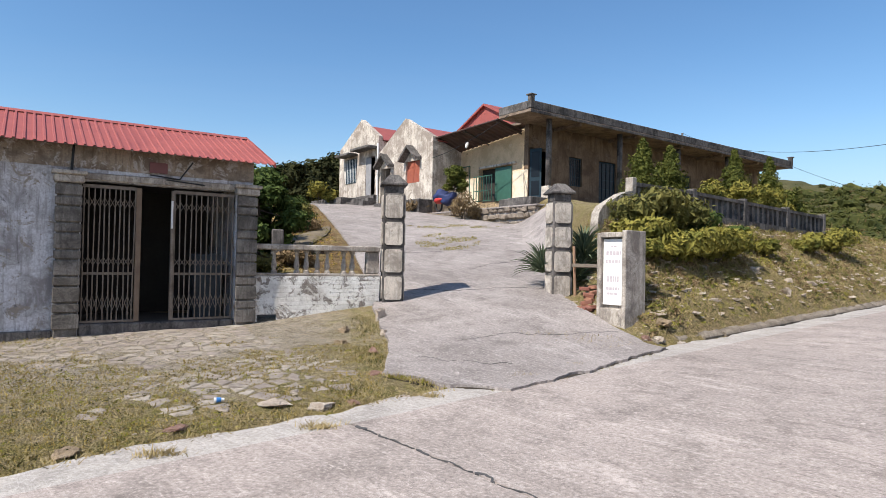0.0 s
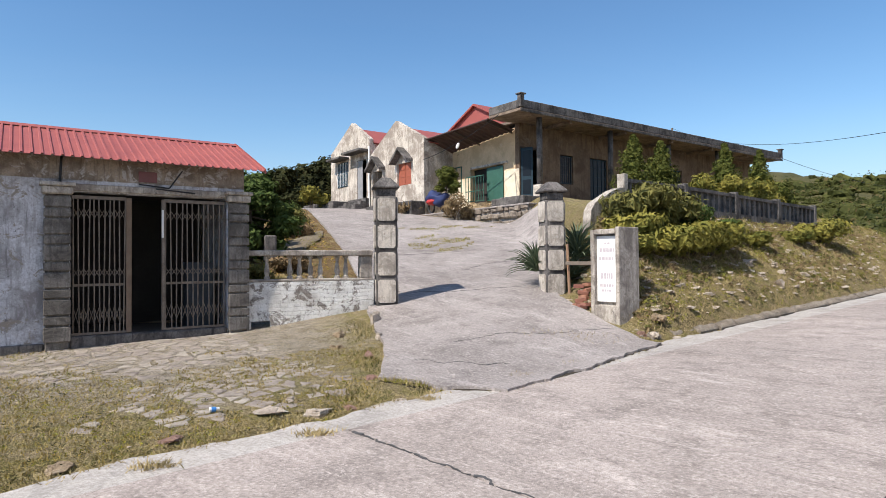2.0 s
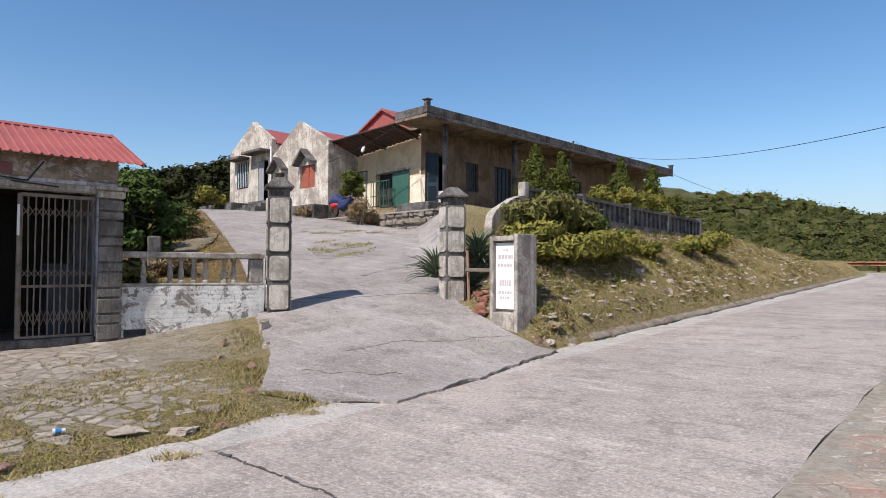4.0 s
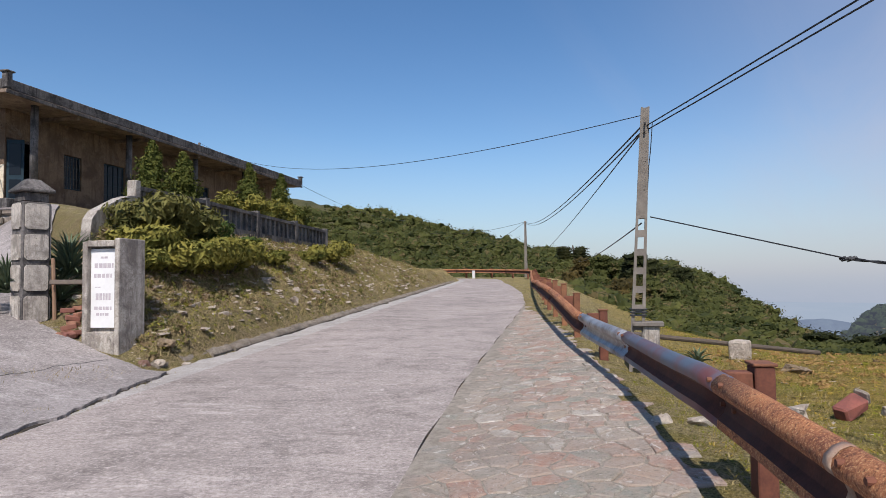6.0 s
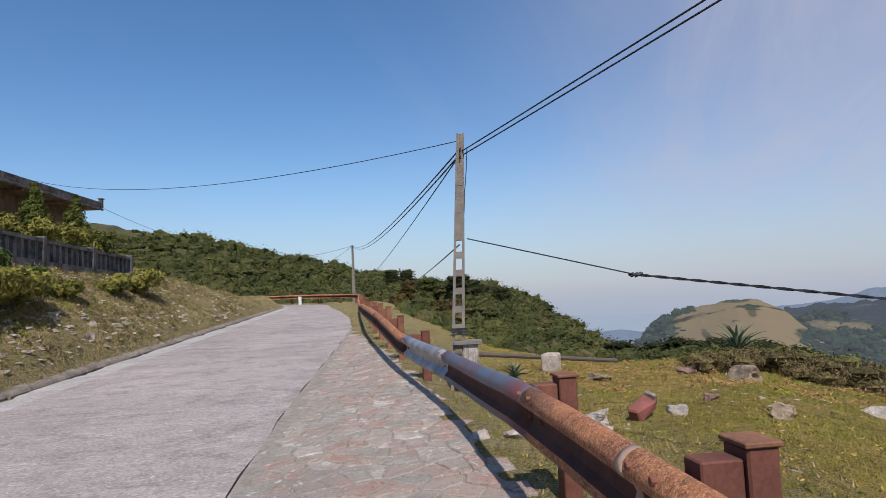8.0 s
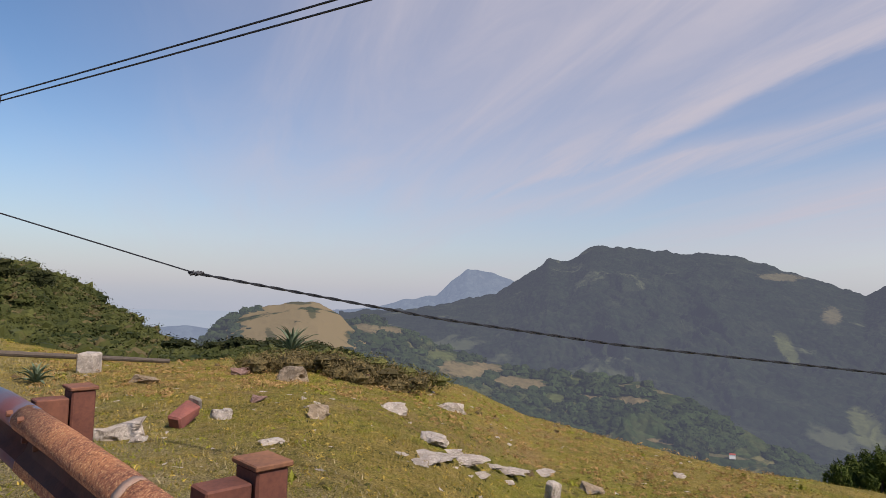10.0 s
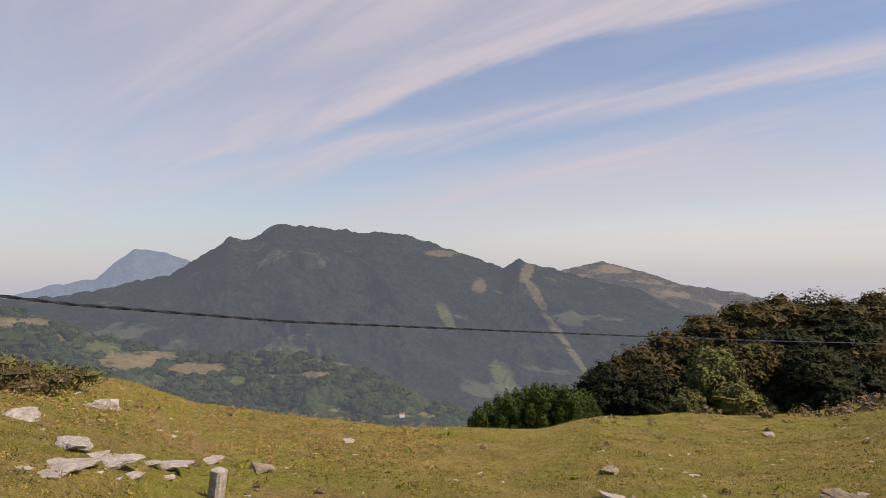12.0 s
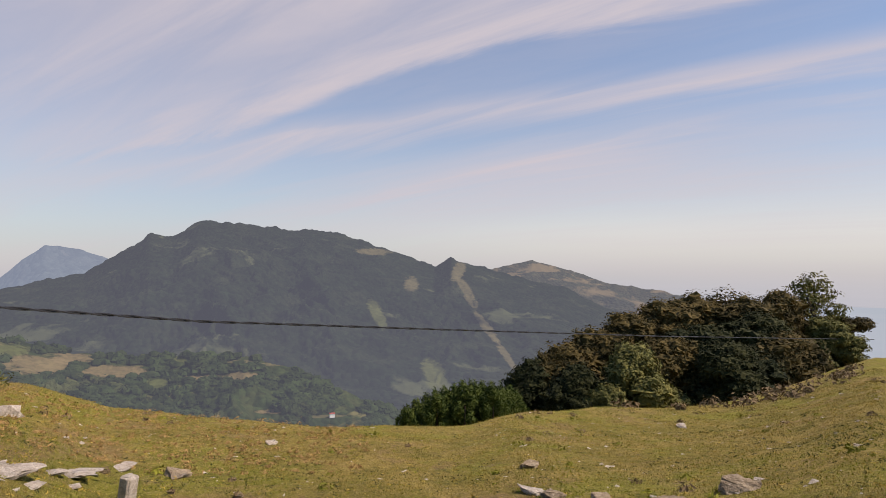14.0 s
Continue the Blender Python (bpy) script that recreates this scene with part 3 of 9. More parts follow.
def bearing(m):
    """Bearing in degrees and rise over distance, of a point seen from the road."""
    sep = m.n.new("ShaderNodeSeparateXYZ")
    m.l.new(m.co, sep.inputs[0])
    x, y = m.math("SUBTRACT", sep.outputs[0], float(EYE[0])), m.math("SUBTRACT", sep.outputs[1], float(EYE[1]))
    az = m.math("MULTIPLY", m.math("ARCTAN2", x, y), 57.2958)
    r = m.math("SQRT", m.math("ADD", m.math("MULTIPLY", x, x), m.math("MULTIPLY", y, y)))
    el = m.math("MULTIPLY", m.math("ARCTAN2", m.math("SUBTRACT", sep.outputs[2], 1.55), r), 57.2958)
    return az, el


def patch_mask(m, az, el, a0, e0, ra, re_, tilt, wob):
    """1 inside an uneven oval of pasture centred on a bearing and rise."""
    da, de = m.math("SUBTRACT", az, a0), m.math("SUBTRACT", el, e0)
    u = m.math("ADD", da, m.math("MULTIPLY", de, tilt))
    d = m.math("ADD", m.math("POWER", m.math("ABSOLUTE", m.math("DIVIDE", u, ra)), 2.0), m.math("POWER", m.math("ABSOLUTE", m.math("DIVIDE", de, re_)), 2.0))
    return m.span(m.math("ADD", d, wob), 1.3, 0.7)


def ridge_land(name, label, crest, foot, material, rows=46, cols=260, rough=0.05, spur=0.10, jag=0.10, seed=0.0, back=1.25, size=300.0):
    """A mountain side: from the crest (bearing, slope angle up, distance) down to the foot (bearing, distance, height)."""
    ca, fa = np.array(crest).T, np.array(foot).T
    az = np.linspace(ca[0][0], ca[0][-1], cols)
    el, dist = np.interp(az, ca[0], ca[1]), np.interp(az, ca[0], ca[2])
    fd, fz = np.interp(az, fa[0], fa[1]), np.interp(az, fa[0], fa[2])
    verts = []
    for i in range(cols):
        a = radians(az[i])
        j = noise.fractal(Vector((az[i] * 0.9, seed, 3.1)), 0.8, 2.1, 5) * jag
        zc = 1.55 + dist[i] * math.tan(radians(el[i]))
        tooth = dist[i] * radians(j)
        h = zc - fz[i]
        for k in range(rows + 4):
            t = max(0.0, 1 - k / (rows - 1))
            if k >= rows:
                t = 0.0
            d = fd[i] + (dist[i] - fd[i]) * t
            z = fz[i] + h * (t ** 1.35) + tooth * t ** 14
            u, v = a * (fd[i] + dist[i]) / 2 / size, t * (dist[i] - fd[i]) / size
            wu = 0.30 * noise.noise(Vector((u * 1.1, v * 0.9, seed + 4))) + 0.12 * noise.noise(Vector((u * 3.1, v * 2.7, seed + 6)))
            ridge = 0.0
            for q, (fu, fv, amp) in enumerate(((1.0, 0.60, 1.0), (2.3, 1.5, 0.55), (5.1, 3.6, 0.30), (11.0, 8.5, 0.14))):
                ridge += amp * (0.45 - 1.9 * abs(noise.noise(Vector(((u + wu + 0.40 * v) * fu, v * fv + seed, seed + 3.7 * q)))))
            body = min(1.0, 3.4 * t * (1 - t))
            z += ridge * h * rough * body
            d -= ridge * (dist[i] - fd[i]) * spur * body * 0.5
            if k >= rows:
                d, z = fd[i] * (1 - 0.02 * (k - rows + 1)), fz[i] - 0.1 * abs(h) * (k - rows + 1)
            verts.append((EYE[0] + d * math.sin(a), EYE[1] + d * math.cos(a), z))
        # far side, falling away
        verts.append((EYE[0] + dist[i] * back * math.sin(a), EYE[1] + dist[i] * back * math.cos(a), min(fz[i], zc + (zc - 1.55) * (back - 1)) - 0.12 * dist[i]))
    n = rows + 5
    g = np.arange(cols * n).reshape(cols, n)
    f = [np.stack([g[:-1, :-2], g[1:, :-2], g[1:, 1:-1], g[:-1, 1:-1]], -1).reshape(-1, 4), np.stack([g[:-1, 0], g[:-1, -1], g[1:, -1], g[1:, 0]], -1)]
    ob = new(name, raw(name, verts, np.concatenate(f), material, True))
    return tagged(ob, label, "mountain", kind="structure")


# haze colour that the far slopes and woods give off
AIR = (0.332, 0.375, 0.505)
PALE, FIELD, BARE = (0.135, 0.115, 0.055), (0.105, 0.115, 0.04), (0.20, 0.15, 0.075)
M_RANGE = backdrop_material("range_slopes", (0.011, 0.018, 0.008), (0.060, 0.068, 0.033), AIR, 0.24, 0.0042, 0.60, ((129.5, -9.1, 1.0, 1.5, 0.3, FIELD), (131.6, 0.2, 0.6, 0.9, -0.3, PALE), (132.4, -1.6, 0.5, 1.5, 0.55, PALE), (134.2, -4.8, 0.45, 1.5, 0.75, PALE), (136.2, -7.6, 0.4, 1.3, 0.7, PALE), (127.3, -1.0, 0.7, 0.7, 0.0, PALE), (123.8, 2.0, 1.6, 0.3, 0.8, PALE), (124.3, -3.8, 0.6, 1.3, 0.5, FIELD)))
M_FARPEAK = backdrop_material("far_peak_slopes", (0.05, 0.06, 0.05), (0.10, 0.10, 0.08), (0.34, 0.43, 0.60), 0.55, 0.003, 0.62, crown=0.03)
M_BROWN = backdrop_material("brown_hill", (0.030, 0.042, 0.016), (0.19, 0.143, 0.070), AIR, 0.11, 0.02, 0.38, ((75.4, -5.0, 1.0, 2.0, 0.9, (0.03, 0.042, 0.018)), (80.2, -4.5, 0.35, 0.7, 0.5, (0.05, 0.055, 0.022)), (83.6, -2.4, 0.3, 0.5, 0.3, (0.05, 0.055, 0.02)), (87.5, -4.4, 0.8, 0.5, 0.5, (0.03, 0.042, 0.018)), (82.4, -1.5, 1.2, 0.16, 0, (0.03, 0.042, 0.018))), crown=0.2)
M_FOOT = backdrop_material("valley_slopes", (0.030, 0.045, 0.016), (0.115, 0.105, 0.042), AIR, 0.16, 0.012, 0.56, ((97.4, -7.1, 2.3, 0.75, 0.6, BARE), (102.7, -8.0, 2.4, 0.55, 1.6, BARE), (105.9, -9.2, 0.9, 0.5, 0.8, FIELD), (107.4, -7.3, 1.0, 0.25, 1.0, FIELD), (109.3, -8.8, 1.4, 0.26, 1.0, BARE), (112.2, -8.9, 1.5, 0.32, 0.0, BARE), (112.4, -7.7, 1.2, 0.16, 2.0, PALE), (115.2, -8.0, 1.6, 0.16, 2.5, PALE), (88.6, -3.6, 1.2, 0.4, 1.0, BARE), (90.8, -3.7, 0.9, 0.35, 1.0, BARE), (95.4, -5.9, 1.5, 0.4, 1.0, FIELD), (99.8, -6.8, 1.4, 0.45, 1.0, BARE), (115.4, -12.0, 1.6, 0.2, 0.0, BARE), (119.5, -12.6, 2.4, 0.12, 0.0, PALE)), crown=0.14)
M_BUSHHILL = simple("wooded_hill_soil", (0.030, 0.036, 0.011), (0.105, 0.088, 0.032), 0.25, 1.0, bump=0.8, dist=0.2)

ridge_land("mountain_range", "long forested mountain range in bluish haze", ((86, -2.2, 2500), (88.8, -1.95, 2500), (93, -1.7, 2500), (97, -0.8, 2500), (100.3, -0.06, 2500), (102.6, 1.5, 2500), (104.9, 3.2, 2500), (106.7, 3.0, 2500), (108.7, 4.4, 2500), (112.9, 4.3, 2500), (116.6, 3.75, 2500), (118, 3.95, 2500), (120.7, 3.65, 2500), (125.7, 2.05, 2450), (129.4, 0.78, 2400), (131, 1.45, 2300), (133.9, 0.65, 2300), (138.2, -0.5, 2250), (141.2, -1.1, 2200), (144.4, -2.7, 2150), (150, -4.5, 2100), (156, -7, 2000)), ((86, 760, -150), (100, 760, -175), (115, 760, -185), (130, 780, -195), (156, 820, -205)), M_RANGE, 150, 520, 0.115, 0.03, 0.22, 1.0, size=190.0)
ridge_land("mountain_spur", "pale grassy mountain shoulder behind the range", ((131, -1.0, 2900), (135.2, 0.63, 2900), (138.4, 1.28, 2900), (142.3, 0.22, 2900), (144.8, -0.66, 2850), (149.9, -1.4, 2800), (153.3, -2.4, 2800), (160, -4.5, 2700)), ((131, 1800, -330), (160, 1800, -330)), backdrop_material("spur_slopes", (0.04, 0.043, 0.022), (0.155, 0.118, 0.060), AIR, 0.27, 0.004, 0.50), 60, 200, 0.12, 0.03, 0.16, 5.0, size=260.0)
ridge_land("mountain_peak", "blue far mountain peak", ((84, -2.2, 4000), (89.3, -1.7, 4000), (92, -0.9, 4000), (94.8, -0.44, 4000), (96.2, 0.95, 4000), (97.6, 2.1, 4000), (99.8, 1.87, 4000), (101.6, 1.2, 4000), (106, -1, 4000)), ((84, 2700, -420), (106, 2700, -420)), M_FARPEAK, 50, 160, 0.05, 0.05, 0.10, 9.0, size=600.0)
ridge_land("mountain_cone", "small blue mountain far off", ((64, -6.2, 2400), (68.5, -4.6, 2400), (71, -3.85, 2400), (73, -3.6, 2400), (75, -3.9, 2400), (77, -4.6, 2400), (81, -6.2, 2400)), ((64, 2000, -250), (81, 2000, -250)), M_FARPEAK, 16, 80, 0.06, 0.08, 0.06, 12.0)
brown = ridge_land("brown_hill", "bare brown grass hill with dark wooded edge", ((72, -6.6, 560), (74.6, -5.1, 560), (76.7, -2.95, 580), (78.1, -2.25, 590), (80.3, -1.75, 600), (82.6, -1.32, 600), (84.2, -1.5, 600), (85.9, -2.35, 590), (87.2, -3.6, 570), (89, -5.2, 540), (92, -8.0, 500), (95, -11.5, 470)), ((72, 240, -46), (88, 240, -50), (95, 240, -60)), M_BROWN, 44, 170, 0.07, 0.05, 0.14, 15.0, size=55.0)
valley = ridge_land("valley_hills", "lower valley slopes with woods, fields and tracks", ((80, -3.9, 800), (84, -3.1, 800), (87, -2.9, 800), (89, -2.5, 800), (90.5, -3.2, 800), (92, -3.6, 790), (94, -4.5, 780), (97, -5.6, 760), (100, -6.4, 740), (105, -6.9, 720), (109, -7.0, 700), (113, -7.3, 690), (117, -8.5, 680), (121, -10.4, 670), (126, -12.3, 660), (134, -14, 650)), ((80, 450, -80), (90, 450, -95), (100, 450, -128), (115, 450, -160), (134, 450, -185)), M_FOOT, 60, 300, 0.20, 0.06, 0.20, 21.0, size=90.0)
# lowland out to the horizon, its haze mixed in as an even pale blue glow
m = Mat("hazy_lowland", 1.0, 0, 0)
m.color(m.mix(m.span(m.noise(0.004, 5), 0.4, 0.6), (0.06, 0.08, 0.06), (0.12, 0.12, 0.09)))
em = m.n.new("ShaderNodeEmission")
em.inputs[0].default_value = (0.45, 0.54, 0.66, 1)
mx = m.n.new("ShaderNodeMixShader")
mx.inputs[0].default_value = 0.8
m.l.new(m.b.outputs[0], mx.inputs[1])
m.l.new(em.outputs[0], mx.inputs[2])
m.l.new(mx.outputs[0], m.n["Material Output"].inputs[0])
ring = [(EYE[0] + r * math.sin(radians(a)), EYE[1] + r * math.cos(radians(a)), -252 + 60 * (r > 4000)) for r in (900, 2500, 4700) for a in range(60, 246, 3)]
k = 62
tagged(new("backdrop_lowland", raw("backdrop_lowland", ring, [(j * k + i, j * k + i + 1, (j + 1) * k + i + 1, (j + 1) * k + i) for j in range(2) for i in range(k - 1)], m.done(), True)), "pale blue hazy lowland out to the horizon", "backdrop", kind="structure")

wooded = ridge_land("wooded_hill", "steep hill covered in dense green scrub", ((14, 5.4, 170), (22, 7.0, 160), (28, 7.1, 150), (32, 6.4, 140), (37, 5.3, 130), (42, 4.2, 120), (46.2, 3.0, 110), (51.3, 1.9, 95), (54.4, 1.0, 75), (57.4, 1.0, 62), (61.8, 0.6, 54), (65, -1.0, 50), (68.1, -3.2, 47), (70.7, -5.2, 45), (75, -7.2, 44), (82, -8.2, 44), (90, -10.5, 45)), ((14, 75, 1.0), (40, 66, 0.8), (47, 58, 0.2), (52, 40, -0.4), (55, 27, -0.6), (62, 20, -1.1), (70, 19, -1.4), (80, 20, -1.6), (90, 22, -2.6)), M_BUSHHILL, 40, 240, 0.05, 0.03, 0.25, 27.0, 1.3, size=16.0)

M_RUST = Mat("rusty_steel", 0.85, 0.1)
_r1, _r2 = M_RUST.noise(3.2, 8, 0.7), M_RUST.noise(38, 5, 0.8)
_c = M_RUST.mix(M_RUST.span(_r1, 0.42, 0.60), (0.43, 0.170, 0.070), (0.25, 0.088, 0.044))
_c = M_RUST.mix(M_RUST.span(_r2, 0.50, 0.62, 0, 0.8), _c, (0.10, 0.035, 0.022))
_c = M_RUST.mix(M_RUST.span(_r2, 0.42, 0.33, 0, 0.75), _c, (0.56, 0.29, 0.14))
_r3 = M_RUST.noise(105, 5, 0.8)
_c = M_RUST.mix(M_RUST.span(_r3, 0.53, 0.60, 0, 0.75), _c, (0.72, 0.42, 0.20))
_c = M_RUST.mix(M_RUST.span(_r3, 0.44, 0.38, 0, 0.7), _c, (0.13, 0.05, 0.03))
M_RUST = M_RUST.color(_c).bump(_r3, 0.8, 0.006).done()
M_RUSTDARK = simple("rusty_post_steel", (0.26, 0.105, 0.055), (0.12, 0.048, 0.03), 6, 0.8, 0.15, 0.3, 0.004, vary=0.25)
M_GALV = simple("galvanised_steel", (0.50, 0.51, 0.53), (0.20, 0.16, 0.14), 5, 0.45, 0.6, 0.1, 0.002)
M_PAINTED = Mat("faded_painted_steel", 0.5, 0.2)
M_PAINTED = M_PAINTED.color(M_PAINTED.mix(M_PAINTED.span(M_PAINTED.noise(1.1, 5, 0.6), 0.42, 0.58), (0.16, 0.065, 0.065), (0.10, 0.125, 0.165))).bump(M_PAINTED.noise(40), 0.1, 0.002).done()
M_POLE = simple("pole_concrete", (0.235, 0.205, 0.17), (0.13, 0.112, 0.095), 5, 0.9, bump=0.3, dist=0.006)
M_CABLE = simple("black_cable", (0.012, 0.012, 0.014), (0.025, 0.025, 0.028), 8, 0.6, bump=0.0)
M_OLDSTONE = weathered("old_stucco", (0.52, 0.465, 0.40), (0.21, 0.18, 0.155), (0.30, 0.255, 0.21), 1.9, bare_amount=0.4)
M_GREYWALL = weathered("grey_limewash", (0.64, 0.64, 0.67), (0.27, 0.25, 0.25), (0.30, 0.255, 0.21), 1.5, bare_amount=0.45)
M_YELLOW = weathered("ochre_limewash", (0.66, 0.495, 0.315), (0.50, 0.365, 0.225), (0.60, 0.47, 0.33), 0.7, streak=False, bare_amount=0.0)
# ochre with wall stains, darkened further to hold the veranda's shade
M_OCHRE = weathered("shaded_stained_ochre", (0.24, 0.165, 0.108), (0.115, 0.077, 0.053), (0.205, 0.152, 0.112), 0.9, bare_amount=0.2)
M_CREAM = weathered("cream_limewash", (0.68, 0.615, 0.53), (0.29, 0.24, 0.20), (0.30, 0.25, 0.21), 1.0, bare_amount=0.45)
M_SLAB = weathered("mouldy_concrete", (0.19, 0.172, 0.16), (0.05, 0.046, 0.044), (0.10, 0.09, 0.083), 1.4, bare_amount=0.4)
M_SOFFIT = weathered("soffit_plaster", (0.27, 0.205, 0.155), (0.13, 0.095, 0.07), (0.18, 0.135, 0.10), 1.2, streak=False)
M_REDROOF = simple("red_painted_sheet", (0.355, 0.098, 0.080), (0.265, 0.068, 0.060), 1.6, 0.6, 0.0, 0.15, 0.003)
M_WOODDARK = simple("dark_worn_wood", (0.10, 0.07, 0.05), (0.055, 0.04, 0.03), 9, 0.8)
M_GREEN = simple("green_painted_metal", (0.045, 0.13, 0.095), (0.03, 0.085, 0.065), 4, 0.5)
M_REDWOOD = simple("red_brown_shutter_paint", (0.36, 0.10, 0.055), (0.26, 0.07, 0.04), 8, 0.6)
# near-black stand-in for the shade inside rooms and openings
M_DARK = simple("interior_shade_black", (0.04, 0.036, 0.032), (0.025, 0.022, 0.02), 2, 0.95)
M_WHITE = simple("white_board_paint", (0.80, 0.79, 0.77), (0.70, 0.68, 0.65), 2, 0.6)
M_INK = simple("faded_sign_lettering", (0.42, 0.36, 0.38), (0.55, 0.50, 0.50), 20, 0.8)
M_TEAL = simple("teal_window_paint", (0.022, 0.045, 0.060), (0.014, 0.030, 0.042), 5, 0.7, spec=0.2)
M_GATE = simple("worn_gate_steel", (0.26, 0.215, 0.175), (0.11, 0.085, 0.066), 9, 0.6, 0.2)
M_GLASS = Mat("dark_window_glass", 0.16, 0.0, 0.18).color((0.012, 0.015, 0.02)).done()


# ---- crash barrier ----
RAIL = np.array(((-9, 4.14, 0.89), (-1, 4.07, 0.87), (0.1, 4.03, 0.854), (0.7, 4.02, 0.809), (1.4, 4.01, 0.765), (2, 3.98, 0.751), (2.8, 3.94, 0.734), (3.5, 3.86, 0.725), (4.2, 3.78, 0.72), (4.9, 3.69, 0.733), (5.4, 3.62, 0.732), (6.2, 3.55, 0.778), (7, 3.48, 0.81), (8.6, 3.37, 0.85), (10.5, 3.25, 0.88), (13.3, 3.1, 0.864), (16, 3.03, 0.766), (20, 2.93, 0.66), (30, 2.8, 0.63), (36, 2.77, 0.64), (45, 2.77, 0.74), (60, 2.77, 0.9))).T


def rail_d(s):
    return float(np.interp(s, RAIL[0], RAIL[1]))


def rail_point(s, off=0.0):
    p = road_point(s, rail_d(s) + off)
    return p[0], p[1]


def rail_top(s):
    x, y = rail_point(s)
    return float(road_z(s)) + float(np.interp(s, RAIL[0], RAIL[2])) + 0.012 * math.sin(s * 0.9)


def w_beam(bm, s0, s1, step, lift=0.0, out=0.0):
    """The folded section of a barrier plank, with thickness, from s0 to s1: sloping head, deep channel, lower lip."""
    prof = [(0.0, -0.030), (-0.018, -0.004), (-0.040, 0.0), (-0.072, -0.014), (-0.098, -0.042), (-0.104, -0.070), (-0.092, -0.098), (-0.038, -0.135), (-0.026, -0.165), (-0.040, -0.205), (-0.074, -0.240), (-0.080, -0.282)]
    loop = prof + [(u + 0.006, z) for u, z in prof[::-1]]
    n = max(2, int((s1 - s0) / step) + 1)
    rings = []
    for s in np.linspace(s0, s1, n):
        z = rail_top(s) + lift
        rings.append([bm.verts.new((*rail_point(s, u + out), z + dz)) for u, dz in loop])
    k = len(loop)
    for a, b in zip(rings, rings[1:]):
        for i in range(k):
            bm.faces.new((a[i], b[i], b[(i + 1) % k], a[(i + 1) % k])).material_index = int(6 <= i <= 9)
        for i in (0, 11, 12, 23):
            bm.edges.get((a[i], b[i])).smooth = False
        for i in (6, 7, 9, 10):
            bm.edges.get((a[i], b[i])).smooth = False
    for r, f in ((rings[0], False), (rings[-1], True)):
        for i in range(len(prof) - 1):
            q = (r[i], r[i + 1], r[k - 2 - i], r[k - 1 - i])
            bm.faces.new(q[::-1] if f else q)
    return bm


barrier = thing("guardrail", "rusty steel crash barrier of folded planks on box posts", "guardrail")
edges = [(-8.6, -4.6, M_RUST), (-4.66, -0.22, M_RUST), (-0.31, 2.75, M_PAINTED), (2.66, 4.95, M_GALV)] + [(4.86 + 4.0 * i, 8.94 + 4.0 * i, M_RUST) for i in range(12)]
M_MAROON = simple("maroon_channel_shade", (0.105, 0.036, 0.024), (0.050, 0.020, 0.015), 9, 0.85, 0.0, 0.4, 0.004)
for i, (a, b, mt) in enumerate(edges):
    plank = part("plank", w_beam(bmesh.new(), a, b, 0.5, 0.0, -0.004 * (i % 2)), mt, barrier, {M_PAINTED: "blue and red faded painted plank", M_GALV: "bright galvanised plank"}.get(mt, ""), True)
    plank.data.materials.append(mt if mt == M_GALV else M_MAROON)   # maroon paint in the channel, darkened to carry its shade


def rail_post(s, parent):
    x, y = rail_point(s, 0.25)
    g = land1(x, y)
    t = rail_top(s) + (0.045 + 0.02 * math.sin(s * 2.3) if s > 3 else 0.05 if s < -1 else 0.005)
    m = pose(x, y, 0, 0, 0, -math.degrees(HEAD) if s < STRAIGHT else -math.degrees(HEAD) + math.degrees(min((s - STRAIGHT) / BEND, SWEEP)))
    p = part("post", boxed(-0.055, 0.055, -0.07, 0.07, g - 0.3, t, 0.008, m), M_RUSTDARK, parent)
    part("cap", boxed(-0.065, 0.065, -0.08, 0.08, t, t + 0.018, 0.004, m), M_RUSTDARK, p)
    bk = bmesh.new()
    box(bk, -0.205, -0.06, -0.055, 0.055, t - 0.34, t - 0.035, 0.006, m)
    box(bk, -0.25, -0.206, -0.03, 0.03, rail_top(s) - 0.21, rail_top(s) - 0.11, 0.004, m)
    part("spacer", bk, M_RUSTDARK, p)


for s in [-7.6, -5.6, -3.7, -1.72, 0.05, 5.05] + [7.3 + 1.95 * i for i in range(23)]:
    rail_post(s, barrier)
part("joint_plate", w_beam(bmesh.new(), -1.52, -1.47, 0.05, 0.003, -0.009), simple("scraped_white_steel", (0.42, 0.32, 0.24), (0.24, 0.10, 0.05), 14, 0.6, bump=0.2), barrier, "pale scraped joint plate", True)
for s in (-4.6, -1.66, -0.27, 2.7, 4.9, 8.9, 12.9):
    for ds, dz, u in ((-0.09, -0.036, -0.090), (0.09, -0.036, -0.090), (-0.09, -0.165, -0.024), (0.09, -0.165, -0.024)):
        a, b = rail_point(s + ds, u), rail_point(s + ds, u - 0.024)
        part("bolt", tube(bmesh.new(), (*a, rail_top(s) + dz), (*b, rail_top(s) + dz), 0.016, 0.013, 8), M_RUSTDARK, barrier)


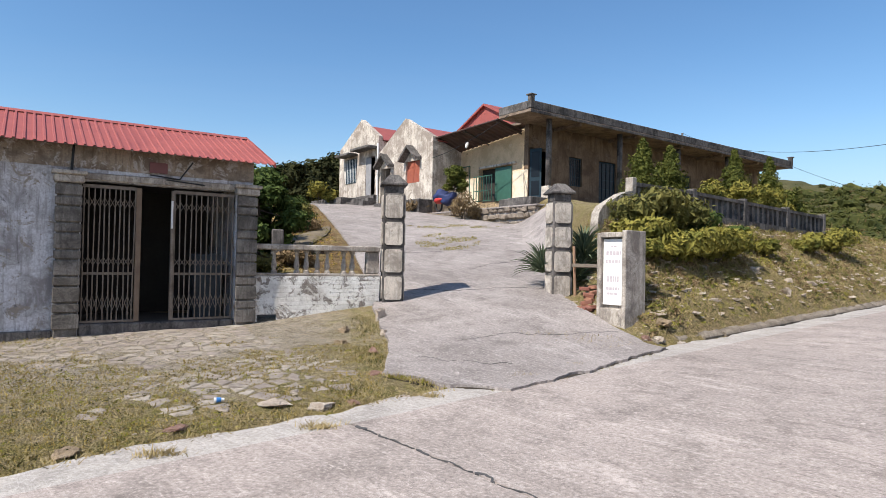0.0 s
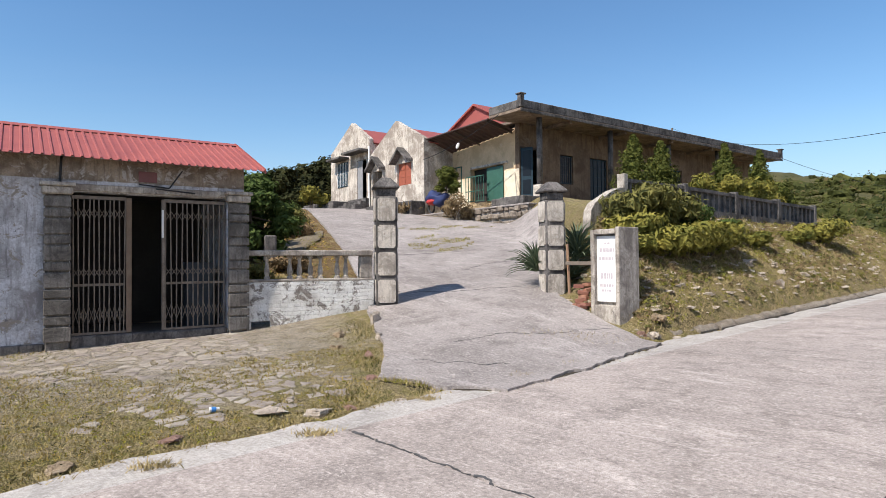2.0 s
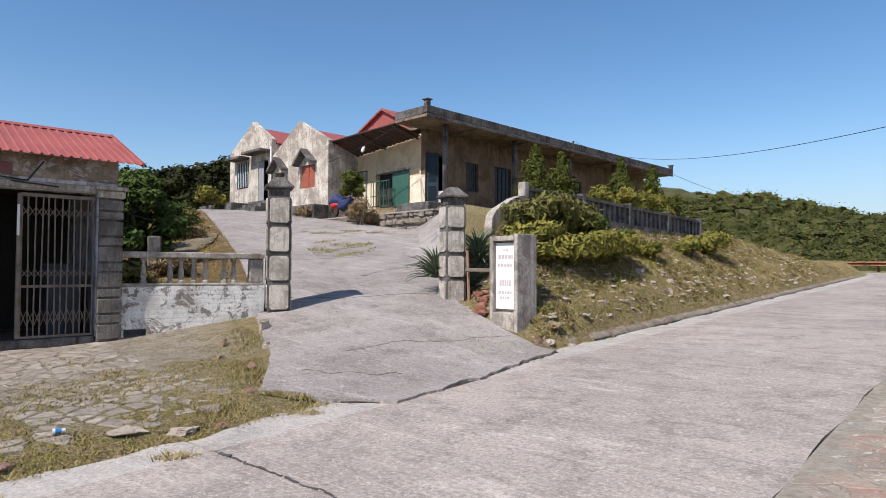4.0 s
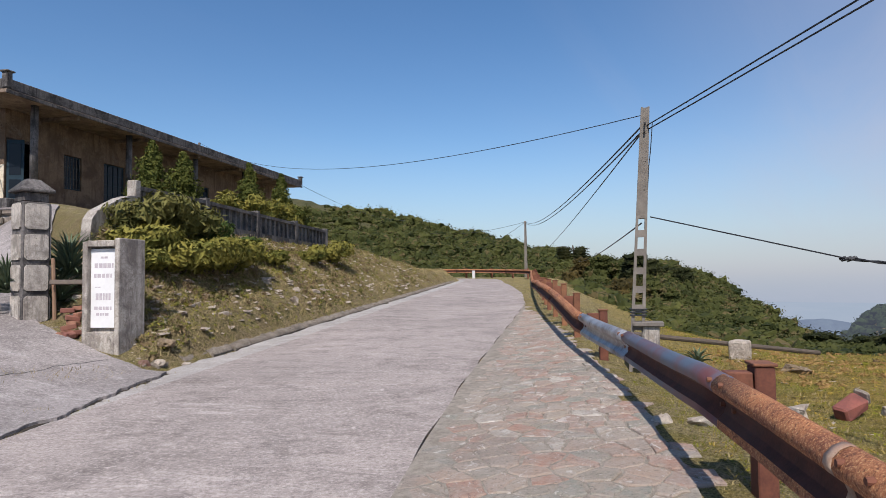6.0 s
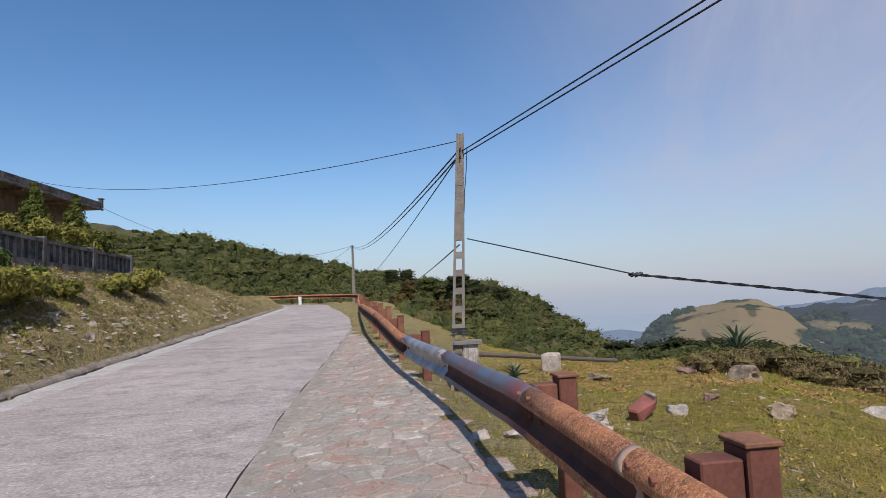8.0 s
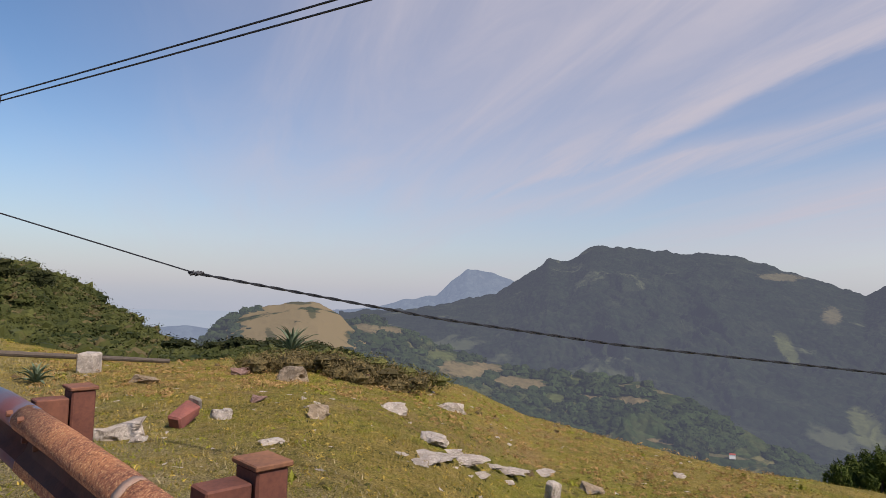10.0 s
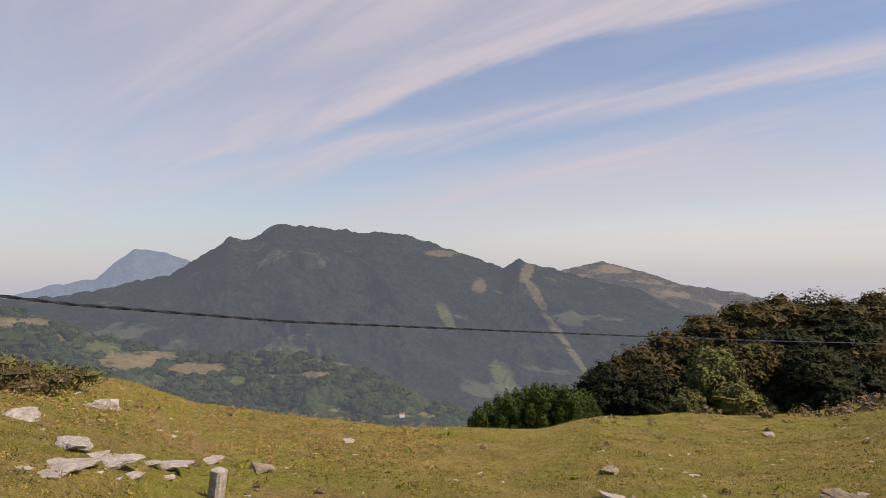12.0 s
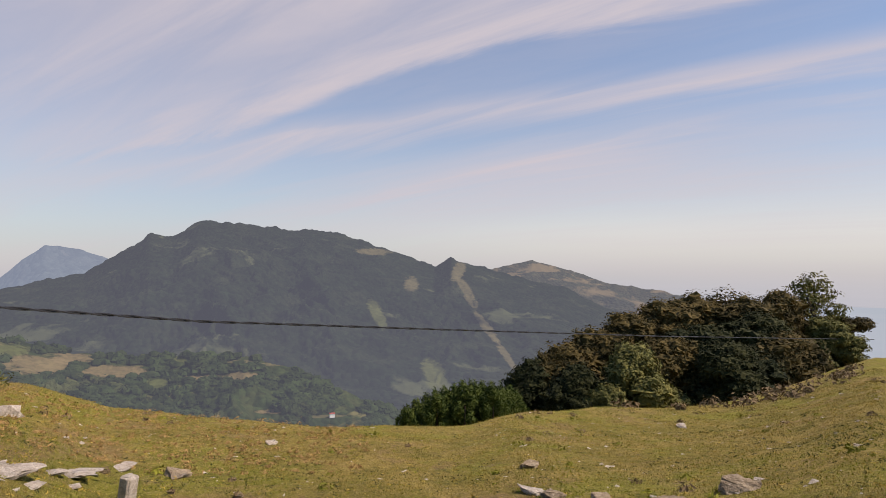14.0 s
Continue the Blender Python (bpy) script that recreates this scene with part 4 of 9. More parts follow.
# ---- poles and cables ----
def h_pole(name, label, x, y, top, w0, w1, turn, holes=True, lean=(0.0, 0.0), block=0.34):
    """A tapered ladder pole; lean: how far its foot stands off the point under its top."""
    g = land1(x, y)
    pole = thing(name, label, "utility pole")
    h = top - g

    def wid(z):
        return w0 + (w1 - w0) * (z - g) / h

    m = pose(x, y, 0, 0, 0, turn)
    tilt = Matrix(((1, 0, -lean[0] / h, lean[0] * top / h), (0, 1, -lean[1] / h, lean[1] * top / h), (0, 0, 1, 0), (0, 0, 0, 1)))
    mt = tilt @ m
    bm = bmesh.new()
    for sx in (-1, 1):
        for a, b in zip(np.linspace(g - 0.1, top, 12), np.linspace(g - 0.1, top, 12)[1:]):
            wa, wb = wid(max(a, g)), wid(b)
            vs = [bm.verts.new(mt @ Vector((sx * wx, yy, z))) for z, w in ((a, wa), (b, wb)) for wx, yy in ((w / 2, -w * 0.36), (w / 2, w * 0.36), (w * 0.27, w * 0.36), (w * 0.27, -w * 0.36))]
            for i in range(4):
                j = (i + 1) % 4
                bm.faces.new((vs[i], vs[j], vs[4 + j], vs[4 + i]))
    bmesh.ops.remove_doubles(bm, verts=bm.verts, dist=0.0005)
    part("shaft", bm, M_POLE, pole)
    z = g + 0.12
    while z < top - 0.04:
        open_part = holes and z < g + 0.55 * h
        step = 0.125 if open_part else 0.36
        ln = 0.085 if open_part else 0.355
        w = wid(z)
        part("rung", boxed(-w * 0.272, w * 0.272, -w * 0.33, w * 0.33, z, min(z + ln, top - 0.01), 0.0, mt), M_POLE, pole)
        z += step + (0.11 if open_part else 0)
    w = wid(g)
    part("footing", rough_up(boxed(-w * 0.52, w * 0.52, -w * 0.5, w * 0.5, g - 0.2, g + block, 0.02, m), 0.008, 5), M_OLDSTONE, pole, "pale concrete footing")
    part("base_slab", rough_up(boxed(-w * 1.5, w * 0.9, -w * 1.1, w * 0.9, g - 0.1, g + 0.03, 0.02, m), 0.02, 4), M_OLDSTONE, pole)
    if lean != (0.0, 0.0):
        part("footing_cap", boxed(-0.22, 0.15, -0.13, 0.13, g + block - 0.035, g + block + 0.02, 0.008, m), M_POLE, pole)
        for dz in (0.09, 0.13, 0.17):
            part("wire_tie", boxed(-w * 0.56, w * 0.56, -w * 0.42, w * 0.42, g + block + dz, g + block + dz + 0.012, 0, mt), M_CABLE, pole)
    for dz in (0.22, 0.32):
        bm = bmesh.new()
        tube(bm, mt @ Vector((0.0, -0.10, top - dz)), mt @ Vector((0, 0.16, top - dz)), 0.012, n=6)
        tube(bm, mt @ Vector((0.0, 0.16, top - dz - 0.03)), mt @ Vector((0, 0.16, top - dz + 0.05)), 0.028, 0.02, 8)
        part("insulator", bm, M_CABLE, pole)
    return pole


P1, P2 = Vector((7.76, 4.90, 3.655)), Vector((40.3, 34.8, 6.1))
h_pole("utility_pole", "slender grey concrete ladder-type utility pole leaning by the barrier", P1.x, P1.y, P1.z, 0.185, 0.105, -58, True, (-0.10, 0.165), 0.68)
h_pole("utility_pole", "concrete utility pole at the road bend", P2.x, P2.y, P2.z, 0.30, 0.17, -50, False)


def cable(name, label, pts, r, sag=0.0, n=24):
    """A hanging cable through the points, each span sagging."""
    bm = bmesh.new()
    line = []
    for a, b in zip(pts, pts[1:]):
        a, b = Vector(a), Vector(b)
        for i in range(n):
            t = i / n
            line.append(a.lerp(b, t) - Vector((0, 0, sag * 4 * t * (1 - t))))
    line.append(Vector(pts[-1]))
    rings = []
    for i, p in enumerate(line):
        d = (line[min(i + 1, len(line) - 1)] - line[max(i - 1, 0)]).normalized()
        q = d.to_track_quat("Z", "Y")
        rings.append([bm.verts.new(p + q @ Vector((r * math.cos(k * math.pi / 2.5), r * math.sin(k * math.pi / 2.5), 0))) for k in range(5)])
    for a, b in zip(rings, rings[1:]):
        for i in range(5):
            bm.faces.new((a[i], a[(i + 1) % 5], b[(i + 1) % 5], b[i]))
    return solid(name, bm, M_CABLE, label, "cable", group="overhead cables")


t1 = P1 - Vector((0, 0, 0.24))
cable("power_cable", "twin black power cable running overhead", [t1, (-16.2, -28.6, 4.95)], 0.008, 0.25, 30)
cable("power_cable", "twin black power cable running overhead", [t1 + Vector((0.02, -0.01, -0.045)), (-16.1, -28.7, 4.90)], 0.008, 0.25, 30)
for i, (dz, sg) in enumerate(((0.02, 0.55), (0.09, 0.62))):
    cable("power_cable", "power cable between the two poles", [P1 - Vector((0, 0, dz + 0.17)), P2 - Vector((0, 0, dz + 0.05))], 0.012, sg, 30)
cable("power_cable", "power cable dropping down to the wooded hill", [P1 - Vector((0, 0, 0.26)), (37.3, 30.4, 3.4)], 0.010, 0.15, 24)
cable("phone_cable", "phone cable leaving the pole at half height", [P1 - Vector((0.06, -0.06, 1.48)), (33.1, 24.3, 2.4)], 0.010, 0.15, 24)
for far, sg in (((46.5, 55.0, 6.6), 0.5), ((45.9, 46.5, 4.3), 0.3)):
    cable("power_cable", "power cable going on behind the hill", [P2 - Vector((0, 0, 0.06)), far], 0.014, sg, 16)
cable("power_cable", "thin wire strung from the pole to the house roof", [P1 - Vector((0, 0, 0.09)), (11.24, 29.45, 7.86)], 0.006, 0.95, 40)
cable("power_cable", "thin wire from the roof corner to the hill", [(19.9, 35.9, 7.5), (46, 58, 8.2)], 0.012, 0.6, 20)
low = [(7.74, 4.86, 2.25), (7.86, 2.75, 1.66), (8.1, 0.1, 1.24), (8.3, -2.1, 0.98), (8.6, -5.85, 0.67), (9.25, -13.9, 0.02), (11.3, -38.0, -1.75)]
low = [Vector(a).lerp(Vector(b), k / 40) for a, b in zip(low, low[1:]) for k in range(40)] + [Vector(low[-1])]
cable("phone_cable", "thin black phone cable from the pole to the splice", low[:41], 0.008, 0.0, 1)
for turn in (0.0, math.pi):
    strand, run = [], 0.0
    for i, q in enumerate(low[40:], 40):
        run += (q - low[max(40, i - 1)]).length
        w = turn + run * 17.0 / (1 + 0.05 * run)
        strand.append(q + Vector((0.009 * math.cos(w), 0, 0.009 * math.sin(w))))
    cable("phone_cable", "thick black twisted phone cable sagging over the meadow", strand, 0.0095, 0.0, 1)
kn = bmesh.new()
for i in range(7):
    a = Vector((7.86, 2.75, 1.66)) + Vector((0.004 * i, 0.018 * (i - 3), 0.010 * math.sin(i * 2.4)))
    tube(kn, a + Vector((0.012, -0.026, 0.010)), a + Vector((-0.012, 0.026, -0.012)), 0.016, 0.016, 6)
solid("cable_splice", kn, M_CABLE, "taped black splice knot on the sagging cable", "cable splice")
cable("phone_cable", "loose wire hanging down along the pole", [P1 + Vector((0.06, -0.06, -0.2)), P1 + Vector((0.05, 0.0, -0.75)), P1 + Vector((0.0, 0.03, -1.3))], 0.006, 0.05, 8)


# ---- walls, windows and other building parts ----
def wall_mesh(length, z0, z1, thick, holes=(), m=None, top=None):
    """A wall along x from 0, front at y = 0, back at y = thick, with openings (x0, x1, z0, z1) cut right through."""
    bm = bmesh.new()
    xs = sorted({0.0, length, *(h[0] for h in holes), *(h[1] for h in holes)})
    zs = sorted({z0, z1, *(h[2] for h in holes), *(h[3] for h in holes)})
    full = {(i, j) for i in range(len(xs) - 1) for j in range(len(zs) - 1)
            if not any(h[0] - 1e-6 <= xs[i] and xs[i + 1] <= h[1] + 1e-6 and h[2] - 1e-6 <= zs[j] and zs[j + 1] <= h[3] + 1e-6 for h in holes)}
    vs = {}

    def v(i, j, k):
        if (i, j, k) not in vs:
            vs[i, j, k] = bm.verts.new((xs[i], thick * k, zs[j]))
        return vs[i, j, k]

    for i, j in full:
        bm.faces.new((v(i, j, 0), v(i + 1, j, 0), v(i + 1, j + 1, 0), v(i, j + 1, 0)))
        bm.faces.new((v(i, j, 1), v(i, j + 1, 1), v(i + 1, j + 1, 1), v(i + 1, j, 1)))
        for di, dj, e in ((-1, 0, ((i, j), (i, j + 1))), (1, 0, ((i + 1, j + 1), (i + 1, j))), (0, -1, ((i + 1, j), (i, j))), (0, 1, ((i, j + 1), (i + 1, j + 1)))):
            if (i + di, j + dj) not in full:
                (a, b), (c, d) = e
                bm.faces.new((v(a, b, 0), v(c, d, 0), v(c, d, 1), v(a, b, 1)))
    if m is not None:
        bmesh.ops.transform(bm, matrix=m, verts=bm.verts)
    return bm


def prism(bm, outline, y0, y1, m=None):
    """An outline in x and z, pushed through from y0 to y1."""
    a = [bm.verts.new((x, y0, z)) for x, z in outline]
    b = [bm.verts.new((x, y1, z)) for x, z in outline]
    bm.faces.new(a)
    bm.faces.new(b[::-1])
    n = len(a)
    for i in range(n):
        bm.faces.new((a[(i + 1) % n], a[i], b[i], b[(i + 1) % n]))
    if m is not None:
        bmesh.ops.transform(bm, matrix=m, verts=a + b)
    bmesh.ops.recalc_face_normals(bm, faces=bm.faces)
    return bm


def window(parent, m, w, h, cols, rows, frame_mat, label, bars=0):
    """Frame, panes and bars, front at y = 0, in an opening w x h with its lower corner at the origin of m."""
    win = part("window", frame_bm(w, h, 0.05, 0.05, m), frame_mat, parent, label)
    for i in range(1, cols):
        x = w * i / cols
        part("mullion", boxed(x - 0.02, x + 0.02, 0.005, 0.045, 0.05, h - 0.05, 0, m), frame_mat, win)
    for j in range(1, rows):
        z = h * j / rows
        part("glazing_bar", boxed(0.05, w - 0.05, 0.012, 0.04, z - 0.012, z + 0.012, 0, m), frame_mat, win)
    part("pane", boxed(0.04, w - 0.04, 0.024, 0.030, 0.04, h - 0.04, 0, m), M_GLASS, win)
    for k in range(bars):
        x = w * (k + 0.5) / bars
        part("bar", tube(bmesh.new(), m @ Vector((x, -0.03, 0.02)), m @ Vector((x, -0.03, h - 0.02)), 0.009, n=6), M_GATE, win)
    return win


def frame_bm(w, h, t, deep, m):
    bm = bmesh.new()
    for x0, x1, z0, z1 in ((0, t, 0, h), (w - t, w, 0, h), (t, w - t, 0, t), (t, w - t, h - t, h)):
        box(bm, x0, x1, 0, deep, z0, z1, 0, m)
    return bm


def corrugated(bm, length, slope_pts, pitch, amp, m, thick=0.006):
    """A ribbed sheet along x, following slope_pts (y, z) downhill, ribs running downhill."""
    prof = []
    x = 0.0
    while x < length:
        prof += [(x, 0.0), (x + pitch * 0.62, 0.0), (x + pitch * 0.70, amp), (x + pitch * 0.92, amp)]
        x += pitch
    prof.append((length, 0.0))
    prof = [(min(px, length), a) for px, a in prof]
    rows = []
    for lift in (0.0, -thick):
        for y, z in slope_pts:
            rows.append([bm.verts.new(m @ Vector((px, y, z + a + lift))) for px, a in prof])
    k = len(slope_pts)
    for r in range(k - 1):
        for i in range(len(prof) - 1):
            bm.faces.new((rows[r][i], rows[r][i + 1], rows[r + 1][i + 1], rows[r + 1][i]))
            bm.faces.new((rows[k + r][i], rows[k + r + 1][i], rows[k + r + 1][i + 1], rows[k + r][i + 1]))
    for r in (0, k - 1):
        for i in range(len(prof) - 1):
            q = (rows[r][i], rows[k + r][i], rows[k + r][i + 1], rows[r][i + 1])
            bm.faces.new(q)
    bmesh.ops.recalc_face_normals(bm, faces=bm.faces)
    return bm


# ---- shed with folding gate ----
SM = pose(-3.48, 10.80, 0, 0, 0, 34.0)
SL = 7.6
shed = thing("garage", "grey limewashed garage with red sheet roof and folding gate", "garage")
mw = SM @ pose(-SL, 0, 0)
part("front_wall", wall_mesh(SL + 0.12, 0.1, 3.22, 0.22, [(SL - 2.48, SL - 0.17, 0.46, 2.68)], mw), M_GREYWALL, shed)
part("side_wall", wall_mesh(2.56, 0.1, 3.22, 0.22, (), SM @ pose(0.12, 0.22, 0, 0, 0, 90)), M_GREYWALL, shed)
part("side_wall", wall_mesh(2.56, 0.1, 3.22, 0.22, (), SM @ pose(-SL + 0.22, 0.22, 0, 0, 0, 90)), M_GREYWALL, shed)
part("back_wall", wall_mesh(SL + 0.12, 0.1, 3.22, 0.22, (), SM @ pose(-SL, 2.78, 0)), M_GREYWALL, shed)
part("gable", prism(bmesh.new(), [(0.0, 3.22), (3.0, 3.22), (1.5, 3.84)], -0.12, 0.0, SM @ pose(0.0, 0.0, 0, 0, 0, 90)), M_GREYWALL, shed)
part("gable", prism(bmesh.new(), [(0.0, 3.22), (3.0, 3.22), (1.5, 3.84)], 0.0, 0.12, SM @ pose(-SL + 0.13, 0.0, 0, 0, 0, 90)), M_GREYWALL, shed)
part("concrete_floor", boxed(-SL + 0.23, -0.11, 0.23, 2.77, 0.1, 0.47, 0, SM), simple("oily_floor", (0.10, 0.09, 0.08), (0.06, 0.055, 0.05), 3), shed)
roof = part("roof", corrugated(bmesh.new(), SL + 0.75, [(-0.30, 3.165), (1.5, 3.90)], 0.125, 0.022, SM @ pose(-SL - 0.35, 0, 0)), M_REDROOF, shed, "red ribbed sheet roof")
part("roof_sheet", corrugated(bmesh.new(), SL + 0.75, [(1.5, 3.90), (3.3, 3.165)], 0.125, 0.022, SM @ pose(-SL - 0.35, 0, 0)), M_REDROOF, roof)
part("ridge_cap", prism(bmesh.new(), [(-0.14, 3.865), (0, 3.93), (0.14, 3.865), (0.14, 3.858), (0, 3.922), (-0.14, 3.858)], 0, SL + 0.76, SM @ pose(0.405, 1.5, 0, 0, 0, 90)), M_REDROOF, roof)
part("verge_flashing", prism(bmesh.new(), [(-0.31, 3.12), (1.5, 3.86), (1.5, 3.94), (-0.31, 3.20)], -0.012, 0.012, SM @ pose(0.405, 0.0, 0, 0, 0, 90)), M_REDROOF, roof)
for x0 in (-0.15, -2.80):
    M_PILASTER = weathered("grey_pilaster_stone", (0.25, 0.225, 0.20), (0.095, 0.085, 0.075), (0.16, 0.14, 0.12), 2.2) if x0 == -0.15 else M_PILASTER
    pil = part("pilaster", boxed(x0, x0 + 0.30, -0.10, 0.0, 0.2, 2.62, 0.012, SM), M_PILASTER, shed, "stone-coursed pilaster")
    z, k = 0.42, 0
    while z < 2.55:
        hgt = 0.25 if k % 2 == 0 else 0.15
        part("stone", boxed(x0 - 0.025, x0 + 0.325, -0.135, -0.10, z + 0.012, min(z + hgt, 2.6) - 0.012, 0.012, SM), M_PILASTER, pil)
        z += hgt
        k += 1
    part("capital", boxed(x0 - 0.05, x0 + 0.35, -0.16, 0.0, 2.62, 2.74, 0.02, SM), M_OLDSTONE, pil)
    part("capital_top", boxed(x0 - 0.08, x0 + 0.38, -0.19, 0.0, 2.74, 2.80, 0.012, SM), M_OLDSTONE, pil)
part("lintel_band", boxed(-2.5, -0.15, -0.05, 0.0, 2.69, 2.80, 0.015, SM), M_OLDSTONE, shed)
part("plaque", boxed(-1.55, -1.28, -0.03, 0.0, 2.88, 3.05, 0.004, SM), simple("maroon_plaque_paint", (0.20, 0.075, 0.07), (0.15, 0.06, 0.055), 6, 0.6), shed, "small maroon plaque")
part("threshold", boxed(-2.48, -0.17, -0.04, 0.22, 0.2, 0.49, 0.02, SM), M_SLAB, shed)
part("base_course", boxed(-SL, -2.81, -0.05, 0.0, 0.1, 0.42, 0.02, SM), M_SLAB, shed, "dark damp base course")
part("eaves_band", rough_up(boxed(-SL, 0.12, -0.012, 0.0, 2.86, 3.20, 0, SM), 0.0, 1), weathered("brown_eaves_plaster", (0.36, 0.29, 0.22), (0.17, 0.13, 0.10), (0.46, 0.42, 0.38), 2.0, bare_amount=0.6), shed, "darker brown band under the eaves")


def folding_gate(x0, x1, n, name_label):
    """Upright flat bars tied by crossed laths at three heights."""
    leaf = part("gate_leaf", boxed(x0, x1, 0.03, 0.055, 2.58, 2.63, 0, SM), M_GATE, shed, name_label)
    part("gate_track", boxed(x0, x1, 0.02, 0.065, 0.50, 0.535, 0, SM), M_GATE, leaf)
    xs = np.linspace(x0 + 0.02, x1 - 0.02, n)
    for i, x in enumerate(xs):
        lean = 0.012 * math.sin(i * 1.7)
        bm = bmesh.new()
        tube(bm, SM @ Vector((x + lean, 0.04, 0.53)), SM @ Vector((x - lean, 0.04, 2.60)), 0.011, n=6)
        part("bar", bm, M_GATE, leaf)
    for z, hz in ((0.80, 0.24), (1.45, 0.12), (2.36, 0.14)):
        for a, b in zip(xs, xs[1:]):
            for s in (1, -1):
                bm = bmesh.new()
                tube(bm, SM @ Vector((a, 0.028, z - s * hz / 2)), SM @ Vector((b, 0.028, z + s * hz / 2)), 0.0055, n=4)
                part("lath", bm, M_GATE, leaf)
    part("lock_plate", boxed(x0 + 0.02, x1 - 0.02, 0.05, 0.06, 1.24, 1.28, 0, SM), M_GATE, leaf)


folding_gate(-2.46, -1.72, 11, "drawn steel folding gate leaf")
folding_gate(-1.16, -0.19, 12, "drawn steel folding gate leaf")
part("gate_stile", boxed(-1.72, -1.64, 0.02, 0.08, 0.5, 2.62, 0.006, SM), simple("bare_wood_stile", (0.22, 0.16, 0.11), (0.15, 0.10, 0.07), 7), shed)
part("gate_stile", boxed(-1.20, -1.15, 0.02, 0.08, 0.5, 2.62, 0.006, SM), M_GATE, shed)
part("tube_lamp", tube(bmesh.new(), SM @ Vector((-1.19, 0.0, 2.0)), SM @ Vector((-1.19, 0.0, 2.45)), 0.018, n=8), M_WHITE, shed)
part("conduit", tube(bmesh.new(), SM @ Vector((-2.62, -0.03, 2.80)), SM @ Vector((-2.60, -0.03, 3.2)), 0.02, n=6), M_CABLE, shed)
bundle = bmesh.new()
for a, b in (((-1.55, 2.84), (-1.10, 2.80)), ((-1.10, 2.80), (-0.9, 3.1)), ((-1.3, 2.78), (-0.7, 2.74))):
    tube(bundle, SM @ Vector((a[0], -0.06, a[1])), SM @ Vector((b[0], -0.06, b[1])), 0.012, n=5)
part("wiring", bundle, M_CABLE, shed)
# added near-black backing and ceiling, so the gate opening reads as deep shade
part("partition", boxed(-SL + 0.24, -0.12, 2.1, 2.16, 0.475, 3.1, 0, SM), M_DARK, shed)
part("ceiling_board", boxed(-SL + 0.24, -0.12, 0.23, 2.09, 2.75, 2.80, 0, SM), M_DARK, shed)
part("box_bench", boxed(-0.75, -0.3, 0.35, 0.8, 0.475, 1.6, 0.02, SM), simple("faded_blue_box", (0.045, 0.055, 0.065), (0.03, 0.035, 0.04), 4), shed)

# ---- low wall with balusters between the garage and the gate ----
WA, WB = Vector((-3.38, 10.86, 0)), Vector((-1.22, 11.72, 0))
WM = pose(WA.x, WA.y, 0, 0, 0, math.degrees(math.atan2(WB.y - WA.y, WB.x - WA.x)))
WLEN = (WB - WA).length
lowwall = thing("garden_wall", "peeling white low wall with stone balusters and rail", "wall")
def peeling_brick(name, turn):
    """White limewash flaking off courses of brick."""
    m = Mat(name, 0.95, 0, 0.2)
    sp = m.n.new("ShaderNodeSeparateXYZ")
    m.l.new(m.stretch(1, 1, 1, turn), sp.inputs[0])
    cb = m.n.new("ShaderNodeCombineXYZ")
    m.l.new(sp.outputs[0], cb.inputs[0])
    m.link(m.math("ADD", sp.outputs[2], m.math("MULTIPLY", m.noise(5, 5, 0.7), 0.09)), cb.inputs[1])
    br = m.n.new("ShaderNodeTexBrick")
    br.inputs["Scale"].default_value, br.inputs["Mortar Size"].default_value = 1.0, 0.012
    br.inputs["Mortar Smooth"].default_value, br.inputs["Brick Width"].default_value, br.inputs["Row Height"].default_value = 0.3, 0.23, 0.075
    m.l.new(cb.outputs[0], br.inputs["Vector"])
    fine, patch, blot = m.noise(30, 6, 0.75), m.noise(4.5, 9, 0.78, distort=0.8), m.noise(1.6, 7, 0.7)
    c = m.mix(m.span(blot, 0.42, 0.62), (0.82, 0.80, 0.76), (0.56, 0.53, 0.49))
    c = m.mix(m.math("MULTIPLY", br.outputs["Fac"], m.span(patch, 0.46, 0.62, 0, 0.6)), c, (0.24, 0.21, 0.18))
    c = m.mix(m.span(patch, 0.515, 0.56, 0, 0.9), c, m.mix(m.span(fine, 0.4, 0.6), (0.30, 0.255, 0.22), (0.12, 0.10, 0.085)))
    c = m.mix(m.span(fine, 0.56, 0.70, 0, 0.7), c, (0.20, 0.18, 0.16))
    h = m.math("SUBTRACT", m.math("ADD", m.math("MULTIPLY", fine, 0.4), patch), m.math("MULTIPLY", br.outputs["Fac"], 0.6))
    return m.color(c).bump(h, 0.9, 0.02).done()


M_PEEL = peeling_brick("peeling_white_limewash", -math.degrees(math.atan2(WB.y - WA.y, WB.x - WA.x)))
part("plinth", rough_up(wall_mesh(WLEN, 0.1, 1.24, 0.20, [(0.12, 0.45, 0.42, 0.55)], WM), 0.01, 3), M_PEEL, lowwall)
part("top_rail", boxed(0, WLEN, -0.03, 0.23, 1.70, 1.80, 0.015, WM), M_OLDSTONE, lowwall)
part("coping", boxed(0, WLEN, 0.0, 0.20, 1.241, 1.285, 0.01, WM), M_OLDSTONE, lowwall)


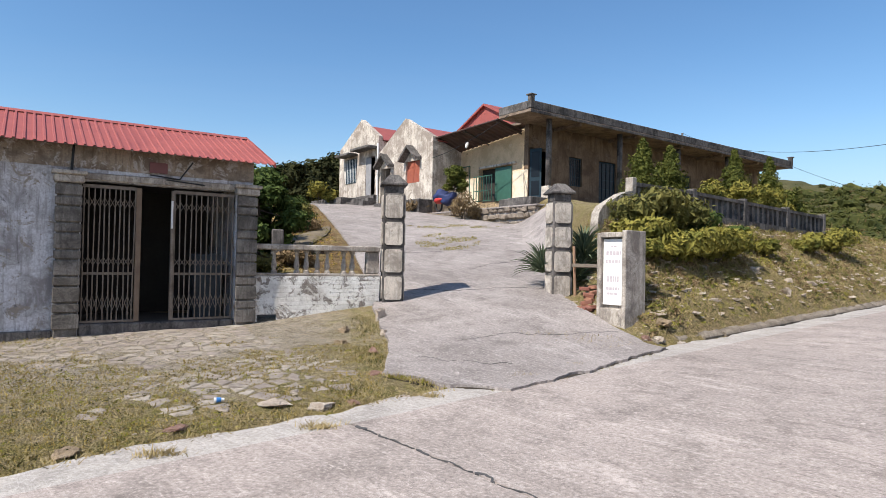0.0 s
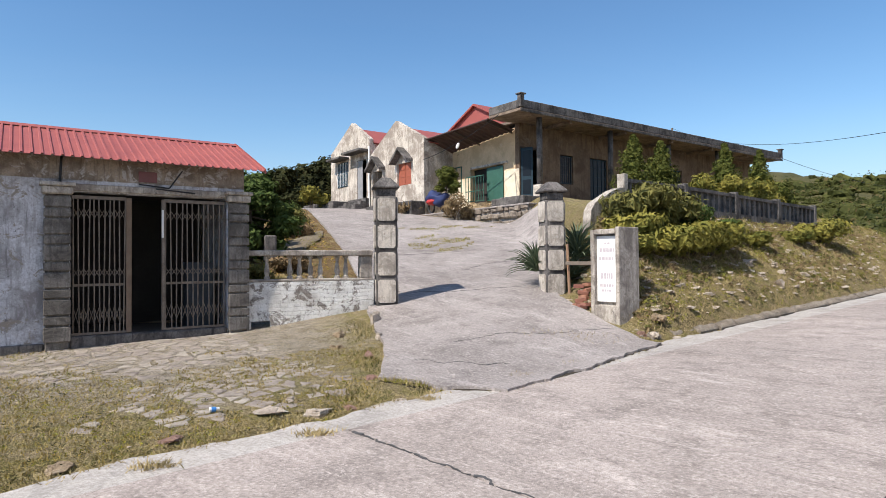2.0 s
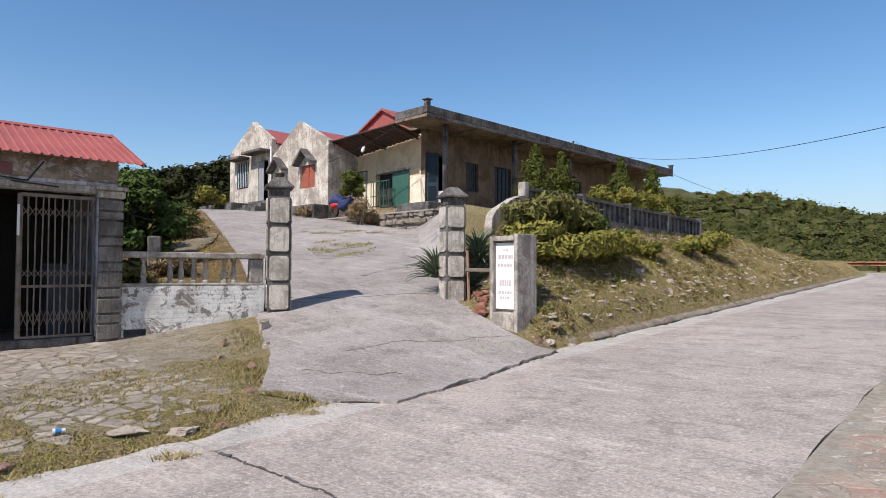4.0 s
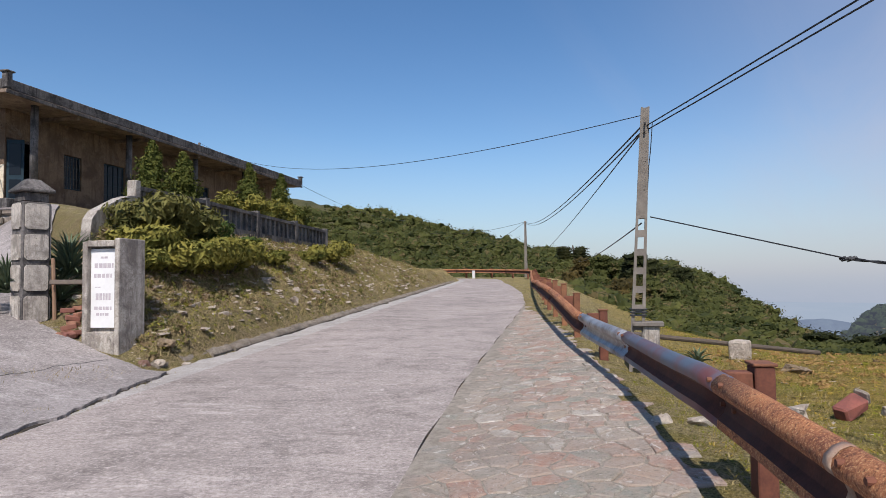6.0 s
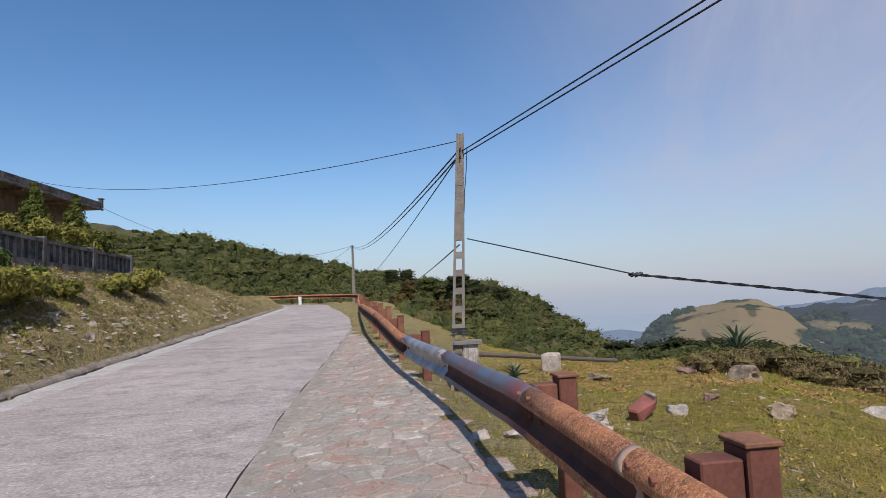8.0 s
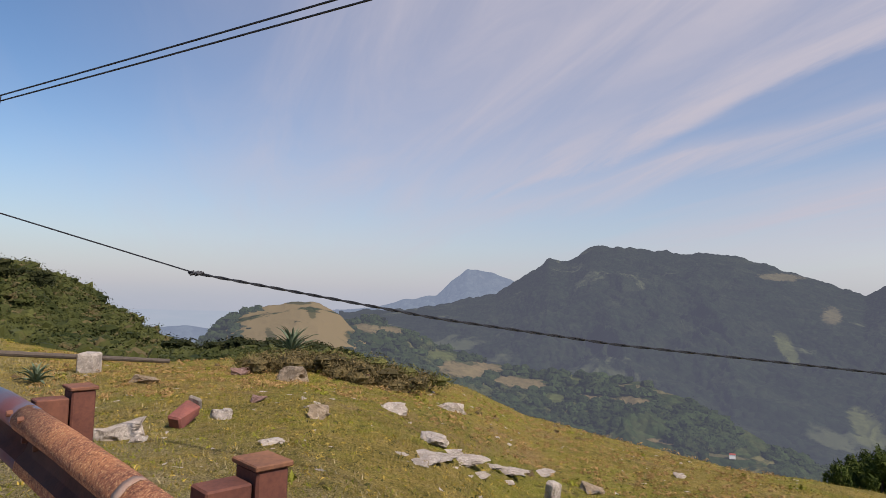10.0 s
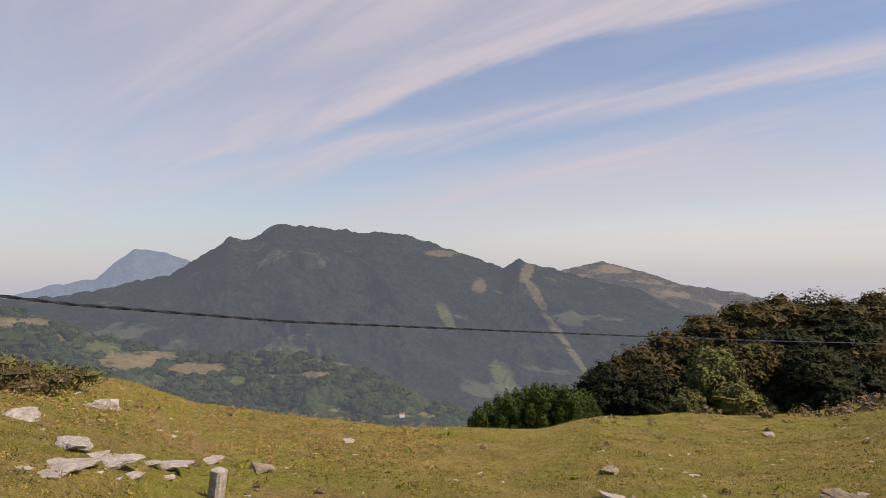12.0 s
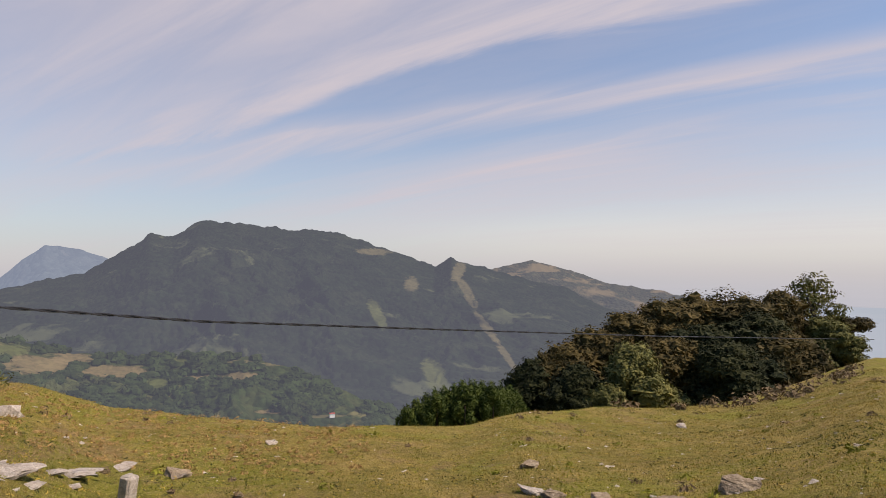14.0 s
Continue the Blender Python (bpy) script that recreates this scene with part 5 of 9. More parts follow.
def baluster(bm, x, y, z0, z1, r, m):
    prof = ((0.0, 1.0), (0.10, 1.0), (0.14, 0.62), (0.30, 0.95), (0.45, 0.80), (0.72, 0.48), (0.86, 0.62), (0.90, 1.0), (1.0, 1.0))
    rings = []
    for t, w in prof:
        z = z0 + (z1 - z0) * t
        rings.append([bm.verts.new(m @ Vector((x + r * w * math.cos(i * math.pi / 4 + math.pi / 8), y + r * w * math.sin(i * math.pi / 4 + math.pi / 8), z))) for i in range(8)])
    for a, b in zip(rings, rings[1:]):
        for i in range(8):
            bm.faces.new((a[i], a[(i + 1) % 8], b[(i + 1) % 8], b[i]))
    return bm


for x in (0.40, 0.80, 0.97, 1.17, 1.35, 1.66, 1.82):
    part("baluster", baluster(bmesh.new(), x, 0.10, 1.28, 1.71, 0.055, WM), M_OLDSTONE, lowwall)
part("end_stub", rough_up(boxed(WLEN - 0.25, WLEN, 0.02, 0.18, 1.285, 1.70, 0.02, WM), 0.01, 6), M_OLDSTONE, lowwall)


# ---- gate pillars ----
M_STUCCO = weathered("pale_panel_stucco", (0.62, 0.555, 0.48), (0.27, 0.235, 0.20), (0.36, 0.31, 0.26), 2.4, bare_amount=0.3)
def gate_pillar(label, x, y, g, hgt, turn):
    m = pose(x, y, 0, 0, 0, turn)
    p = thing("gate_pillar", label, "gate pillar", group="gate pillars")
    b = 0.20
    part("shaft", rough_up(boxed(-b, b, -b, b, g - 0.25, g + hgt, 0.02, m), 0.006, 4, x), M_SLAB, p)
    ph = hgt / 4.0
    for side in range(4):
        ms = m @ pose(0, 0, 0, 0, 0, 90 * side)
        for k in range(4):
            z0, z1 = g + 0.05 + k * ph, g + (k + 1) * ph - 0.03
            bm = bmesh.new()
            c = 0.035
            prism(bm, [(-b + 0.034, z0 + c), (-b + 0.034 + c, z0), (b - 0.034 - c, z0), (b - 0.034, z0 + c), (b - 0.034, z1 - c), (b - 0.034 - c, z1), (-b + 0.034 + c, z1), (-b + 0.034, z1 - c)], -b - 0.022, -b + 0.004, ms)
            part("panel", bm, M_STUCCO, p)
    z = g + hgt
    part("neck", boxed(-b + 0.02, b - 0.02, -b + 0.02, b - 0.02, z, z + 0.15, 0.012, m), M_SLAB, p)
    part("cornice", boxed(-b - 0.05, b + 0.05, -b - 0.05, b + 0.05, z + 0.15, z + 0.205, 0.015, m), M_SLAB, p)
    bm = bmesh.new()
    lo = [bm.verts.new(m @ Vector((sx * (b + 0.03), sy * (b + 0.03), z + 0.206))) for sx, sy in ((-1, -1), (1, -1), (1, 1), (-1, 1))]
    hi = [bm.verts.new(m @ Vector((sx * 0.085, sy * 0.085, z + 0.365))) for sx, sy in ((-1, -1), (1, -1), (1, 1), (-1, 1))]
    bm.faces.new(lo[::-1])
    bm.faces.new(hi)
    for i in range(4):
        bm.faces.new((lo[i], lo[(i + 1) % 4], hi[(i + 1) % 4], hi[i]))
    part("cap", bm, M_SLAB, p)
    return p


gate_pillar("panelled grey stucco gate pillar with pyramid cap by the low wall", -1.0, 11.92, 0.76, 2.06, 10)
gate_pillar("panelled grey stucco gate pillar with pyramid cap beside the sign", 2.28, 12.42, 0.86, 1.92, 12)
bm = tube(bmesh.new(), (2.58, 12.18, 0.75), (2.55, 12.24, 1.9), 0.032, 0.028, 8)
solid("wooden_stake", bm, simple("bare_stake_wood", (0.30, 0.19, 0.12), (0.22, 0.13, 0.08), 6), "weathered wooden stake leaning on the gate pillar", "stake")

solid("wooden_plank", rough_up(boxed(-0.06, 0.06, -0.42, 0.42, -0.035, 0.035, 0.008, pose(2.72, 11.78, 1.52, 0, 4, 26)), 0.006, 5), simple("grey_plank_wood", (0.20, 0.16, 0.125), (0.12, 0.095, 0.075), 8), "grey weathered plank wedged between gate pillar and notice board", "plank")
rq = random.Random(33)
M_OLDBRICK = simple("old_red_brick", (0.34, 0.15, 0.10), (0.22, 0.10, 0.07), 9, 0.9, bump=0.6, vary=0.2)
for i in range(11):
    bx, by = 2.62 + rq.uniform(-0.10, 0.30), 11.72 + rq.uniform(-0.55, 0.35)
    solid("brick", rough_up(boxed(-0.10, 0.10, -0.05, 0.05, -0.035, 0.035, 0.008), 0.006, 9, i), M_OLDBRICK, "broken old red brick lying beside the notice board", "brick", group="loose bricks", m=pose(bx, by, land1(bx, by) + 0.05 + 0.06 * (i % 3 == 2), rq.uniform(-12, 12), rq.uniform(-12, 12), rq.uniform(0, 180)))

# ---- sign ----
GM = pose(3.08, 10.56, 0, 0, 0, math.degrees(math.atan2(0.594, 0.804)) - 90) @ Matrix.Diagonal((0.84, 1, 0.985, 1))      # x along the face towards its free edge, y into its depth
sign = thing("notice_board", "concrete framed white notice board with faded lettering", "sign")
part("backing", boxed(-0.64, -0.10, 0.12, 0.40, 0.45, 2.10, 0.01, GM), M_OLDSTONE, sign)
part("side_post", boxed(-0.10, 0.0, 0.0, 0.56, 0.35, 2.18, 0.012, GM), M_OLDSTONE, sign)
part("side_post", boxed(-0.74, -0.64, 0.0, 0.43, 0.35, 2.14, 0.012, GM), M_OLDSTONE, sign)
part("top_beam", boxed(-0.64, -0.10, 0.0, 0.43, 2.06, 2.15, 0.008, GM), M_OLDSTONE, sign)
part("sill", boxed(-0.64, -0.10, 0.0, 0.115, 0.45, 0.80, 0.01, GM), M_OLDSTONE, sign)
board = part("board", boxed(-0.635, -0.105, 0.075, 0.112, 0.86, 2.03, 0.004, GM), M_WHITE, sign, "white painted board")
rnd = random.Random(5)
for z, hh, x0, x1 in ((1.90, 0.030, -0.44, -0.30), (1.78, 0.07, -0.56, -0.17), (1.63, 0.06, -0.57, -0.20), (1.46, 0.012, -0.55, -0.40), (1.32, 0.10, -0.53, -0.20), (1.15, 0.05, -0.56, -0.20), (1.06, 0.04, -0.52, -0.24)):
    x = x0
    while x < x1 - 0.03:
        w = rnd.uniform(0.03, 0.075)
        part("lettering_bar", boxed(x, min(x + w, x1), 0.0725, 0.0755, z - hh / 2, z + hh / 2, 0, GM), M_INK, board)
        x += w + 0.018

# ---- house ----
HM = pose(3.2, 23.45, 0, 0, 0, 36.46)           # x along the long wall, y into the house, corner of the roof slab at the origin
house = thing("house", "long single-storey ochre house with flat concrete roof", "house")
FLOOR = 4.18
L_HOLES = [(0.05, 1.25, FLOOR, 6.35), (2.45, 3.30, 4.95, 6.22), (4.45, 5.65, FLOOR, 6.26), (8.4, 9.3, 4.95, 6.22), (10.6, 11.8, FLOOR, 6.26), (14.2, 15.1, 4.95, 6.22)]
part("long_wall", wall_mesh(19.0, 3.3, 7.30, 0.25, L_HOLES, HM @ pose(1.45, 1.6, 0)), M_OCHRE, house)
F_HOLES = [(0.75, 2.95, FLOOR + 0.02, 5.72)]
part("front_wall", wall_mesh(5.0, 3.3, 7.15, 0.25, [(5.0 - b, 5.0 - a, c, d) for a, b, c, d in F_HOLES], HM @ pose(1.45, 6.85, 0, 0, 0, -90)), M_YELLOW, house)
part("back_wall", wall_mesh(19.0, 3.3, 7.30, 0.25, (), HM @ pose(1.45, 8.6, 0)), M_YELLOW, house)
part("end_wall", wall_mesh(6.7, 3.3, 7.30, 0.25, (), HM @ pose(20.45, 1.87, 0, 0, 0, 90)), M_YELLOW, house)
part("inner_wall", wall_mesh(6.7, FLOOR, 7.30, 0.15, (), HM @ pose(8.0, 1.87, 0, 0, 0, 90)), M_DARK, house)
part("floor_slab", boxed(1.45, 20.4, 1.6, 8.7, 3.5, FLOOR, 0, HM), M_DRIVE, house)
part("veranda_slab", boxed(0.3, 20.6, 0.25, 1.59, 2.9, FLOOR - 0.06, 0.02, HM), M_SLAB, house)
roof = part("roof_slab", boxed(0.0, 21.0, 0.0, 1.85, 7.31, 7.42, 0.01, HM), M_SOFFIT, house, "flat concrete roof slab")
part("rear_slab", boxed(1.30, 21.0, 1.853, 9.2, 7.31, 7.42, 0.01, HM), M_SOFFIT, roof)
part("parapet", boxed(0.0, 21.0, 0.0, 0.14, 7.42, 7.74, 0.02, HM), M_SLAB, roof, "blackened concrete parapet")
part("parapet", boxed(0.0, 0.14, 0.143, 1.85, 7.42, 7.74, 0.02, HM), M_SLAB, roof)
part("parapet", boxed(20.86, 21.0, 0.143, 9.2, 7.42, 7.74, 0.02, HM), M_SLAB, roof)
part("drip_edge", boxed(-0.04, 21.04, -0.04, 0.0, 7.27, 7.38, 0.01, HM), M_SLAB, roof)
for x in (0.0, 20.9):
    part("corner_post", boxed(x - 0.03, x + 0.17, -0.03, 0.17, 7.45, 7.93, 0.015, HM), M_SLAB, roof)
    part("post_cap", boxed(x - 0.08, x + 0.22, -0.08, 0.22, 7.93, 7.98, 0.012, HM), M_SLAB, roof)
part("roof_stub", boxed(10.0, 10.08, 0.02, 0.10, 7.74, 7.86, 0.005, HM), M_SLAB, roof)
for x in (2.9, 6.5, 10.1, 13.7, 17.3):
    part("soffit_beam", boxed(x, x + 0.16, 0.15, 1.59, 7.17, 7.309, 0.01, HM), M_SOFFIT, roof)
for x in (1.5, 5.95, 10.4, 14.85, 19.3):
    col = part("column", tube(bmesh.new(), HM @ Vector((x, 0.5, 4.6)), HM @ Vector((x, 0.5, 7.31)), 0.125, 0.115, 16), M_SLAB, house, "round veranda column", True)
    part("column_base", boxed(x - 0.2, x + 0.2, 0.3, 0.7, FLOOR - 0.9, 4.62, 0.02, HM), M_CREAM, col)
window(house, HM @ pose(3.92, 1.66, 4.97), 0.81, 1.23, 2, 3, M_TEAL, "dark barred window", 6)
window(house, HM @ pose(9.87, 1.66, 4.97), 0.86, 1.23, 2, 3, M_TEAL, "dark barred window", 6)
window(house, HM @ pose(15.67, 1.66, 4.97), 0.86, 1.23, 2, 3, M_TEAL, "dark barred window", 6)
for x in (5.92, 12.07):
    dr = window(house, HM @ pose(x, 1.66, FLOOR), 1.16, 2.06, 4, 5, M_TEAL, "dark blue glazed double door")
# open corner door
dm = HM @ pose(1.52, 1.60, FLOOR)
part("door_frame", frame_bm(1.18, 2.15, 0.07, 0.12, dm), M_WOODDARK, house)
leaf = part("door", boxed(0, 0.52, -0.035, 0.0, 0.03, 2.08, 0.004, HM @ pose(1.55, 1.60, FLOOR, 0, 0, -68)), M_TEAL, house, "open grey-blue door leaf")
for z0, z1 in ((0.15, 0.75), (0.9, 1.95)):
    part("door_panel", boxed(0.08, 0.44, -0.045, -0.0355, z0, z1, 0.003, HM @ pose(1.55, 1.60, FLOOR, 0, 0, -68)), M_GLASS, leaf)
# front opening with green metal shutter and cage
part("window_head", boxed(1.36, 1.45, 2.3, 4.7, 5.73, 5.82, 0.01, HM), M_CREAM, house)
part("green_shutter", boxed(1.385, 1.42, 2.55, 3.60, FLOOR + 0.02, 5.66, 0.008, HM), M_GREEN, house, "green sheet-metal shutter")
# near-black sheet painting the shade behind the front opening
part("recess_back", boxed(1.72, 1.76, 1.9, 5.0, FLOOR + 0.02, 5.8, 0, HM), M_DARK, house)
cage = part("grille", boxed(1.05, 1.09, 3.42, 4.68, 5.30, 5.34, 0, HM), M_GREEN, house, "green painted bar grille")
part("grille_rail", boxed(1.05, 1.09, 3.42, 4.68, 4.66, 4.70, 0, HM), M_GREEN, cage)
part("grille_rail", boxed(1.05, 1.09, 3.42, 4.68, FLOOR + 0.03, FLOOR + 0.07, 0, HM), M_GREEN, cage)
for y in np.linspace(3.44, 4.66, 8):
    part("grille_bar", boxed(1.058, 1.082, y - 0.014, y + 0.014, FLOOR + 0.05, 5.32, 0, HM), M_GREEN, cage)
# sunlight on the lower front wall, put in as paler cream panels
M_SUNCREAM = weathered("sunlit_cream_limewash", (0.80, 0.70, 0.54), (0.62, 0.52, 0.38), (0.66, 0.58, 0.46), 1.4, streak=False, bare_amount=0.0)
part("dado", boxed(1.444, 1.452, 1.62, 2.52, FLOOR - 0.3, 5.42, 0, HM), M_SUNCREAM, house, "paler cream panel painting the sunlit lower wall")
part("dado", boxed(1.444, 1.452, 4.82, 6.84, FLOOR - 0.3, 5.35, 0, HM), M_SUNCREAM, house)
part("step", boxed(0.75, 1.39, 1.75, 2.6, FLOOR - 0.6, FLOOR - 0.02, 0.02, HM), M_SLAB, house)
window(house, HM @ pose(1.43, 6.55, FLOOR + 0.05, 0, 0, -90), 1.15, 1.75, 3, 4, M_GREEN, "dark green barred window", 7)
# awning of dark sheet over the front
ROOFM = simple("dark_rusty_sheet", (0.085, 0.045, 0.036), (0.05, 0.030, 0.026), 2, 0.8)
aw = bmesh.new()
rows = []
for k in range(95):
    f = k / 94
    y, w = 1.87 + 6.75 * f, 0.018 * (1 if k % 4 < 2 else -1)
    ring = [(-0.02, y, 7.32 - 0.20 * f + w), (1.43, y, 7.03 - 0.55 * f + w)]
    rows.append([aw.verts.new(HM @ Vector((x, yy, z + dz))) for dz in (0.0, 0.012) for x, yy, z in ring])
for a, b in zip(rows, rows[1:]):
    for q in ((0, 1), (3, 2), (1, 3), (2, 0)):
        aw.faces.new((a[q[0]], a[q[1]], b[q[1]], b[q[0]]))
for r in (rows[0], rows[-1]):
    aw.faces.new((r[0], r[1], r[3], r[2]))
bmesh.ops.recalc_face_normals(aw, faces=aw.faces)
part("awning", aw, ROOFM, house, "dark rusted sheet awning")
for f in (0.02, 0.33, 0.66, 0.98):
    y = 1.87 + 6.75 * f
    part("awning_beam", tube(bmesh.new(), HM @ Vector((0.0, y, 7.24 - 0.20 * f)), HM @ Vector((1.43, y, 6.95 - 0.55 * f)), 0.04, n=6), M_WOODDARK, house)
part("awning_edge", tube(bmesh.new(), HM @ Vector((-0.03, 1.86, 7.30)), HM @ Vector((-0.03, 8.64, 7.10)), 0.035, n=6), ROOFM, house)
stick = tube(bmesh.new(), HM @ Vector((1.0, 1.30, FLOOR - 0.05)), HM @ Vector((1.42, 1.85, 5.25)), 0.018, n=6)
solid("wooden_pole", stick, M_OLDSTONE, "pale wooden pole leaning by the corner door", "pole")
cable("supply_wire", "white supply wire slung under the awning to the yard", [HM @ Vector((-0.04, 1.2, 7.36)), HM @ Vector((-0.3, 3.5, 6.58)), HM @ Vector((-0.3, 6.0, 6.21))], 0.014, 0.05, 10)
lampm = HM @ pose(-0.30, 3.50, 6.44, 0, 25, 0)
yl = thing("yard_lamp", "white bulkhead lamp hanging from the supply wire", "lamp")
part("housing", tube(bmesh.new(), lampm @ Vector((0, 0, 0.14)), lampm @ Vector((0, 0, -0.02)), 0.05, 0.075, 10), M_WHITE, yl)
part("bulb", tube(bmesh.new(), lampm @ Vector((0, 0, -0.02)), lampm @ Vector((0, 0, -0.12)), 0.07, 0.04, 10), M_WHITE, yl)


# ---- two gabled houses further up the drive ----
def gabled_house(label, y0, y1, ya, base, eave_r, eave_l, apex, deep, doors, wins, hoods, red_depth):
    g = thing("gabled_house", label, "house", group="gabled houses")
    m = HM @ pose(-0.2, 0, 0, 0, 0, 90) @ Matrix.Scale(1, 4)
    # x of this frame runs along +y of the plan frame; the front looks towards -x of it
    fm = HM @ Matrix(((0, 1, 0, -0.2), (1, 0, 0, 0), (0, 0, 1, 0), (0, 0, 0, 1)))
    holes = [(a - y0, b - y0, c, d) for a, b, c, d in doors + wins]
    zt = min(eave_r, eave_l)
    wm = wall_mesh(y1 - y0, base - 1.0, zt, 0.25, holes)
    bmesh.ops.transform(wm, matrix=fm @ pose(y0, 0, 0), verts=wm.verts)
    bmesh.ops.reverse_faces(wm, faces=wm.faces)
    part("front_wall", wm, M_CREAM, g)
    part("gable", prism(bmesh.new(), [(y0, zt), (y1, zt), (y1, eave_l), (ya, apex), (y0, eave_r)], 0.0, 0.25, fm), M_CREAM, g, "stained stepped gable")
    for y in (y0, y1 - 0.25):
        part("side_wall", boxed(0.06, deep, y, y + 0.25, base - 1.0, zt, 0, HM), M_CREAM, g)
    part("floor", boxed(0.06, deep, y0 + 0.25, y1 - 0.25, base - 1.0, base, 0, HM), M_DRIVE, g)
    part("back", boxed(1.6, 1.8, y0 + 0.25, y1 - 0.25, base, zt, 0, HM), M_DARK, g)
    for sgn, e, ye in ((-1, eave_r, y0), (1, eave_l, y1)):
        bm = bmesh.new()
        a = [Vector((0.06, ya, apex - 0.28)), Vector((red_depth, ya, apex - 0.28)), Vector((red_depth, ye + sgn * 0.15, e - 0.20)), Vector((0.06, ye + sgn * 0.15, e - 0.20))]
        up = [bm.verts.new(HM @ p) for p in a]
        dn = [bm.verts.new(HM @ (p - Vector((0, 0, 0.05)))) for p in a]
        bm.faces.new(up)
        bm.faces.new(dn[::-1])
        for i in range(4):
            bm.faces.new((up[i], dn[i], dn[(i + 1) % 4], up[(i + 1) % 4]))
        bmesh.ops.recalc_face_normals(bm, faces=bm.faces)
        part("roof", bm, M_REDROOF, g, "red sheet roof")
    for a, b, c, d in wins:
        wmat = fm @ pose(a, 0.10, c)
        sh = part("shutter", boxed(0, (b - a) / 2 - 0.01, 0, 0.05, 0, d - c, 0.004, wmat), M_REDWOOD, g, "red-brown wooden shutters")
        part("shutter_leaf", boxed((b - a) / 2 + 0.01, b - a, 0, 0.05, 0, d - c, 0.004, wmat), M_REDWOOD, sh)
        for k in range(2):
            for j in range(3):
                x0 = 0.04 + k * (b - a) / 2
                part("shutter_panel", boxed(x0, x0 + (b - a) / 2 - 0.09, -0.012, -0.0005, 0.05 + j * (d - c) / 3, (j + 1) * (d - c) / 3 - 0.04, 0.002, wmat), M_REDWOOD, sh)
    for yc, z, w, h in hoods:
        bm = bmesh.new()
        for s in (-1, 1):
            prism(bm, [(yc, z), (yc, z + 0.13), (yc + s * w, z - h + 0.13), (yc + s * w, z - h)], -0.38, 0.0, fm)
        part("hood", bm, M_SLAB, g, "pointed concrete hood")
    return g


gabled_house("stained cream gabled house with pointed hoods and red shutters", 6.1, 10.85, 8.45, 4.3, 7.25, 7.1, 8.45, 8.0, [(9.75, 10.7, 4.35, 6.2)], [(7.15, 8.35, 5.24, 6.30)], [(7.75, 6.9, 0.75, 0.62), (10.15, 6.8, 0.72, 0.62)], 7.0)
g2 = gabled_house("stained cream gabled house with flat canopies and steps", 11.0, 15.35, 12.85, 4.75, 8.0, 7.75, 9.15, 8.0, [(11.3, 12.3, 4.95, 7.0)], [], [], 7.0)
fm2 = HM @ Matrix(((0, 1, 0, -0.2), (1, 0, 0, 0), (0, 0, 1, 0), (0, 0, 0, 1)))
for a, b, z in ((13.2, 14.8, 7.22), (11.05, 13.0, 7.35)):
    part("canopy", boxed(a, b, -0.6, 0.0, z, z + 0.12, 0.01, fm2), M_SLAB, g2)
part("window", boxed(13.3, 14.5, -0.03, 0.0, 5.75, 7.1, 0.01, fm2), M_TEAL, g2, "pale barred window")
for k in range(7):
    part("window_bar", boxed(13.34 + k * 0.185, 13.37 + k * 0.185, -0.05, -0.031, 5.78, 7.07, 0, fm2), M_WHITE, g2)
for k in range(3):
    part("step", boxed(10.9, 12.8, -0.3 * (k + 1), -0.3 * k, 3.6, 4.9 - 0.17 * k, 0.01, fm2), M_SLAB, g2)
part("curtain", boxed(11.75, 12.28, 0.02, 0.05, 4.97, 6.98, 0.004, fm2), simple("grey_curtain_cloth", (0.32, 0.31, 0.31), (0.2, 0.2, 0.21), 5), g2)
part("drain_pipe", tube(bmesh.new(), fm2 @ Vector((10.93, -0.06, 4.3)), fm2 @ Vector((10.93, -0.06, 7.6)), 0.05, n=8), M_WHITE, g2)
part("terrace", boxed(12.8, 16.5, -1.2, -0.01, 3.6, 4.85, 0.03, fm2), M_SLAB, g2)
part("wall_base", boxed(6.0, 10.0, -0.8, -0.01, 3.2, 4.33, 0.03, fm2), M_SLAB, g2)

# red gabled hall behind the flat roof
hall = thing("red_hall", "red sheet-metal gabled hall behind the house", "building")
bm = bmesh.new()
prism(bm, [(8.4, 3.5), (16.6, 3.5), (16.6, 9.25), (12.4, 11.2), (8.4, 9.25)], 8.2, 8.4, HM @ Matrix(((0, 1, 0, 0), (1, 0, 0, 0), (0, 0, 1, 0), (0, 0, 0, 1))))
part("gable_wall", bm, M_REDROOF, hall)
for ys, ye in ((12.4, 8.1), (12.4, 16.9)):
    bm = bmesh.new()
    a = [Vector((8.0, ys, 11.32)), Vector((20, ys, 11.32)), Vector((20, ye, 9.15)), Vector((8.0, ye, 9.15))]
    up = [bm.verts.new(HM @ p) for p in a]
    dn = [bm.verts.new(HM @ (p - Vector((0, 0, 0.12)))) for p in a]
    bm.faces.new(up)
    bm.faces.new(dn[::-1])
    for i in range(4):
        bm.faces.new((up[i], dn[i], dn[(i + 1) % 4], up[(i + 1) % 4]))
    bmesh.ops.recalc_face_normals(bm, faces=bm.faces)
    part("roof", bm, M_REDROOF, hall)

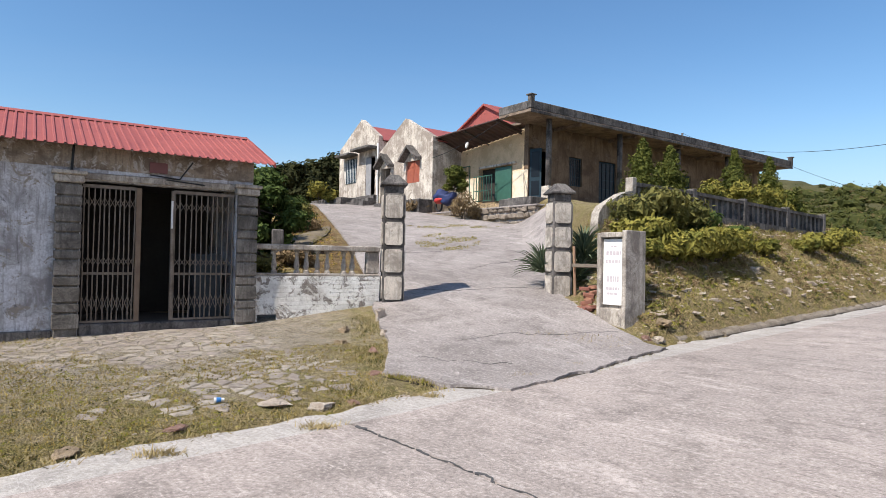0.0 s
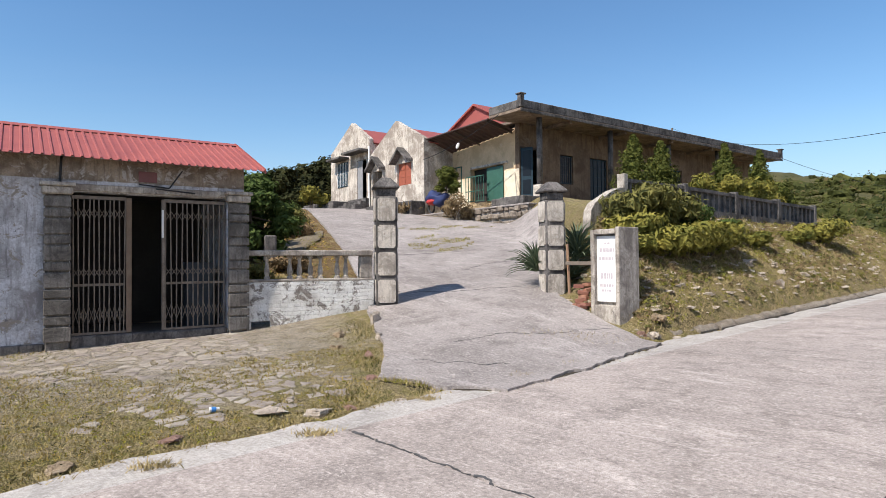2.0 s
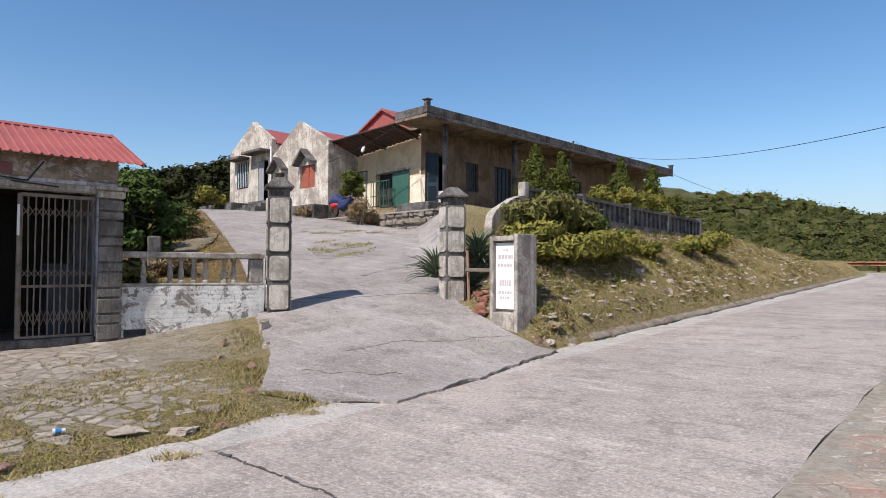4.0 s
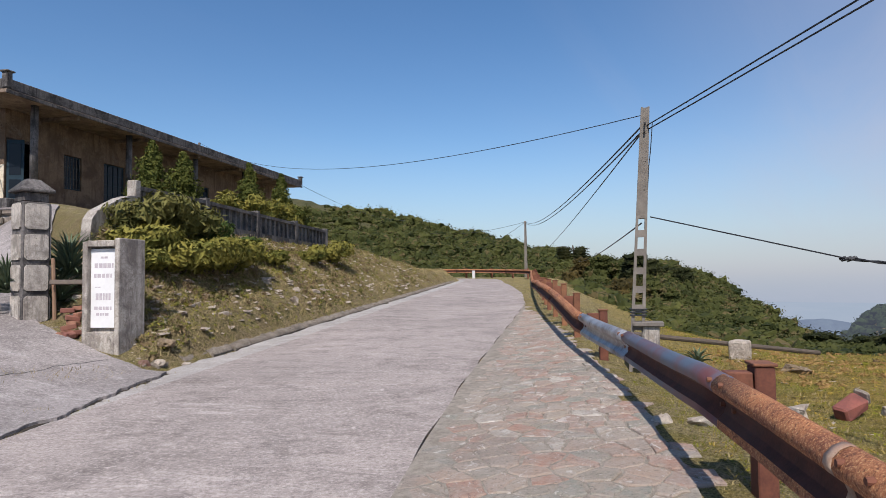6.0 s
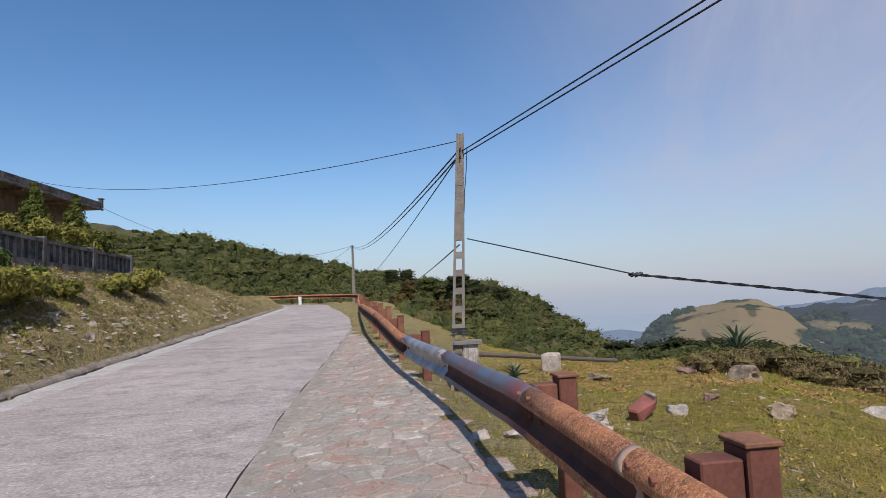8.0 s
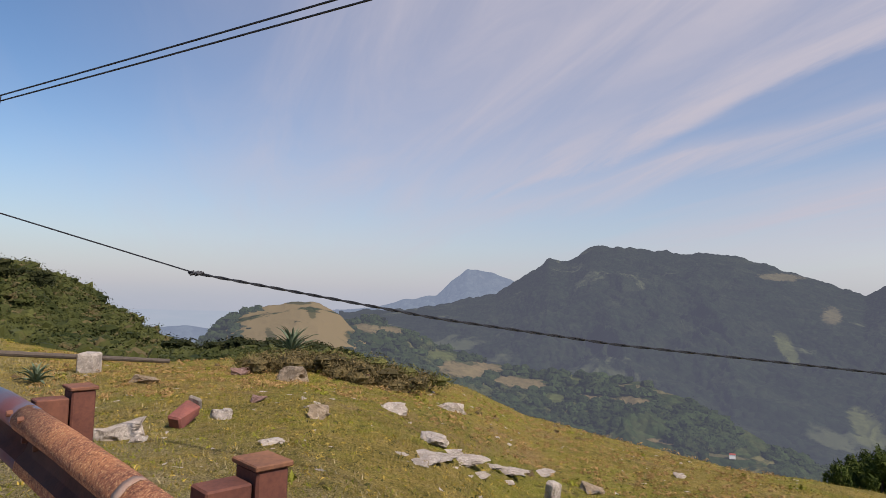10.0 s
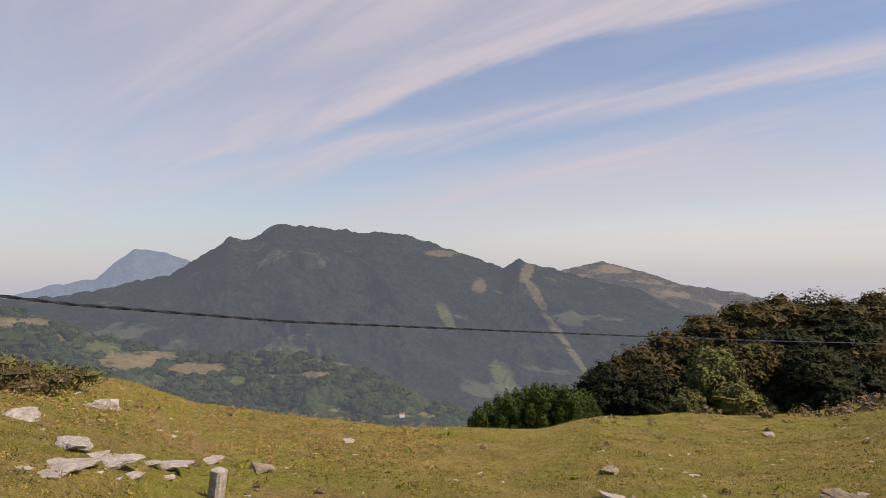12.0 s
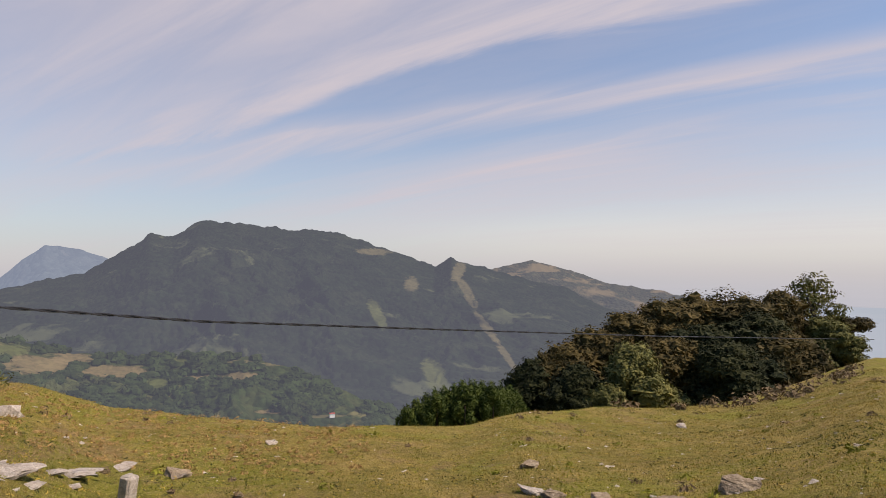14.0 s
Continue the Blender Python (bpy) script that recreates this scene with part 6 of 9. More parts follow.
# stone planter wall before the house
M_BROWNROCK_WALL = weathered("rubble_stone", (0.33, 0.275, 0.22), (0.14, 0.115, 0.095), (0.23, 0.18, 0.14), 2.6)
pw = thing("planter_wall", "low rubble stone wall before the house front", "wall")
rnd = random.Random(11)
part("core", boxed(-0.42, -0.12, -0.85, 5.9, 2.4, 3.62, 0.02, HM), M_DRIVE, pw)
for row in range(4):
    y = -0.85
    while y < 5.9:
        w = rnd.uniform(0.22, 0.48)
        z = 2.62 + 0.27 * row
        bm = rough_up(boxed(-0.50 - rnd.uniform(0, 0.06), -0.425, y + 0.012, min(y + w, 5.9) - 0.012, z + rnd.uniform(0.0, 0.05), z + rnd.uniform(0.20, 0.27), 0.045, HM), 0.05, 5, y)
        part("stone", bm, M_BROWNROCK_WALL, pw)
        y += w
part("coping", boxed(-0.54, -0.06, -0.9, 5.95, 3.625, 3.70, 0.02, HM), M_DRIVE, pw)

# ---- terrace balustrade ----
BM = HM @ pose(-4.0, -7.57, 0)
bal = thing("balustrade", "dark weathered concrete terrace balustrade with flat balusters", "balustrade")


def bal_top(x):
    return 3.56 - 0.027 * max(0, x - 2)


def slope_bar(x0, x1, y0, y1, lo, hi, m):
    bm = bmesh.new()
    v = [bm.verts.new(m @ Vector((x, y, bal_top(x) + dz))) for x, dz in ((x0, lo), (x1, lo), (x1, hi), (x0, hi)) for y in (y0, y1)]
    for q in ((0, 2, 4, 6), (1, 7, 5, 3), (0, 1, 3, 2), (2, 3, 5, 4), (4, 5, 7, 6), (6, 7, 1, 0)):
        bm.faces.new([v[i] for i in q])
    bmesh.ops.recalc_face_normals(bm, faces=bm.faces)
    return bm


for i in range(4):
    x0, x1 = 2.6 * i, 2.6 * (i + 1)
    part("top_rail", slope_bar(x0 + 0.08, x1 - 0.08, -0.09, 0.09, -0.10, -0.01, BM), M_SLAB, bal)
    part("plinth", slope_bar(x0 + 0.08, x1 - 0.08, -0.10, 0.10, -1.35, -0.58, BM), M_SLAB, bal)
    for k in range(8):
        x = x0 + 0.25 + k * 0.295
        part("baluster", slope_bar(x - 0.068, x + 0.068, -0.045, 0.045, -0.58, -0.10, BM), M_SLAB, bal)
for i in range(5):
    x = 2.6 * i
    part("post", boxed(x - 0.08, x + 0.08, -0.11, 0.11, bal_top(x) - 1.4, bal_top(x) + (0.06 if i else 0.10), 0.015, BM), M_SLAB if i else M_OLDSTONE, bal)
pts = [(-1.35, 2.30), (-1.30, 2.72), (-1.15, 2.90), (-0.85, 3.05), (-0.5, 3.22), (-0.25, 3.30), (-0.081, 3.32), (-0.081, 2.0), (-1.35, 2.0)]
part("curved_end", prism(bmesh.new(), pts, -0.11, 0.11, BM), M_OLDSTONE, bal, "concave swept end of the balustrade")

# ---- drive slab: bays from the road up past the gate ----
drive = thing("driveway", "rough grey concrete drive rising through the gate", "driveway", kind="structure")
DL = ((-0.70, 7.42), (-0.80, 9.3), (-1.3, 11.5), (-1.5, 12.9), (-2.73, 18.1), (-3.7, 21.7), (-5.3, 27.3), (-7.2, 34.0), (-9.5, 42.0))
DR = ((3.45, 9.62), (3.05, 10.15), (2.35, 11.9), (2.35, 12.9), (3.3, 17.0), (4.2, 21.2), (2.6, 23.0), (-2.6, 29.5), (-5.0, 40.0))
FRONT = ((-0.70, 7.42), (0.25, 7.02), (0.75, 6.85), (1.9, 7.9), (2.6, 8.75), (3.45, 9.62))


def along(pl, t):
    seg = [math.dist(a, b) for a, b in zip(pl, pl[1:])]
    want = t * sum(seg)
    for (a, b), ln in zip(zip(pl, pl[1:]), seg):
        if want <= ln + 1e-9:
            return Vector((a[0] + (b[0] - a[0]) * want / ln, a[1] + (b[1] - a[1]) * want / ln))
        want -= ln
    return Vector(pl[-1])


def drive_bay(i, n_rows, n_cols=26):
    rows = []
    for r in range(n_rows + 1):
        t = r / n_rows
        row = []
        for c in range(n_cols + 1):
            k = c / n_cols
            lo = along(FRONT, k) if i == 0 else Vector(DL[i]).lerp(Vector(DR[i]), k)
            hi = Vector(DL[i + 1]).lerp(Vector(DR[i + 1]), k)
            p = lo.lerp(hi, t * 0.998)
            if i == 0 and r == 0:
                p += Vector((noise.fractal(Vector((k * 9, 1, 0)), 0.7, 2.1, 4) * 0.09, noise.fractal(Vector((k * 9, 5, 0)), 0.7, 2.1, 4) * 0.10))
            if c in (0, n_cols):
                p += Vector((0.05 * noise.noise(Vector((p.y * 1.7, i, c))), 0))
            lift = 0.055 + 0.012 * noise.noise(Vector((p.x * 0.7, p.y * 0.7, 2)))
            z = land1(p.x, p.y) + lift
            s, d = road_coords(np.array(p.x), np.array(p.y))
            if d > -HALF - 0.35:
                z = max(z, float(road_z(s)) + 0.034 + 0.10 * max(0.0, float(-d) - HALF))
            row.append((p.x, p.y, z))
        rows.append(row)
    part("drive_bay", strip_mesh("drive_bay", rows, 0.14, M_DRIVE, False), None, drive)


for i, n in enumerate((10, 8, 5, 14, 9, 12, 12, 10)):
    drive_bay(i, n, 26 if i else 110)

# cracks and pale scuffs across the drive
rk = random.Random(12)
for pts, w in ((((0.2, 9.3), (0.9, 9.75), (1.9, 9.9), (2.9, 10.3)), 0.010), (((-0.9, 12.6), (0.2, 12.5), (1.2, 12.75), (2.2, 12.7)), 0.014), (((0.6, 14.8), (1.6, 15.6), (2.5, 15.8)), 0.016), (((-2.0, 17.2), (-0.6, 17.0), (0.6, 17.4)), 0.014), (((-0.3, 8.4), (0.5, 8.1), (1.3, 8.3)), 0.007)):
    rows = []
    for t in np.linspace(0, 1, 40):
        p = along(pts, float(t))
        q = Vector((0.10 * noise.fractal(Vector((t * 7, w * 900, 0)), 0.7, 2.2, 4), 0.14 * noise.fractal(Vector((t * 7, w * 900, 5)), 0.7, 2.2, 4)))
        p = p + q
        e = w * rk.uniform(0.35, 1.0) * (0.2 if t in (0, 1) else 1)
        z = max(land1(p.x, p.y) + 0.0575, float(road_z(road_coords(np.array(p.x), np.array(p.y))[0])) + 0.036 if p.y < 8.6 else -9) + 0.012 * noise.noise(Vector((p.x * 0.7, p.y * 0.7, 2)))
        rows.append([(p.x - e * 0.3, p.y - e, z + 0.002), (p.x + e * 0.3, p.y + e, z + 0.002)])
    part("crack", strip_mesh("crack", rows, 0.01, M_TAR), None, drive)


# ---- plants ----
def leaf_material(name, a, b, dry=None, dry_share=0.0, clump=0.0):
    m = Mat(name, 0.75, 0, 0.12)
    r = m.n.new("ShaderNodeNewGeometry").outputs["Random Per Island"]
    if clump:
        r = m.math("ADD", m.math("MULTIPLY", r, 0.45), m.span(m.noise(clump, 4, 0.55), 0.36, 0.64, 0, 0.55))
    c = m.mix(r, a, b)
    if dry:
        c = m.mix(m.span(m.noise(0.9, 3), 0.62 - dry_share, 0.66 - dry_share), c, dry)
    return m.color(c).done()


M_LEAF = leaf_material("broad_leaves", (0.035, 0.060, 0.014), (0.085, 0.115, 0.028))
M_LEAFMIX = leaf_material("olive_shrub_leaves", (0.05, 0.058, 0.016), (0.19, 0.168, 0.05), clump=2.5)
M_LEAFDARK = leaf_material("dark_leaves", (0.010, 0.015, 0.005), (0.046, 0.046, 0.014), clump=0.8)
M_LEAFYEL = leaf_material("yellow_green_leaves", (0.055, 0.070, 0.015), (0.29, 0.245, 0.052), clump=2.5)
M_CONIFER = leaf_material("conifer_sprays", (0.045, 0.060, 0.013), (0.115, 0.118, 0.024))
M_PINE = leaf_material("pine_needles", (0.030, 0.050, 0.009), (0.085, 0.105, 0.020))
M_SCRUB = leaf_material("hill_scrub", (0.016, 0.024, 0.006), (0.082, 0.084, 0.022), (0.11, 0.085, 0.036), 0.03, 0.5)
M_OLIVE = leaf_material("autumn_olive_leaves", (0.022, 0.021, 0.007), (0.115, 0.080, 0.024), clump=0.8)
M_DRYTWIG = leaf_material("dry_brown_leaves", (0.13, 0.085, 0.045), (0.24, 0.17, 0.09))
M_HEATH = leaf_material("dark_heath_twigs", (0.06, 0.048, 0.020), (0.20, 0.145, 0.060))
M_BROWGRASS = leaf_material("rusty_dry_grass", (0.26, 0.150, 0.055), (0.44, 0.28, 0.11))
M_AGAVE = leaf_material("agave_leaves", (0.075, 0.105, 0.060), (0.19, 0.225, 0.135))
M_GRASS = leaf_material("grass_blades", (0.17, 0.128, 0.022), (0.41, 0.295, 0.080), clump=1.3)
M_GRASSBROWN = leaf_material("dusty_dry_grass", (0.17, 0.130, 0.055), (0.47, 0.37, 0.19), clump=1.8)
M_GRASSGREEN = leaf_material("green_weeds", (0.120, 0.128, 0.016), (0.27, 0.25, 0.032), clump=1.3)
M_BARK = simple("grey_bark", (0.13, 0.10, 0.075), (0.075, 0.058, 0.045), 8, 0.95, bump=0.6)

gen = np.random.default_rng(7)


def leaf_quads(blobs, per, size, flat=0.5, shell=0.55, stretch=1.0):
    """Leaf corners and faces for blobs (x, y, z, rx, rz): diamonds on and under each blob's uneven skin."""
    blobs = np.asarray(blobs, float)
    n = len(blobs) * per
    b = np.repeat(blobs, per, 0)
    d = gen.normal(size=(n, 3))
    d /= np.linalg.norm(d, axis=1)[:, None]
    lump = 1 + 0.22 * np.sin(d[:, 0] * 5 + b[:, 0] * 3) * np.cos(d[:, 1] * 6 + b[:, 1]) + 0.15 * np.sin(d[:, 2] * 7 + b[:, 2] * 2)
    r = (shell + (1 - shell) * gen.random(n) ** 0.6) * lump
    c = b[:, :3] + d * r[:, None] * b[:, [3, 3, 4]]
    nrm = d * 1.0 + gen.normal(size=(n, 3)) * 0.42 + np.array([0, 0, flat])
    nrm /= np.linalg.norm(nrm, axis=1)[:, None]
    t = np.cross(nrm, gen.normal(size=(n, 3)))
    t /= np.linalg.norm(t, axis=1)[:, None] + 1e-9
    w = np.cross(nrm, t)
    s = size * (0.6 + 0.8 * gen.random(n))[:, None]
    v = np.stack([c - t * s * stretch, c - w * s * 0.42 + nrm * s * 0.12, c + t * s * stretch, c + w * s * 0.42 + nrm * s * 0.12], 1).reshape(-1, 3)
    return v, np.arange(4 * n).reshape(-1, 4)


def heart_shape(n):
    """Corners and faces of a cube blown up to a ball, n faces along each edge."""
    vs, fs, seen = [], [], {}
    for ax in range(3):
        for sg in (-1, 1):
            for i in range(n):
                for j in range(n):
                    q = []
                    for di, dj in ((0, 0), (1, 0), (1, 1), (0, 1)):
                        c = [0.0, 0.0, 0.0]
                        c[ax], c[(ax + 1) % 3], c[(ax + 2) % 3] = sg, math.tan((2 * (i + di) / n - 1) * 0.7854), math.tan((2 * (j + dj) / n - 1) * 0.7854)
                        k = tuple(round(v, 4) for v in c)
                        if k not in seen:
                            seen[k] = len(vs)
                            vs.append(Vector(c).normalized()[:])
                        q.append(seen[k])
                    fs.append(q if sg > 0 else q[::-1])
    return np.array(vs), np.array(fs)


HEARTS = {n: heart_shape(n) for n in (2, 3, 5, 8)}


def foliage(name, blobs, per, size, material, parent=None, flat=0.5, shell=0.55, stretch=1.0, label="", heart=0, fill=0.86):
    """Leaves over blobs; heart: how finely the dense mass of twigs and leaves inside each blob is cut (0: none)."""
    v, f = leaf_quads(blobs, per, size, flat, max(shell, 0.84) if heart else shell, stretch)
    if heart:
        b = np.asarray(blobs, float)
        hv, hf = HEARTS[heart]
        d = np.tile(hv, (len(b), 1))
        bb = np.repeat(b, len(hv), 0)
        lump = 1 + 0.22 * np.sin(d[:, 0] * 5 + bb[:, 0] * 3) * np.cos(d[:, 1] * 6 + bb[:, 1]) + 0.15 * np.sin(d[:, 2] * 7 + bb[:, 2] * 2)
        r = fill * lump * (1 + 0.42 * (gen.random(len(d)) - 0.5))
        cv = bb[:, :3] + d * r[:, None] * bb[:, [3, 3, 4]]
        cf = (hf[None] + (np.arange(len(b)) * len(hv))[:, None, None]).reshape(-1, 4) + len(v)
        v, f = np.concatenate([v, cv]), np.concatenate([f, cf])
    return part(name, raw(name, v, f, material), None, parent, label)


def limb(bm, pts, r0, r1):
    n = len(pts) - 1
    for i in range(n):
        tube(bm, pts[i], pts[i + 1], r0 + (r1 - r0) * i / n, r0 + (r1 - r0) * (i + 1) / n, 8, False)


def tree(label, x, y, height, spread, material, blobs=9, per=170, leaf=0.10, seed=0, low=0.35, name="tree", category="tree", group="", z=None, trunk_r=0.0, heart=True):
    """A tapered trunk with limbs reaching into a crown of uneven leaf clumps."""
    rr = random.Random(seed)
    g = land1(x, y) if z is None else z
    t = thing(name, label, category, group=group)
    tr = trunk_r or 0.03 * height + 0.02
    bm = bmesh.new()
    top = Vector((x + rr.uniform(-0.1, 0.1) * spread, y + rr.uniform(-0.1, 0.1) * spread, g + height * 0.75))
    mid = Vector((x, y, g)).lerp(top, 0.5) + Vector((rr.uniform(-0.06, 0.06) * height, rr.uniform(-0.06, 0.06) * height, 0))
    limb(bm, [Vector((x, y, g - 0.2)), mid, top], tr, tr * 0.3)
    cs = []
    for i in range(blobs):
        a = i * 2.4 + rr.random()
        k = (i + 0.5) / blobs
        rad = spread * (0.25 + 0.75 * math.sqrt(rr.random())) * math.sin(math.pi * (0.18 + 0.76 * k))
        zz = g + height * (low + (0.93 - low) * k)
        br = spread * rr.uniform(0.40, 0.58)
        cs.append((x + rad * math.cos(a), y + rad * math.sin(a), zz - br * 0.25, br, br * 0.72))
        limb(bm, [mid.lerp(top, k * 0.9), Vector(cs[-1][:3])], tr * 0.35, tr * 0.1)
    part("trunk", bm, M_BARK, t)
    foliage("crown", cs, per, leaf, material, t, heart=8 if heart else 0, fill=0.72)
    return t


def bush(label, x, y, blobs, material, per=150, leaf=0.055, stretch=1.0, name="bush", group="", z=None, category="bush"):
    """Clumps (dx, dy, dz, rx, rz) over the ground with thin stems below."""
    g = land1(x, y) if z is None else z
    t = thing(name, label, category, group=group)
    bm = bmesh.new()
    for dx, dy, dz, rx, rz in blobs:
        limb(bm, [Vector((x + dx * 0.3, y + dy * 0.3, g - 0.05)), Vector((x + dx, y + dy, g + dz))], 0.018, 0.008)
    part("stem", bm, M_BARK, t)
    foliage("foliage", [(x + dx, y + dy, g + dz, rx, rz) for dx, dy, dz, rx, rz in blobs], per, leaf, material, t, flat=0.1, stretch=stretch, heart=0 if material == M_DRYTWIG else 3, fill=0.54)
    return t


def conifer(label, x, y, g, height, radius, seed):
    """A clipped cypress: a cone of fine upright sprays."""
    t = thing("cypress", label, "cypress", group="terrace cypresses")
    part("trunk", tube(bmesh.new(), (x, y, g - 0.1), (x, y, g + height * 0.85), 0.05, 0.015, 8), M_BARK, t)
    rr = random.Random(seed)
    cs = []
    for i in range(26):
        k = i / 25
        rad = radius * (1 - k) ** 0.8 * (0.75 if i % 2 else 0.35)
        a = i * 2.4
        br = radius * (0.60 * (1 - k) + 0.12) * rr.uniform(0.85, 1.15)
        cs.append((x + rad * math.cos(a), y + rad * math.sin(a), g + 0.10 * height + k * height * 0.88, br, br * 1.25))
    foliage("sprays", cs, 420, 0.050, M_CONIFER, t, flat=0.2)
    return t


def agave(label, x, y, z, n, length, width, seed, up=0.5, name="agave"):
    """A rosette of stiff, channelled, pointed leaves."""
    t = thing(name, label, "agave", group="agaves")
    rr = random.Random(seed)
    for i in range(n):
        a = i * 2.399963
        k = (i + 0.5) / n
        el = radians(12 + 72 * (1 - k) ** 0.8 * (0.6 + up))
        el = min(el, radians(86)) + rr.uniform(-0.08, 0.08)
        ln = length * rr.uniform(0.8, 1.1)
        bm = bmesh.new()
        rings = []
        for s in (0.0, 0.25, 0.6, 0.85, 1.0):
            bend = el - 0.35 * s * s
            p = Vector((x, y, z)) + Vector((math.cos(a) * math.cos(bend), math.sin(a) * math.cos(bend), math.sin(bend))) * ln * s
            side = Vector((-math.sin(a), math.cos(a), 0))
            nrm = Vector((-math.cos(a) * math.sin(bend), -math.sin(a) * math.sin(bend), math.cos(bend)))
            w = width * (0.7, 1.0, 0.8, 0.4, 0.02)[int(s > 0.1) + int(s > 0.4) + int(s > 0.7) + int(s > 0.9)]
            rings.append([bm.verts.new(p - side * w + nrm * w * 0.5), bm.verts.new(p), bm.verts.new(p + side * w + nrm * w * 0.5), bm.verts.new(p - nrm * 0.006)])
        for r0, r1 in zip(rings, rings[1:]):
            for i0, i1 in ((0, 1), (1, 2), (2, 3), (3, 0)):
                bm.faces.new((r0[i0], r0[i1], r1[i1], r1[i0]))
        part("leaf", bm, M_AGAVE, t)
    return t


# terrace cypresses and hedge
for a, top, gz, rad in ((0.0, 5.5, 2.95, 0.70), (1.45, 5.45, 2.95, 0.74), (5.45, 5.80, 3.0, 0.72), (8.05, 5.85, 3.0, 0.66)):
    p = HM @ Vector((a, -5.0, 0))
    conifer("clipped green cypress standing on the house terrace", p.x, p.y, gz, top - gz, rad, int(a * 10))
for a, y, sc in ((3.7, -5.2, 1.0), (4.7, -5.7, 1.0), (6.3, -5.6, 1.15), (7.2, -5.6, 1.0), (8.6, -5.5, 0.9)):
    p = HM @ Vector((a, y, 0))
    bush("yellow-green leafy hedge shrub on the terrace", p.x, p.y, [(0.35 * math.cos(k * 2.1) * sc, 0.35 * math.sin(k * 2.1) * sc, 0.75 + 0.22 * (k % 3), 0.36 * sc, 0.30) for k in range(6)], M_LEAFYEL if a < 8 else M_CONIFER, 170, 0.07, 1.3, z=3.0, group="terrace hedge")
# shrubs on the bank below the balustrade
for x, y, mat, sc, hh in ((4.55, 14.0, M_LEAFMIX, 1.0, 0.75), (5.25, 14.35, M_LEAFMIX, 1.0, 0.6), (4.25, 13.4, M_LEAFYEL, 0.8, 0.35), (4.9, 13.3, M_LEAFYEL, 0.9, 0.32), (5.6, 13.9, M_LEAFYEL, 0.95, 0.38), (6.15, 14.3, M_LEAFYEL, 0.95, 0.42), (6.7, 14.9, M_LEAFYEL, 0.8, 0.4), (5.9, 14.9, M_LEAF, 0.8, 0.45), (7.3, 15.9, M_LEAF, 0.5, 0.3), (8.3, 16.3, M_LEAFYEL, 0.5, 0.22), (10.6, 18.3, M_LEAFYEL, 0.55, 0.2), (12.0, 19.4, M_LEAFYEL, 0.95, 0.45), (4.0, 12.6, M_LEAFYEL, 0.5, 0.22)):
    bush("glossy leafy shrub with upright shoots on the grass bank" if mat == M_LEAF else "yellow-green broad-leaved shrub on the grass bank", x, y, [(0.5 * sc * math.cos(k * 2.4) * (k > 0), 0.5 * sc * math.sin(k * 2.4) * (k > 0), hh * (0.55 + 0.24 * (k % 3)), 0.38 * sc, 0.31 * sc) for k in range(9)], mat, 230, 0.064, 1.2, group="bank shrubs")
agave("dense spiky agave clump behind the gate pillar", 2.02, 12.80, land1(2.02, 12.80) + 0.35, 120, 0.66, 0.026, 3, 0.5)
agave("dense spiky agave clump beside the notice board", 2.92, 13.0, 1.62, 130, 0.80, 0.028, 4, 0.6)
agave("dense spiky agave clump beside the notice board", 2.74, 12.85, 1.2, 80, 0.62, 0.026, 6, 0.5)
# yard plants
tree("dense dark green citrus tree by the drive", -5.1, 17.0, 2.45, 0.95, M_LEAF, 14, 320, 0.08, 21, 0.15)
tree("dense dark green citrus tree by the drive", -6.3, 18.6, 2.5, 1.1, M_LEAF, 12, 260, 0.085, 22, 0.2)
for i, (az, r, h, sp) in enumerate(((-9.8, 50, 4.6, 2.2), (-11.3, 52, 5.2, 2.5), (-13.0, 50, 4.2, 2.2), (-15.0, 48, 3.8, 2.2), (-8.2, 54, 4.4, 2.2))):
    tree("dark rounded tree behind the houses", EYE[0] + r * math.sin(radians(az)), EYE[1] + r * math.cos(radians(az)), h, sp, M_LEAFDARK, 11, 220, 0.20, 30 + i, 0.2, group="trees behind the yard")
bush("yellow-green shrub at the top of the drive", -6.7, 33.6, [(0.5 * math.cos(k * 2.2), 0.4 * math.sin(k * 2.2), 0.5 + 0.2 * (k % 3), 0.42, 0.36) for k in range(6)], M_LEAFYEL, 160, 0.09)
bush("dry brown bush before the planter wall", *(HM @ Vector((-1.0, 2.6, 0))).xy, [(0.38 * math.cos(k * 2.2), 0.38 * math.sin(k * 2.2), 0.35 + 0.2 * (k % 3), 0.34, 0.34) for k in range(8)], M_DRYTWIG, 150, 0.05, 2.0)
bush("heap of dry cut branches by the yard wall", *(HM @ Vector((-0.8, 6.6, 0))).xy, [(0.5 * math.cos(k * 2.2), 0.35 * math.sin(k * 2.2), 0.22 + 0.12 * (k % 2), 0.30, 0.16) for k in range(7)], M_DRYTWIG, 90, 0.05, 3.0)
p = HM @ Vector((-0.3, 4.2, 0))
tree("small clipped conifer in the planter", p.x, p.y, 2.1, 0.5, M_CONIFER, 12, 170, 0.05, 41, 0.48, z=3.68, trunk_r=0.04)
